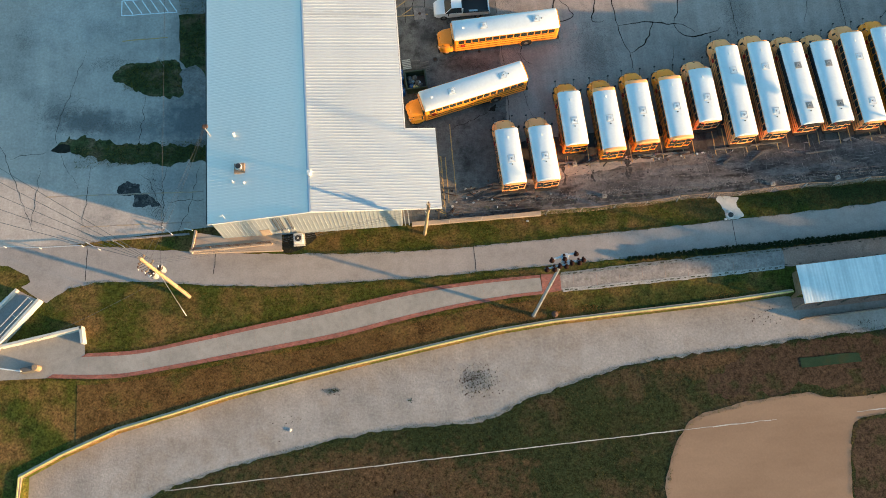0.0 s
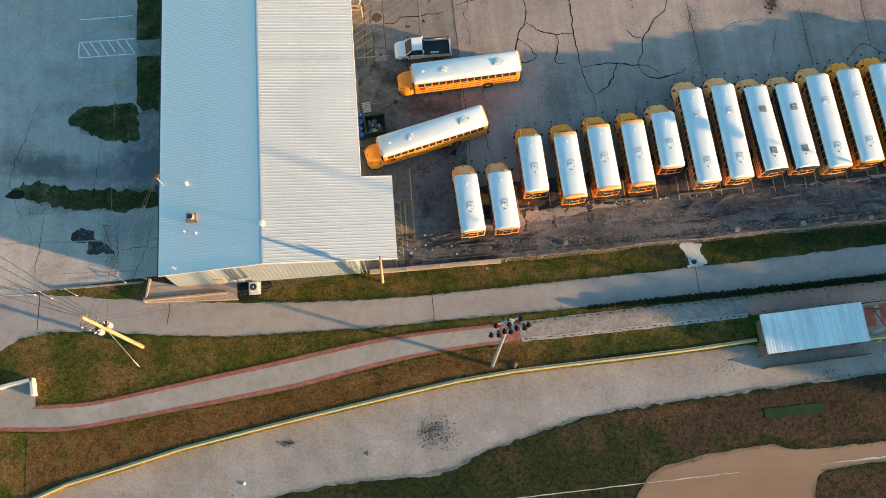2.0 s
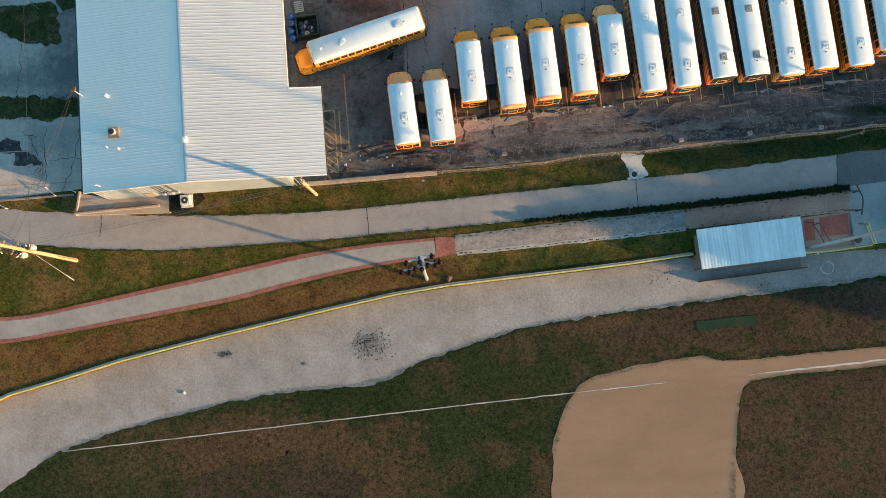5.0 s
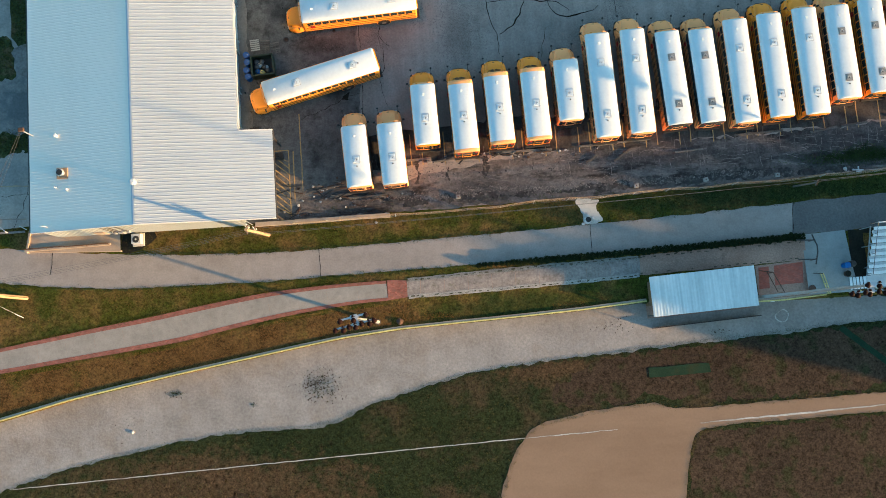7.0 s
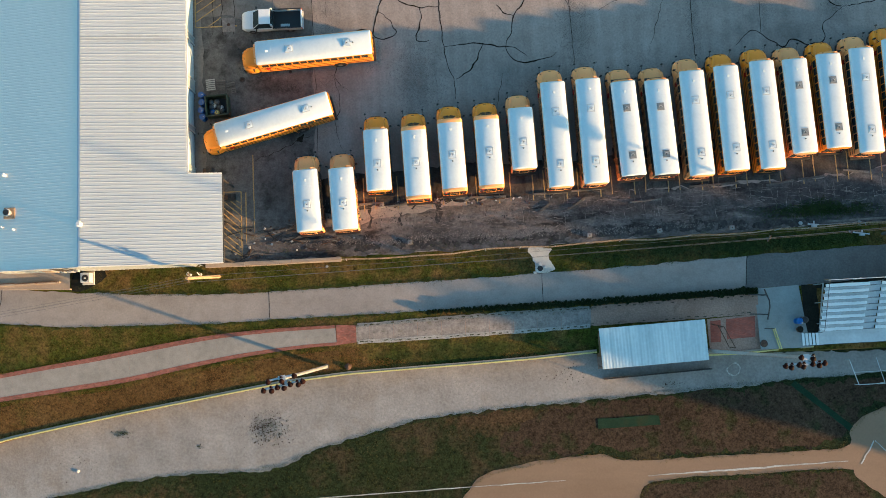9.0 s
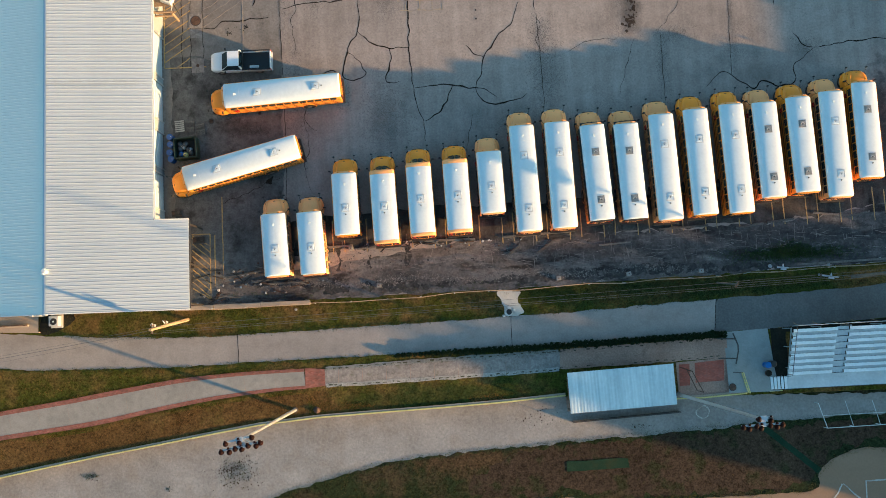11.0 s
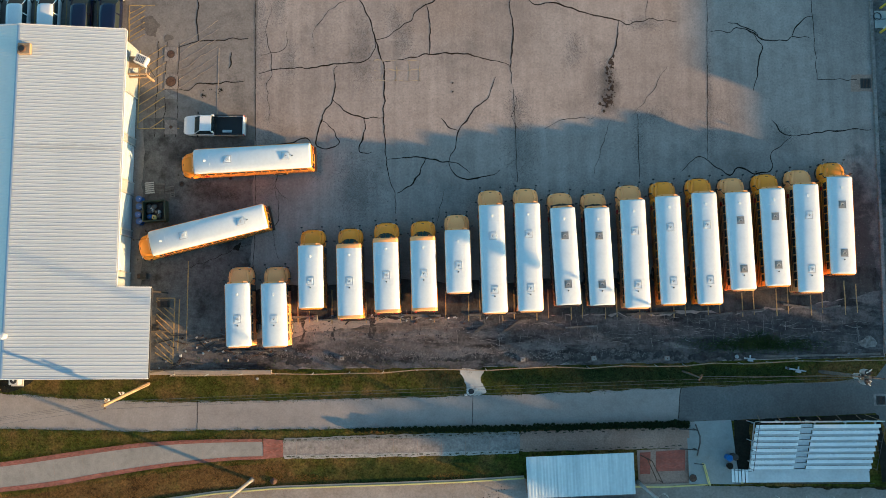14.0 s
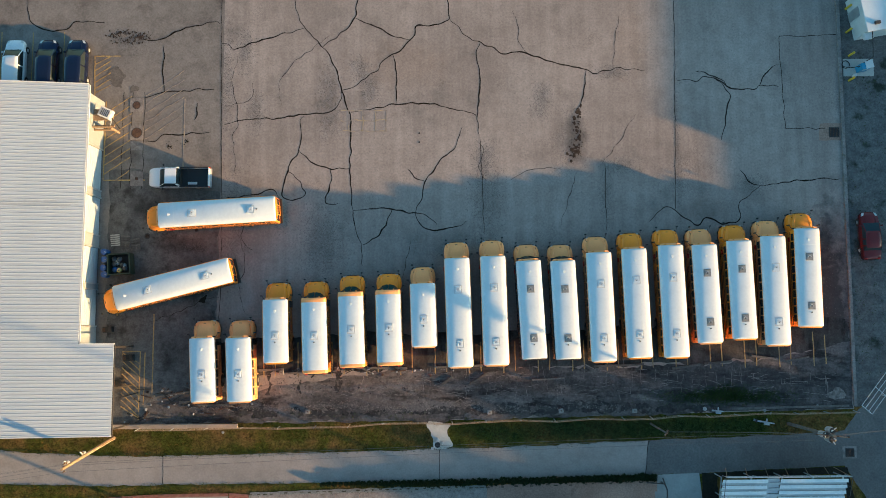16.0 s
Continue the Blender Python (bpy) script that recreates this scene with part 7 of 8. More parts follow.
for i in range(17):
    x = 14.7 + i * 3.3
    ribbon("stall_line", [(x, 30.2 + 0.07 * i), (x - 0.05, 33.5 + 0.07 * i)], 0.10, 0.031, M["yellow_line"], "", follow=False, kind="structure", rag=0.15)
    ribbon("stall_line", [(x + 1.1, 30.4 + 0.07 * i), (x + 1.05, 33.2 + 0.07 * i)], 0.10, 0.031, M["yellow_line"], "", follow=False, kind="structure", rag=0.15)
# faded game grid painted on the slab
for x in (22.6, 24.0, 25.2, 26.3):
    ribbon("painted_grid_line", [(x, 54.3), (x, 56.4)], 0.1, 0.031, M["yellow_faint"], "", follow=False, kind="structure", rag=0.6)
for y in (54.3, 55.4, 56.4):
    ribbon("painted_grid_line", [(21.8, y), (26.4, y)], 0.1, 0.031, M["yellow_faint"], "", follow=False, kind="structure", rag=0.6)
# patched slab by the east kerb
for a, b in (((65.3, 63.8), (71.0, 64.0)), ((65.3, 63.8), (65.6, 54.5)), ((65.6, 54.5), (69.5, 54.5))):
    ribbon("patch_edge", [a, b], 0.055, 0.028, M["tar"], "", follow=False, kind="structure", rag=0.6)
sheet("drain_apron", [(68.9, 53.3), (71.0, 53.3), (71.0, 55.0), (69.0, 55.0)], 0.026, M["walk_brown"], rag=0.1, label="brownish slab round the drain", curve=False)
for pts in ([(6.4, 38.8), (8.6, 39.4), (8.9, 38.4), (7.8, 38.6)], [(8.4, 37.7), (9.2, 38.2), (9.0, 37.4)]):
    sheet("oil_stain", pts, 0.029, M["soil"], rag=0.3, label="dark oil stain on the yard", step=0.12)


def slab_cover(x, y, w, d, cover_r, label):
    s = thing("manhole_slab", (x, y, 0.03), 0, label, "manhole")
    part("slab", box((0, 0, 0.0), (w, d, 0.04), 0.01), M["path_old"], s)
    if cover_r:
        part("cover", cyl((0, 0, 0.0), (0, 0, 0.035), cover_r, cover_r * 0.97, 20), M["rust"], s)
        part("ring", cyl((0, 0, 0.0), (0, 0, 0.028), cover_r * 1.15, cover_r * 1.12, 20), M["dark_steel"], s)


slab_cover(1.5, 57.0, 1.3, 1.4, 0.36, "round rusty manhole cover in a pale slab")
slab_cover(1.6, 54.2, 1.3, 1.5, 0.48, "large round rusty manhole cover in a pale slab")
slab_cover(1.65, 52.9, 1.2, 0.9, 0.0, "plain pale concrete inspection slab")
slab_cover(1.75, 49.6, 1.25, 1.45, 0.15, "pale concrete slab with a small round cap")


def drain_grate(x, y, w, frame_mat, label):
    g = thing("drain_grate", (x, y, 0.03), 0, label, "drain", "drain grates")
    part("pit", box((0, 0, 0.0), (w, w, 0.03)), M["black"], g)
    for k in (-0.51 * w, 0.51 * w):
        part("frame_bar", box((k, 0, 0.015), (0.09 * w, 1.11 * w, 0.05), 0.01), M[frame_mat], g)
        part("frame_bar", box((0, k, 0.015), (0.93 * w, 0.09 * w, 0.05), 0.01), M[frame_mat], g)
    for k in range(6):
        part("bar", box(((-0.39 + 0.156 * k) * w, 0, 0.02), (0.045 * w, 0.92 * w, 0.03)), M["rust"], g)


drain_grate(70.35, 54.1, 0.9, "dark_steel", "square dark iron drain grate in a brownish slab")
sheet("drain_apron", [(69.85, 22.65), (71.15, 22.65), (71.15, 23.8), (69.85, 23.8)], 0.026, M["path_old"], rag=0.05, label="pale slab round the road drain", curve=False)
drain_grate(70.5, 23.2, 0.75, "dark_steel", "square dark iron drain grate in a pale slab")
for x, y, r in ((29.6, 54.1, 0.09), (29.6, 53.2, 0.09), (3.0, 43.9, 0.3), (7.8, 44.5, 0.18)):
    m = thing("valve_cover", (x, y, 0.032), 0, "small round iron valve cover set in the slab", "valve cover", "valve covers")
    part("cap", cyl((0, 0, 0), (0, 0, 0.016), r * 0.7, r * 0.66, 14), M["pit"], m)
    part("ring", cyl((0, 0, 0), (0, 0, 0.012), r, r * 0.95, 14), M["dark_steel"], m)

# discarded pipe fittings lying in the verge
for x, y, turn, L in ((62.6, 26.05, -9, 1.7), (58.05, 27.1, -5, 1.2)):
    f = thing("pipe_fitting", (x, y, 0.06), turn, "discarded pale pipe with a flange box in the grass", "pipe", "discarded fittings")
    part("pipe", cyl((-L / 2, 0, 0.05), (L / 2, 0, 0.05), 0.09, 0.06, 10), M["galv"], f)
    part("flange", cyl((-L / 2 - 0.06, 0, 0.05), (-L / 2 + 0.04, 0, 0.05), 0.16, None, 12), M["dark_steel"], f)
    part("box", box((0.12, -0.14, 0.1), (0.5, 0.22, 0.2), 0.03), M["galv"], f)
    part("stub", cyl((0.1, 0.05, 0.06), (0.1, 0.34, 0.06), 0.07, None, 10), M["galv"], f)

# skip, drums, pallets by the shed
d = thing("skip", (0.75, 41.1, 0.03), 4, "open dark green steel skip filled with rubbish bags", "skip")
for c, s in (((0, 0.98, 0.6), (2.1, 0.06, 1.2)), ((0, -0.98, 0.6), (2.1, 0.06, 1.2)), ((1.05, 0, 0.6), (0.06, 2.0, 1.2)), ((-1.05, 0, 0.6), (0.06, 2.0, 1.2))):
    part("side", box(c, s, 0.01), M["green_bin"], d)
    part("rim", box((c[0], c[1], 1.22), (s[0] + 0.06, s[1] + 0.06, 0.06), 0.02), M["green_bin"], d)
part("floor", box((0, 0, 0.06), (2.05, 1.95, 0.06)), M["dark_steel"], d)
rng = random.Random(7)
for i in range(14):
    b = thing("rubbish_bag", (0.75 + rng.uniform(-0.75, 0.75), 41.1 + rng.uniform(-0.7, 0.7), 0.35 + 0.06 * (i % 5)), rng.uniform(0, 360), "crumpled rubbish bag lying in the skip", "rubbish bag", "rubbish bags")
    bm = bmesh.new()
    bmesh.ops.create_icosphere(bm, subdivisions=2, radius=0.27)
    for v in bm.verts:
        v.co *= 1 + 0.25 * noise.noise(v.co * 5 + Vector((i, 0, 0)))
        v.co.z = v.co.z * 0.7 + 0.15
    smooth(part("sack", bm, M[("bag", "blue", "bag", "cap_yellow", "bag", "trim_white", "bag")[i % 7]], b), 60)
    part("knot", cyl((0, 0, 0.32), (0, 0, 0.42), 0.05, 0.08, 8), M["bag"], b)
for x, y in ((-0.85, 42.3), (-0.8, 41.55), (-0.88, 40.75), (-0.75, 40.1)):
    b = thing("oil_drum", (x, y, 0.03), 0, "blue steel drum standing against the shed", "drum", "blue drums")
    part("drum", cyl((0, 0, 0), (0, 0, 0.9), 0.29, 0.29, 18), M["blue"], b)
    for z in (0.3, 0.6, 0.89):
        part("hoop", cyl((0, 0, z - 0.015), (0, 0, z + 0.015), 0.305, 0.305, 18), M["blue"], b)
    part("bung", cyl((0.12, 0, 0.9), (0.12, 0, 0.93), 0.04, 0.04, 8), M["trim_white"], b)
for x, y, t in ((-0.1, 43.5, 5), (0.9, 43.4, -3), (1.9, 43.1, 8)):
    p = thing("pallet", (x, y, 0.04), t, "grey weathered pallet lying on the apron", "pallet", "pallets")
    for k in range(6):
        part("slat", box((0, -0.5 + k * 0.2, 0.12), (0.9, 0.12, 0.025)), M["timber_grey" if x > 0 else "pale_concrete"], p)
    for k in (-0.4, 0, 0.4):
        part("bearer", box((k, 0, 0.05), (0.09, 1.1, 0.1)), M["timber_grey"], p)
for x, y, s in ((-0.4, 34.8, 0.7), (1.7, 32.1, 0.8), (0.75, 29.7, 0.8)):
    p = thing("scrap_crate", (x, y, 0.04), 3, "dark steel crate with scrap beside the shed", "crate", "scrap crates")
    part("base", box((0, 0, 0.25), (1.3 * s, 0.8 * s, 0.5), 0.02), M["dark_steel"], p)
    for k in range(3):
        part("scrap", box((-0.4 * s + 0.4 * k * s, 0.05 * k, 0.55), (0.3, 0.5 * s, 0.12), 0.02), M[("rust", "black", "dark_steel")[k]], p)

# kerb along the east side, bollards, pump, kiosk
k = thing("east_kerb", label="long grey concrete kerb at the yard's east edge", category="kerb", kind="structure")
for i in range(16):
    y0 = 27.6 + i * 2.9
    part("kerb_stone", box((71.2, y0 + 1.44, 0.09), (0.32, 2.88, 0.2), 0.03), M["path_old"], k)
for x, y in ((72.05, 66.6), (72.0, 64.2), (72.15, 61.8), (72.05, 59.3)):
    b = thing("bollard", (x, y, 0.01), 0, "yellow steel bollard by the fuel pump", "bollard", "yellow bollards")
    part("pipe", cyl((0, 0, 0), (0.02, 0, 1.1), 0.11, None, 14), M["bollard"], b)
    part("dome", cyl((0.02, 0, 1.1), (0.02, 0, 1.16), 0.11, 0.05, 14), M["bollard"], b)
p = thing("fuel_pump", (73.15, 60.4, 0.01), 12, "blue-white fuel pump with a coiled hose on a plinth", "fuel pump")
part("plinth", box((-0.15, 0.2, 0.05), (3.0, 1.75, 0.1), 0.02, pose(0, 0, 0, 0, 0, -12)), M["pale_concrete"], p, "low pale concrete plinth")
part("cabinet", box((0, 0, 0.75), (0.95, 0.62, 1.3), 0.05), M["pump_blue"], p, "blue pump cabinet")
part("top", box((0.3, 0.05, 1.43), (0.75, 0.78, 0.1), 0.03), M["trim_white"], p, "white pump head")
part("dial_board", box((-0.1, -0.33, 1.1), (0.5, 0.03, 0.3), 0.01), M["trim_white"], p)
part("nozzle", box((-0.52, 0.1, 1.0), (0.1, 0.1, 0.3), 0.03), M["black"], p)
part("meter_box", box((-0.85, -0.55, 0.35), (0.26, 0.26, 0.6), 0.03), M["trim_white"], p, "small white meter box")
hs = bpy.data.curves.new("hose", "CURVE")
hs.dimensions, hs.bevel_depth = "3D", 0.035
sp = hs.splines.new("POLY")
sp.points.add(29)
for i in range(30):
    a = radians(-20 + i * 25)
    loose = max(0, i - 23)
    sp.points[i].co = (-1.3 + 0.38 * math.cos(a) + 0.17 * loose, 0.75 + 0.38 * math.sin(a) - 0.05 * loose, 0.14 + 0.004 * i + 0.12 * loose, 1)
hs.materials.append(M["black"])
ho = new("hose", hs)
ho.parent = p
tagged(ho, label="black coiled hose")
part("feed_pipe", cyl((0.1, 0.4, 2.7), (0.55, 3.0, 3.0), 0.05, None, 8), M["dark_steel"], p, "dark overhead feed pipe")
part("feed_pipe", cyl((0.1, 0.4, 0.1), (0.1, 0.4, 2.7), 0.05, None, 8), M["dark_steel"], p, "dark feed pipe")
kb = thing("fuel_kiosk", (74.75, 65.75, 0.0), 10, "small white kiosk building beside the pumps", "building")
part("wall", box((0, 0, 1.5), (4.8, 4.0, 3.0)), M["trim_white"], kb)
part("roof", box((0, 0, 3.06), (5.2, 4.4, 0.14), 0.03), M["bus_roof"], kb)
part("vent", box((-1.6, -1.5, 3.3), (0.5, 0.3, 0.3), 0.04), M["dark_steel"], kb)
part("lamp_box", box((-2.4, -2.5, 2.6), (0.9, 0.6, 0.4), 0.1), M["trim_white"], kb)
part("door", box((-2.43, 0.3, 1.05), (0.05, 0.95, 2.1)), M["galv"], kb)
gt = thing("steel_gate", (73.8, 28.6, 0.6), 52, "pale steel yard gate leaning open", "gate")
for y in (0, 0.45, 0.9, 1.35):
    part("bar", cyl((-2.2, y, 0.1 + y * 0.2), (2.2, y, 0.1 + y * 0.2), 0.035, None, 8), M["galv"], gt)
for x in (-2.2, 0, 2.2):
    part("upright", cyl((x, 0, 0.1), (x, 1.35, 0.37), 0.035, None, 8), M["galv"], gt)
part("leg", cyl((0, 0, 0.1), (0, 0, -0.6), 0.05, None, 8), M["galv"], gt)

# loose timbers, wheel stops, blocks and litter along the strip
rng = random.Random(11)
for x0, y0, x1, y1, w in ((23.0, 31.15, 28.5, 31.1, 0.22), (31.2, 31.2, 34.5, 31.3, 0.2), (34.9, 31.35, 38.2, 31.5, 0.2), (31.7, 29.5, 32.8, 30.3, 0.22), (34.4, 29.5, 36.1, 30.6, 0.2), (46.4, 31.3, 51.2, 31.5, 0.2), (53.9, 31.1, 56.6, 31.5, 0.22),
                          (57.0, 31.55, 59.6, 31.8, 0.2), (13.9, 30.9, 16.6, 31.0, 0.2), (17.0, 30.6, 20.0, 30.9, 0.18), (6.6, 27.8, 11.0, 28.3, 0.2), (8.3, 27.6, 12.0, 27.7, 0.16), (4.5, 28.4, 7.6, 28.9, 0.16), (61.5, 32.3, 64.0, 32.0, 0.2), (64.6, 31.8, 67.0, 32.2, 0.18),
                          (40.5, 30.0, 43.6, 30.2, 0.15), (59.5, 27.3, 70.6, 27.6, 0.2)):
    a, b = Vector((x0, y0)), Vector((x1, y1))
    t = thing("timber", ((x0 + x1) / 2, (y0 + y1) / 2, 0.04), math.degrees(math.atan2(y1 - y0, x1 - x0)), "old grey timber baulk used as a wheel stop", "timber", "old timbers")
    part("baulk", box((0, 0, 0.055), ((b - a).length, w, 0.11), 0.02), M["timber_grey"], t)
    for s in (-0.4, 0.4):
        part("spike", cyl((s * (b - a).length, 0, 0.11), (s * (b - a).length, 0, 0.14), 0.025, None, 6), M["rust"], t)
for x, y in ((19.0, 27.0), (36.4, 26.95), (43.2, 27.1), (50.2, 27.1), (12.6, 30.4), (16.4, 30.7)):
    t = thing("concrete_block", (x, y, 0.04), rng.uniform(-15, 15), "pale concrete block on the strip", "block", "concrete blocks")
    part("block", box((0, 0, 0.12), (0.46, 0.4, 0.24), 0.04), M["block"], t)
    part("eye", cyl((0, 0, 0.24), (0, 0, 0.28), 0.06, 0.05, 8), M["rust"], t)
for x, y, s in ((56.9, 27.3, 0.5), (62.6, 27.15, 0.4), (63.2, 26.9, 0.2), (61.6, 26.25, 0.3), (10.9, 25.0, 0.35), (13.6, 27.7, 0.25), (18.0, 31.0, 0.35), (5.6, 27.4, 0.3), (3.9, 27.6, 0.25), (67.6, 27.6, 0.3)):
    t = thing("litter", (x, y, 0.045), rng.uniform(0, 360), "crumpled white plastic litter lying on the ground", "litter", "white litter")
    bm = bmesh.new()
    bmesh.ops.create_icosphere(bm, subdivisions=2, radius=s * 0.38)
    for v in bm.verts:
        v.co *= 1 + 0.5 * noise.noise(v.co * 6 + Vector((x, y, 0)))
        v.co.z = abs(v.co.z) * 0.35
    part("sheet", bm, M["litter"], t)
# heaps of broken planks and rubble at the strip's west end
def scrap_heap(x, y, sx, sy, n, seed, label):
    h = thing("scrap_heap", (x, y, 0.03), 0, label, "scrap heap", "scrap heaps")
    g = random.Random(seed)
    for i in range(n):
        z = 0.03 + 0.035 * (i % 6)
        m = pose(g.gauss(0, sx), g.gauss(0, sy), z, g.uniform(-3, 3), g.uniform(-3, 3), g.gauss(8, 22))
        part("plank", box((0, 0, 0), (g.uniform(0.35, 1.5), g.uniform(0.05, 0.14), 0.04), 0, m), M[g.choice(("timber_grey", "dark_steel", "dark_steel", "rust", "black", "timber_grey"))], h)
    for i in range(n):
        m = pose(g.gauss(0, sx * 1.3), g.gauss(0, sy * 1.3), 0.03, 0, 0, g.uniform(0, 90))
        part("chunk", box((0, 0, 0), (g.uniform(0.08, 0.26), g.uniform(0.08, 0.2), 0.08), 0.015, m), M[g.choice(("block", "stone", "litter", "rust", "black"))], h)


scrap_heap(5.6, 28.6, 1.4, 0.45, 18, 1, "heap of broken grey planks and rubble on the strip")
scrap_heap(9.4, 27.4, 1.2, 0.4, 14, 2, "scattered planks and pale rubble beside the kerb")
scrap_heap(3.6, 26.5, 0.8, 0.3, 12, 3, "scattered rubble and sticks against the kerb")
scrap_heap(20.0, 31.0, 1.8, 0.2, 14, 4, "splintered planks lying behind the buses")
scrap_heap(26.5, 31.0, 2.0, 0.22, 14, 5, "splintered dark planks lying behind the buses")

# broken culvert head in the grass
sheet("culvert_apron", [(30.6, 25.9), (32.6, 25.8), (32.5, 24.9), (32.85, 24.0), (31.9, 23.5), (31.2, 23.7), (30.95, 24.8)], 0.05, M["pale_concrete"], rag=0.25, label="broken pale concrete apron in the grass", step=0.12)
c = thing("culvert_pipe", (31.35, 23.85, 0.03), 0, "round pale concrete pipe mouth in the grass", "pipe")
part("collar", cyl((0, 0, 0), (0, 0, 0.35), 0.36, 0.34, 20), M["stone"], c)
part("mouth", cyl((0.08, 0.06, 0.345), (0.08, 0.06, 0.36), 0.27, 0.27, 20), M["black"], c)
for a, d, k in ((20, 0.62, 0.2), (75, 0.5, 0.28), (110, 0.8, 0.16), (215, 0.5, 0.22)):
    part("broken_chunk", box((0, 0, 0), (k * 1.3, k, 0.16), 0.04, pose(d * math.cos(radians(a)), d * math.sin(radians(a)), 0.1, 6, 5, a * 1.7)), M["stone"], c)

# ball field odds and ends
sheet("turf_mat", [(36.5, 9.25), (41.6, 9.35), (42.4, 9.3), (42.5, 8.4), (36.5, 8.3)], FIELD_Z + 0.05, M["mat_green"], rag=0.05, label="long dark green practice mat", curve=False)
ribbon("turf_strip", [(55.6, 11.9), (58, 9.8), (60.9, 7.3)], 0.6, 0.045, M["mat_green"], "dark green turf strip to the plate", kind="structure", rag=0.15)
for i in range(12):
    a0, a1 = radians(i * 30), radians(i * 30 + 26)
    ribbon("chalk_circle", [(50.0 + 0.68 * math.cos(a), 13.44 + 0.62 * math.sin(a)) for a in (a0, (a0 + a1) / 2, a1)], 0.10, 0.05, M["chalk"], "", kind="structure", rag=0.8)
for l in ([(61.5, 3.9), (63.0, 6.0)], [(63.0, 6.0), (64.6, 4.6)], [(65.2, 6.2), (67.4, 6.3)], [(65.2, 3.6), (67.4, 3.7)], [(65.2, 6.2), (65.2, 3.6)]):
    ribbon("box_line", l, 0.12, 0.05, M["chalk"], "", kind="structure", rag=0.4)
for x, y, s, m, lab in ((12.6, 15.3, 0.33, "rust", "round brown boulder beside the mast"), (-14.0, 6.35, 0.16, "stone", "white stone lying on the gravel")):
    t = thing("boulder", (x, y, height(x, y)), 0, lab, "stone")
    bm = bmesh.new()
    bmesh.ops.create_icosphere(bm, subdivisions=2, radius=s)
    for v in bm.verts:
        v.co *= 1 + 0.3 * noise.noise(v.co * 4 + Vector((x, 0, 0)))
        v.co.z = v.co.z * 0.6 + s * 0.3
    part("rock", bm, M[m], t)


# ---- planting: grass tufts, hedge, weeds ----
def blades(name, spots, material, label, hmin=0.06, hmax=0.16, per=5, spread=0.1, seed=3, kind="stuff"):
    r = np.random.RandomState(seed)
    spots = np.array(spots)
    n = len(spots)
    base = np.repeat(spots, per, axis=0)
    a = r.uniform(0, 2 * np.pi, n * per)
    d = r.uniform(0, spread, n * per)
    h = r.uniform(hmin, hmax, n * per)
    w = h * r.uniform(0.12, 0.28, n * per)
    cx, cy = base[:, 0] + d * np.cos(a), base[:, 1] + d * np.sin(a)
    lean = h * r.uniform(0.3, 1.1, n * per)
    px, py = -np.sin(a), np.cos(a)
    v = np.empty((n * per, 3, 3))
    v[:, 0] = np.stack([cx + px * w, cy + py * w, base[:, 2]], 1)
    v[:, 1] = np.stack([cx - px * w, cy - py * w, base[:, 2]], 1)
    v[:, 2] = np.stack([cx + np.cos(a) * lean, cy + np.sin(a) * lean, base[:, 2] + h], 1)
    me = bpy.data.meshes.new(name)
    me.from_pydata(v.reshape(-1, 3).tolist(), [], np.arange(n * per * 3).reshape(-1, 3).tolist())
    me.materials.append(material)
    return tagged(new(name, me), label=label, kind=kind)


def grass_spots():
    r = random.Random(5)
    out = []
    for _ in range(60000):
        x, y = r.uniform(-46, 76), r.uniform(5, 26.4)
        if -33 < x < 11.8 and y < 11.4 + (x + 33) * 0.122 and r.random() < 0.6:
            continue
        fy = fence_y(x) if x > -39.1 else -5
        if y < fy + 0.1 or (x > 52 and y < 21.3) or (x > 36 and y < 18.2):
            continue
        if 20.1 < y < 22.7 or (x < -20 and y > 20.4) or (x < -9 and 21 < y < 23.6) or (x > 51 and y > 21) or (22.0 < y < 24.2 and x > 22 and y < 23.2 + (x - 22) * 0.037):
            continue
        if y > 22.6 and x < -0.9 and (x < -13.8 or y > 25.4):
            continue
        if x < 11.6 and x > -37:
            i = min(len(PATH_N) - 2, max(0, int((x + 33.1) / 5.6)))
            t = (x - PATH_N[i][0]) / (PATH_N[i + 1][0] - PATH_N[i][0])
            yn = PATH_N[i][1] + (PATH_N[i + 1][1] - PATH_N[i][1]) * t
            if yn - 2.85 < y < yn:
                continue
        if x >= 11.6 and 17.55 < y < 19.5 + max(0, (x - 20) * 0.03):
            continue
        if x < -33 and y < 17.6:
            continue
        if 30.5 < x < 32.9 and y > 23.3:
            continue
        out.append((x, y, height(x, y)))
    return out


blades("bank_grass", grass_spots(), M["blade"], "short dry grass on the bank", 0.03, 0.08, 5, 0.16)


r = random.Random(44)
STRAW = []
for _ in range(34000):
    x = r.uniform(-32, 36)
    i = min(len(PATH_S) - 2, max(0, int((x + 36.9) / 5.4)))
    t = (x - PATH_S[i][0]) / (PATH_S[i + 1][0] - PATH_S[i][0])
    top = PATH_S[i][1] + (PATH_S[i + 1][1] - PATH_S[i][1]) * t if x < 11.6 else 17.5
    fy = fence_y(x) + 0.15
    y = fy + (top - 0.35 - fy) * r.random()
    if noise.noise((x * 0.22, y * 0.5, 4.0)) + 0.25 * noise.noise((x * 1.2, y * 1.2, 1.0)) > -0.3 - 0.15 * (x > 0) + 0.75 * (x > 14):
        STRAW.append((x, y, height(x, y)))
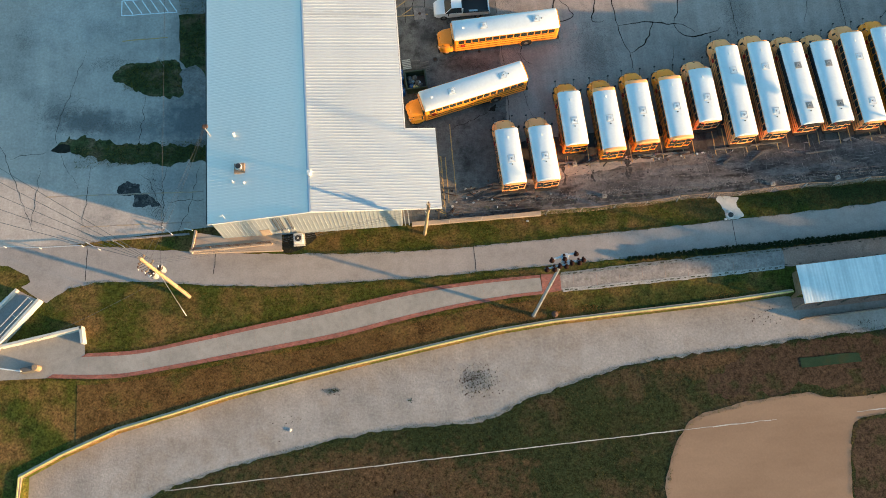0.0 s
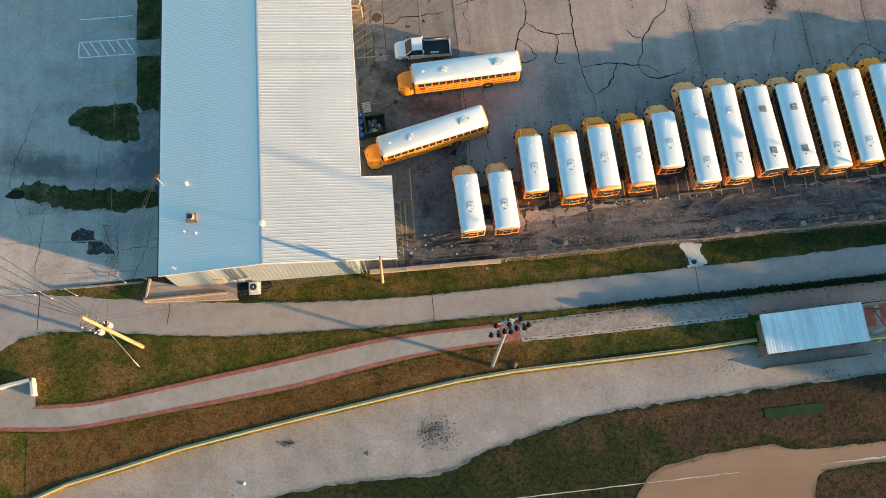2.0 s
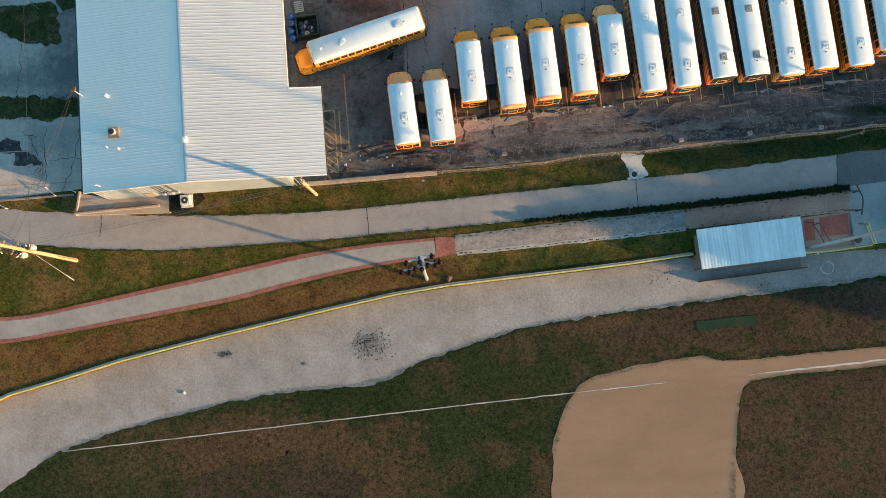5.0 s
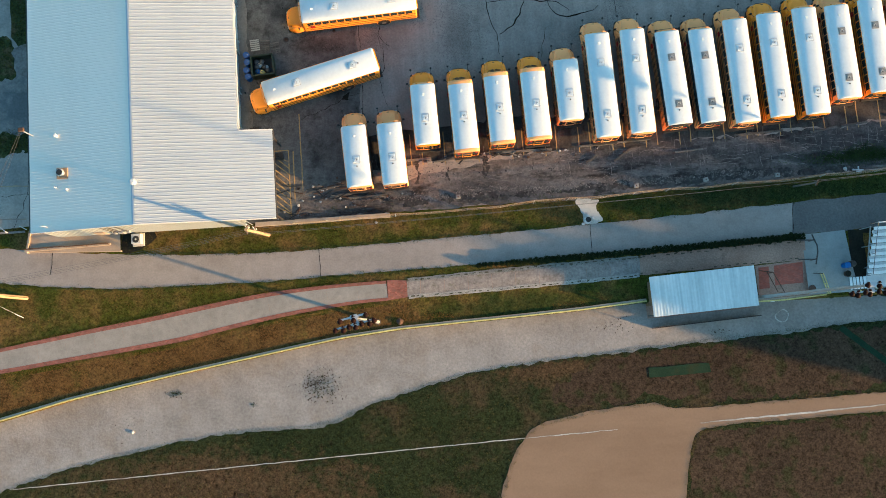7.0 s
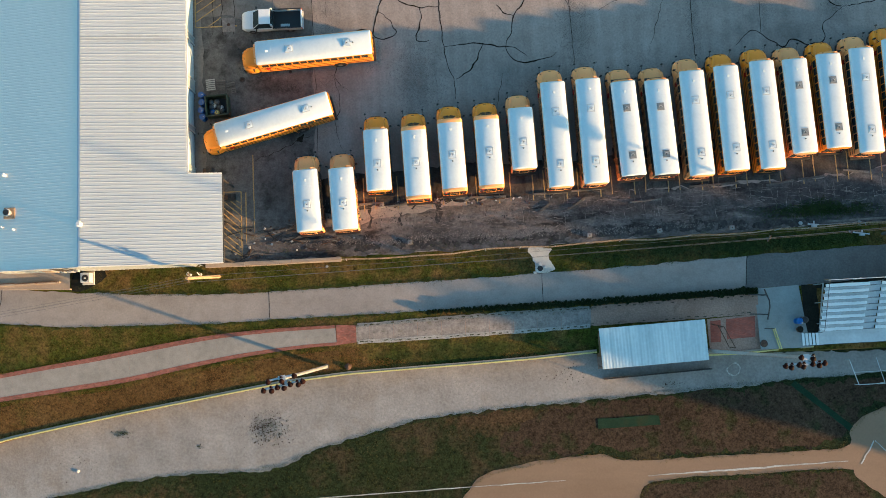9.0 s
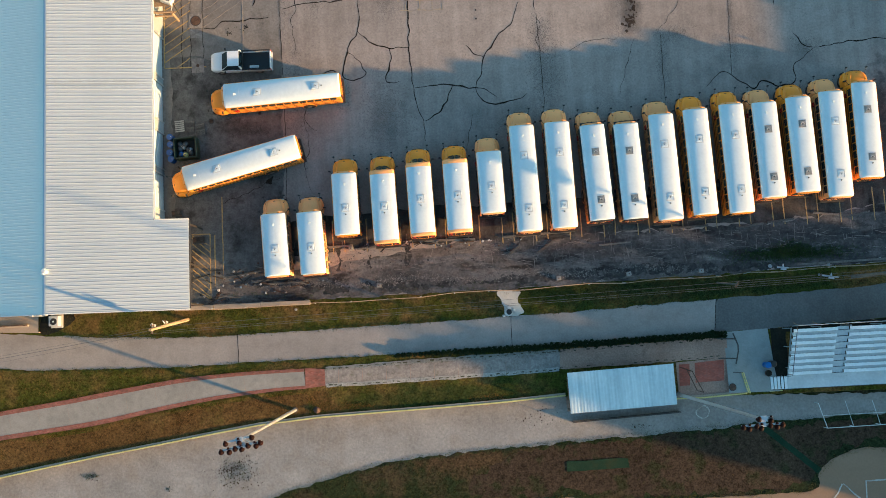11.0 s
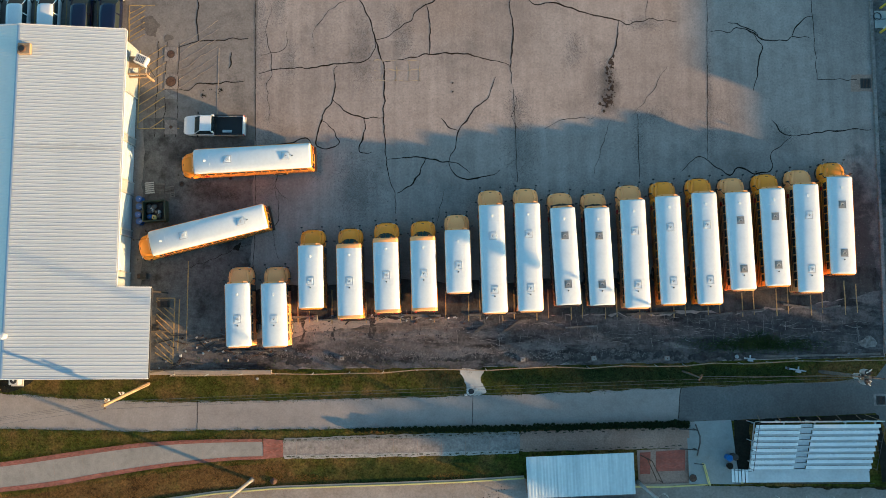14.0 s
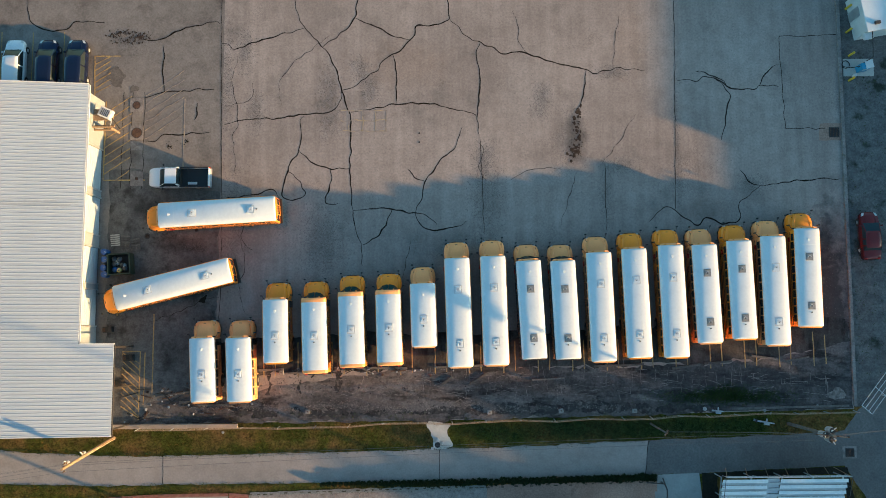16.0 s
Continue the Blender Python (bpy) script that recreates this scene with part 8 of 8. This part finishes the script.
for _ in range(7000):
    x, y = r.uniform(-34, 30), r.uniform(16.0, 25.3)
    yn = 15.0 + (x + 33) * 0.125 if x < 11.6 else 19.4
    if (yn + 0.5 < y < 19.7 or (23.4 < y and x > -13 and (x > -0.8 or y < 25.2))) and noise.noise((x * 0.2, y * 0.6, 8.0)) > 0.05:
        STRAW.append((x, y, height(x, y)))
blades("straw_grass", STRAW, M["straw"], "straw-brown dead grass on the bank", 0.03, 0.07, 5, 0.7, 24)


def edge_spots(pts, rag, per_m, z=None, seed=1):
    r = random.Random(seed)
    out = []
    for p, q in zip(pts, pts[1:]):
        a, b = Vector(p), Vector(q)
        for _ in range(int((b - a).length * per_m)):
            c = a.lerp(b, r.random())
            x, y = c.x + r.gauss(0, rag), c.y + r.gauss(0, rag)
            out.append((x, y, height(x, y) if z is None else z))
    return out


TRACK_EDGE = [(-28, 0.8), (-25, 2.0), (-20.2, 3.2), (-14.8, 4.2), (-9.3, 5.1), (-3.9, 5.6), (2.5, 5.6), (5.8, 6.0), (9.1, 7.4), (12.6, 8.3), (18.0, 9.6), (22, 10.2), (27.9, 10.6), (36.1, 11.05), (44.4, 11.5), (55.5, 12.2), (64.8, 12.5), (76, 13.3)]
blades("track_edge_weeds", edge_spots(TRACK_EDGE, 0.16, 40, FIELD_Z), M["leaf"], "dark weeds along the gravel's edge", 0.03, 0.1, 6, 0.16, 8)
DRIVE_EDGES = [(-12.8, 23.5), (-2.6, 22.9), (8.7, 22.9), (22, 23.3), (36, 23.7), (51.4, 24.4)]
blades("drive_edge_grass", edge_spots(DRIVE_EDGES, 0.1, 14), M["leaf"], "ragged grass along the driveway", 0.05, 0.13, 6, 0.12, 9)
blades("drive_edge_grass", edge_spots([(51.1, 21.0), (36, 20.4), (22.8, 20.25), (10, 20.1), (0.5, 19.9), (-14, 20.1), (-19.6, 20.6), (-27.4, 21.6), (-32.4, 22.0), (-35.2, 21.5)], 0.1, 12), M["leaf"], "ragged grass along the driveway", 0.05, 0.13, 6, 0.12, 10)
blades("walk_edge_grass", edge_spots([(13.5, 19.2), (20, 19.45), (28, 19.7), (36.1, 19.9)], 0.08, 14) + edge_spots([(13.5, 17.6), (20, 17.75), (28, 17.95), (36.1, 18.25)], 0.08, 14), M["leaf"], "grass growing over the crumbling walk", 0.05, 0.12, 6, 0.15, 12)
blades("fence_weeds", edge_spots([(3, 25.3), (20, 25.5), (32.8, 25.9), (49, 26.4), (60, 26.7), (71, 27.0)], 0.22, 10, 0.0), M["blade"], "dry weeds under the chain-link fence", 0.04, 0.13, 6, 0.15, 13)
for line, k in ((PATH_N, 18), (PATH_S, 19)):
    off = 0.1 if line is PATH_N else -0.1
    blades("path_edge_grass", edge_spots([(x, y + off) for x, y in line], 0.1, 26), M["blade"], "grass creeping over the footpath's border", 0.04, 0.11, 6, 0.12, k)
INFIELD_EDGE = [(21.3, -2.6), (22.2, 0.4), (23.6, 3.0), (25.8, 4.6), (30.7, 5.4), (36.3, 5.9), (39.5, 5.2), (49.7, 5.3), (59.8, 5.5), (60.8, 7.2), (62.5, 8.6), (65.5, 9.4), (69, 8.6)]
blades("infield_edge_grass", edge_spots(INFIELD_EDGE, 0.14, 14, FIELD_Z + 0.03) + edge_spots([(59.8, 3.5), (49.6, 3.4), (44.3, 3.3), (41, 2.9), (40.0, 1.4), (38.9, -3.6), (38, -9)], 0.12, 14, FIELD_Z + 0.03), M["blade"], "ragged turf edge of the infield", 0.03, 0.1, 6, 0.14, 20)
r = random.Random(21)
FIELD_SPOTS = []
for _ in range(26000):
    x, y = r.uniform(-34, 76), r.uniform(-8, 12)
    for (x0, y0), (x1, y1) in zip(TRACK_EDGE, TRACK_EDGE[1:]):
        if x0 <= x <= x1:
            if y < y0 + (y1 - y0) * (x - x0) / (x1 - x0) - 0.1 and not (21.2 < x < 40.5 and y < 5.9) and not (x > 39 and 3.2 < y < 5.5) and not (x > 59.5 and -1 < y < 9.3):
                FIELD_SPOTS.append((x, y, FIELD_Z))
            break
FIELD_SPOTS = [p for p in FIELD_SPOTS if not ((p[0] > 27.5 and p[1] > 5.5 or p[0] > 39 and p[1] < 3.2) and r.random() < 0.75)]
blades("field_clumps", [p for p in FIELD_SPOTS if noise.noise((p[0] * 0.5, p[1] * 0.5, 2.0)) > 0.05], M["leaf"], "darker clumps of field grass", 0.03, 0.09, 5, 0.2, 34)
# Leaf-dark blades put the shade by fence and bleachers into the colour.
blades("shaded_grass", [(x, y, height(x, y)) for x, y in [(r.uniform(27, 70), r.uniform(23.9, 26.3)) for _ in range(5200)] if y > 23.4 + (x - 22) * 0.037 and not (30.5 < x < 32.9)] + [(r.uniform(56.4, 58.0), r.uniform(15.6, 21.2), -0.1) for _ in range(900)], M["leaf"], "grass by fence and bleachers, coloured dark for its shade", 0.03, 0.09, 5, 0.2, 36)
blades("field_grass", FIELD_SPOTS, M["blade"], "thin worn grass of the ball field", 0.03, 0.07, 5, 0.16, 14)
r = random.Random(31)
blades("gravel_weeds", [(4.6 + r.gauss(0, 1.0), 9.6 + r.gauss(0, 0.75), FIELD_Z + 0.02) for _ in range(420)] + [(-9.9 + r.gauss(0, 0.45), 9.75 + r.gauss(0, 0.16), FIELD_Z + 0.02) for _ in range(150)]
       + [(-2.2 + r.gauss(0, 0.15), 8.2 + r.gauss(0, 0.1), FIELD_Z + 0.02) for _ in range(30)] + [(43.6 + r.gauss(0, 0.7), 12.2 + r.gauss(0, 0.25), FIELD_Z + 0.02) for _ in range(30)], M["leaf"], "small weeds growing through the gravel", 0.02, 0.06, 6, 0.1, 15)
blades("island_grass", [(r.uniform(-35, -20.5), r.uniform(34.3, 36.6), 0.05) for _ in range(900)] + [(r.uniform(-30.2, -24.2), r.uniform(42.8, 45.6), 0.05) for _ in range(500)] + [(r.uniform(-24.3, -20.1), r.uniform(46, 74), 0.05) for _ in range(2200)], M["blade"], "rough grass on the car park islands", 0.05, 0.14, 5, 0.15, 16)
blades("strip_weeds", [(58.6 + r.gauss(0, 2.8), 28.4 + r.gauss(0, 0.33), 0.031) for _ in range(2000)] + [(59.3 + r.gauss(0, 1.0), 28.9 + r.gauss(0, 0.4), 0.031) for _ in range(600)] + [(63.0 + r.gauss(0, 0.6), 28.6 + r.gauss(0, 0.3), 0.031) for _ in range(120)] + [(r.uniform(5, 70), 26.1 + r.random() * 0.8, 0.03) for _ in range(260)] + [(r.uniform(71.5, 76), r.uniform(30, 60), 0.02) for _ in range(500)], M["leaf"], "weeds on the broken asphalt strip", 0.04, 0.12, 6, 0.15, 17)


def build_hedge():
    rr = random.Random(17)
    proto = None
    L = 31.2
    n = 58
    for i in range(n):
        t = i / (n - 1) * L
        x = 20.6 + t
        y = (20.15 + (20.4 - 20.15) * (x - 20.6) / 13.1 if x < 33.7 else 20.4 + 0.5 * (x - 33.7) / 18) + 0.02
        size = 0.24 + 0.12 * min(1, t / 8)
        if proto is None:
            proto = thing("hedge_shrub", (x, y, 0), 0, "small dark clipped shrub in the hedge row", "shrub", "hedge row")
            part("stem", cyl((0, 0, 0), (0, 0, 0.3), 0.03, None, 6), M["timber_grey"], proto)
            q = np.random.RandomState(2)
            vs, fs = [], []
            for k in range(170):
                d = q.normal(size=3)
                d /= np.linalg.norm(d)
                c = d * q.uniform(0.6, 1.0) * np.array([1.0, 0.95, 0.85]) + np.array([0, 0, 0.8])
                u = q.normal(size=(2, 3)) * 0.16
                vs += [c - u[0], c + u[1], c + u[0], c - u[1]]
                fs.append((4 * k, 4 * k + 1, 4 * k + 2, 4 * k + 3))
            me = bpy.data.meshes.new("foliage")
            me.from_pydata([tuple(v) for v in vs], [], fs)
            me.materials.append(M["hedge"])
            o = new("foliage", me)
            o.parent = proto
            proto.scale = (0.28, 0.28, 0.32)
        else:
            c = copy_thing(proto, pose(x, y + rr.uniform(-0.05, 0.05), 0, 0, 0, rr.uniform(0, 360)))
            k = size * rr.uniform(0.85, 1.15)
            c.scale = (k, k, k * 1.15)


build_hedge()


# ---- unseen trees, added to shade the field and the yard's far corner ----
def build_tree(seed):
    t = thing("tree", label="unseen leafy tree, added for its shade on the field", category="tree", group="trees round the field")
    q = np.random.RandomState(seed)
    part("trunk", cyl((0, 0, -0.2), (0.1, 0, 5.2), 0.28, 0.14, 10), M["timber_grey"], t)
    tips = []
    for k in range(8):
        a = k * 2.4 + q.uniform(-0.3, 0.3)
        z0 = 0.8 + 0.55 * k
        e = Vector((math.cos(a) * q.uniform(1.6, 2.8), math.sin(a) * q.uniform(1.6, 2.8), z0 + q.uniform(0.9, 3.4)))
        part("limb", cyl((0.05, 0, z0), e, 0.10, 0.03, 7), M["timber_grey"], t)
        tips.append(e)
    vs, fs = [], []
    for k in range(9000):
        c0 = tips[q.randint(len(tips))]
        d = q.normal(size=3)
        d /= np.linalg.norm(d)
        c = np.array(c0) * np.array([1, 1, 1.02]) + d * q.uniform(0.3, 1.6) + np.array([0, 0, 0.5])
        c[2] = min(c[2], 9.0 - q.uniform(0, 0.8))
        u = q.normal(size=(2, 3)) * 0.26
        vs += [c - u[0], c + u[1], c + u[0], c - u[1]]
        fs.append((4 * k, 4 * k + 1, 4 * k + 2, 4 * k + 3))
    me = bpy.data.meshes.new("crown")
    me.from_pydata([tuple(v) for v in vs], [], fs)
    me.materials.append(M["leaf"])
    o = new("crown", me)
    o.parent = t
    return t


TREE_KINDS = [build_tree(k) for k in (1, 2, 3)]
DOWN, SIDE = Vector((-0.937, 0.348)), Vector((0.348, 0.937))
rr = random.Random(9)
first = [True, True, True]
# along-light distance at which each stretch of the row's shade ends, by distance across the light
ROW = [(27.7, -13, 0.34), (30.6, -13, 0.38), (32.4, -15, 0.42), (34.8, -19, 0.45), (37.4, -21, 0.5), (40.2, -22, 0.5), (43.0, -22, 0.5), (45.8, -24, 0.5), (48.2, -29, 0.5), (50.4, -38, 0.5)]
ROW += [(53 + 3.1 * i, -43 - rr.uniform(0, 3), 0.6) for i in range(4)]
ROW += [(v + 1.3, reach - 3.0, wide) for v, reach, wide in ROW]
for v, reach, wide in ROW:
    u = -96 - rr.uniform(0, 6)
    top = (reach - u) * math.tan(SUN_EL)
    p = DOWN * u + SIDE * v
    k = rr.randrange(3)
    m = Matrix.LocRotScale((p.x, p.y, 0), Euler((0, 0, rr.uniform(0, 6.28))), (top / 9.0 * wide, top / 9.0 * wide, top / 9.0))
    if first[k]:
        first[k] = False
        TREE_KINDS[k].matrix_basis = m
    else:
        c = copy_thing(TREE_KINDS[k], m)
        c.matrix_basis = m


# ---- unseen flat-roofed school wing, added east of the view to shade the yard's far corner ----
def build_school():
    b = thing("school_building", label="unseen flat-roofed brick wing, added beyond the yard for its shade", category="building")
    # The lower block is carried south to stop light leaking past it.
    for x0, x1, y0, y1, h in ((93.0, 112.0, 40.9, 110.0, 6.1), (93.4, 112.0, 23.0, 40.9, 5.35)):
        cx, cy = (x0 + x1) / 2, (y0 + y1) / 2
        part("wall", box((cx, cy, h / 2), (x1 - x0, y1 - y0 - 0.01, h)), M["brick_plaza"], b)
        part("parapet", box((cx, cy, h + 0.06), (x1 - x0 + 0.2, y1 - y0 - 0.01, 0.12), 0.02), M["pale_concrete"], b, "pale parapet coping")
        n = max(1, int((y1 - y0) / 5))
        for i in range(n):
            y = y0 + (i + 0.5) * (y1 - y0) / n
            w = part("window", box((x0 - 0.01, y, 2.0), (0.06, 2.6, 1.6), 0.01), M["glass"], b, "dark classroom window")
            part("sill", box((x0 - 0.06, y, 1.14), (0.14, 2.8, 0.1), 0.01), M["pale_concrete"], w)


build_school()


# ---- crazed concrete: networks of fine cracks and small pits along the slab joints ----
def crazing():
    q = np.random.RandomState(6)
    zones = [(20.6, 57.6, 0.7, 2.2), (20.3, 43.2, 1.3, 2.0), (36.2, 47.2, 0.9, 2.2), (44.6, 53.6, 0.7, 1.7), (41.6, 57.4, 0.6, 1.0), (13.4, 56.2, 0.5, 1.2), (36.0, 51.6, 0.7, 1.0), (48.6, 60.2, 1.0, 0.4), (62.2, 49.0, 0.8, 0.5),
             (11.2, 45.0, 0.9, 3.4), (10.4, 59.0, 0.4, 3.6), (47.9, 47.5, 0.4, 2.0), (54.9, 53.0, 0.2, 4.0), (24.6, 58.6, 0.6, 1.2), (8.6, 42.0, 1.0, 1.6), (16.0, 46.0, 0.6, 1.0), (49.4, 50.8, 1.0, 0.5), (23.6, 60.6, 0.5, 0.8),
             (-33.2, 39.4, 1.2, 0.8), (-30.4, 38.6, 2.4, 0.45), (-36.6, 40.6, 1.6, 1.2), (-27.1, 31.4, 0.5, 1.4), (-26.3, 28.9, 0.4, 0.8), (-31.6, 46.2, 1.2, 0.5), (1.0, 63.4, 1.1, 0.7), (12.2, 62.6, 0.5, 1.4)]
    vs, fs = [], []
    for x, y, sx, sy in zones:
        d = 0.15
        nx, ny = int(2.2 * sx / d) + 1, int(2.2 * sy / d) + 1
        grid = {(i, j): (x + d * (i + 0.5 * (j % 2)) + q.uniform(-0.055, 0.055), y + d * 0.9 * j + q.uniform(-0.055, 0.055)) for i in range(-nx, nx + 1) for j in range(-ny, ny + 1)}
        for (i, j), (px, py) in grid.items():
            chance = math.exp(-0.5 * ((px - x) / sx) ** 2 - 0.5 * ((py - y) / sy) ** 2)
            for di, dj in ((1, 0), (0, 1), (-1 if j % 2 == 0 else 1, 1)):
                o = grid.get((i + di, j + dj))
                if not o or q.rand() > 0.8 * chance:
                    continue
                ex, ey = o[0] - px, o[1] - py
                ln = math.hypot(ex, ey)
                w = q.uniform(0.006, 0.014)
                ox, oy = -ey / ln * w, ex / ln * w
                k = len(vs)
                vs += [(px + ox, py + oy, 0.0272), (px - ox, py - oy, 0.0272), (o[0] - ox * 0.6, o[1] - oy * 0.6, 0.0272), (o[0] + ox * 0.6, o[1] + oy * 0.6, 0.0272)]
                fs.append((k, k + 1, k + 2, k + 3))
    me = bpy.data.meshes.new("crazed_cracks")
    me.from_pydata(vs, [], fs)
    me.materials.append(M["craze"])
    tagged(new("crazed_cracks", me), label="networks of fine dark cracks in the worn concrete", kind="stuff")


crazing()


def crumble(name, spots, z, material, label, rmin, rmax, seed):
    """Clusters of small ragged holes: (x, y, spread x, spread y, count)."""
    q = np.random.RandomState(seed)
    vs, fs = [], []
    for x, y, sx, sy, n in spots:
        for _ in range(n):
            cx, cy, r = x + q.normal() * sx, y + q.normal() * sy, rmin + (rmax - rmin) * q.rand() ** 2.2
            k, m = len(vs), 9
            ax, ay, tw = q.uniform(0.6, 1.3), q.uniform(0.6, 1.3), q.uniform(0, 6.28)
            vs += [(cx + r * ax * q.uniform(0.55, 1.25) * math.cos(tw + 6.283 * i / m), cy + r * ay * q.uniform(0.55, 1.25) * math.sin(tw + 6.283 * i / m), z + 0.0001 * (k % 90)) for i in range(m)]
            fs.append(tuple(range(k, k + m)))
    me = bpy.data.meshes.new(name)
    me.from_pydata(vs, [], fs)
    me.materials.append(material)
    return tagged(new(name, me), label=label, kind="stuff")


crumble("pothole_rubble", [(45.0, 52.6, 0.3, 0.55, 60), (45.2, 54.6, 0.18, 0.6, 40), (45.3, 56.2, 0.12, 0.5, 8), (44.6, 52.1, 0.25, 0.25, 10)],
        0.0325, M["pit"], "crumbled dark brown holes in the concrete", 0.04, 0.24, 41)
crumble("oil_specks", [(6.6, 53.4, 0.12, 0.1, 30), (4.9, 52.8, 0.16, 0.1, 40), (5.6, 53.1, 0.5, 0.2, 14)], 0.0324, M["soil"], "small dark oil specks on the slab", 0.015, 0.09, 47)
crumble("pothole_rubble", [(-0.8, 64.1, 0.4, 0.22, 90), (1.6, 64.0, 0.5, 0.2, 110), (0.4, 64.4, 0.7, 0.15, 60), (0.5, 63.5, 0.8, 0.15, 50)], 0.0326, M["pit"], "smeared dark patch of crumbled concrete", 0.02, 0.12, 46)
BAND = [(9 + 1.2 * i, 27.35 + 0.25 * math.sin(i * 0.7) + 0.006 * i, 0.7, 0.24, 150 if i < 26 else 80) for i in range(34)]
crumble("strip_stones", BAND, 0.031, M["strip_gravel"], "band of crumbled pale gravel along the strip", 0.015, 0.055, 44)
crumble("strip_rubble", [(x, y + 0.1, 0.8, 0.35, 30) for x, y, _, _, _ in BAND[::2]] + [(16, 29.6, 2.5, 0.5, 90), (26, 29.4, 3.0, 0.6, 90), (36, 29.4, 4, 0.7, 90), (50, 29.4, 6, 0.8, 120)], 0.0312, M["asphalt_black"], "dark crumbs of asphalt on the strip", 0.02, 0.09, 45)
crumble("gravel_specks", [(4.6, 9.6, 1.1, 0.8, 420), (3.6, 9.9, 0.5, 0.4, 160), (-9.9, 9.75, 0.5, 0.15, 50), (-2.2, 8.2, 0.2, 0.12, 10), (-13.6, 6.9, 1.0, 0.7, 30), (43.6, 12.2, 0.6, 0.22, 40), (33.5, 13.6, 1.2, 0.5, 70)],
        FIELD_Z + 0.024, M["field_brown"], "dark specks and weeds in the gravel", 0.015, 0.075, 42)
crumble("gravel_pale", [(4.8, 9.4, 0.7, 0.5, 50), (-13.6, 6.6, 1.2, 0.8, 90), (22, 13.0, 4.0, 0.7, 200), (33, 13.4, 1.6, 0.6, 90), (12, 11.6, 3.0, 1.0, 120)], FIELD_Z + 0.034, M["block"], "pale pebbles in the gravel", 0.015, 0.06, 43)


# ---- loose edging stones of the crumbling walk ----
def edging():
    w = thing("walk_edging", label="pale paver course with dark gaps along the walk", category="edging", kind="structure")
    q = random.Random(3)
    lines = [[(13.6, 19.22), (20, 19.46), (28, 19.74), (36.0, 19.94)], [(13.6, 17.6), (20, 17.74), (28, 17.94), (36.0, 18.22)], [(36.2, 19.95), (44, 20.2), (52.1, 20.45)], [(36.2, 18.4), (44, 18.6), (52.1, 18.85)]]
    for k, line in enumerate(lines):
        ribbon("paver_course", line, 0.36, 0.05, M["block" if k < 2 else "walk_brown"], "worn paver course", parent=w, rag=0.25, step=0.3)
        for p in outline(line, 0.64, 0, 0, False)[:-1]:
            if q.random() < 0.12 + 0.3 * (k > 1):
                continue
            x, y = p.x + q.uniform(-0.06, 0.06), p.y + q.uniform(-0.05, 0.05)
            m = pose(x, y, height(x, y) + 0.055, 0, 0, 2 + q.uniform(-5, 5))
            part("gap", box((0, 0, 0), (q.uniform(0.16, 0.4), q.uniform(0.06, 0.13), 0.012), 0, m), M["joint_dirt"], w)
    # joints across the walks
    for x in [14.8 + 2.3 * i for i in range(9)]:
        ribbon("slab_joint", [(x, 17.85), (x + 0.02, 19.25)], 0.03, 0.058, M["walk_brown"], "", kind="structure", rag=0.08)
    for i in range(len(PATH_N) - 1):
        for t in (0.0, 0.5):
            a = Vector(PATH_N[i]).lerp(Vector(PATH_N[i + 1]), t)
            b = a + Vector((0.35, -2.35))
            ribbon("slab_joint", [a.lerp(b, 0.19), a.lerp(b, 0.81)], 0.012, 0.046, M["walk_brown"], "", kind="structure")


edging()


# ---- pale scratches and hairline cracks on the broken strip ----
def scratches():
    q = np.random.RandomState(12)
    vs, fs = [], []
    for _ in range(360):
        x, y = q.uniform(9, 69), q.uniform(28.1, 31.0)
        along = q.rand() < 0.72
        n, d = q.randint(3, 8), q.uniform(0.12, 0.3)
        w = q.uniform(0.008, 0.022)
        px, py = x, y
        a = q.normal() * 0.12 + (0 if along else 1.57)
        for _ in range(n):
            b = a + q.normal() * 0.16
            nx, ny = px + d * math.cos(b), py + d * math.sin(b)
            k = len(vs)
            ox, oy = -math.sin(b) * w, math.cos(b) * w
            vs += [(px + ox, py + oy, 0.0305), (px - ox, py - oy, 0.0305), (nx - ox, ny - oy, 0.0305), (nx + ox, ny + oy, 0.0305)]
            fs.append((k, k + 1, k + 2, k + 3))
            px, py = nx, ny
    me = bpy.data.meshes.new("pale_cracks")
    me.from_pydata(vs, [], fs)
    me.materials.append(M["strip_gravel"])
    tagged(new("pale_cracks", me), label="thin pale cracks across the broken strip", kind="stuff")


scratches()
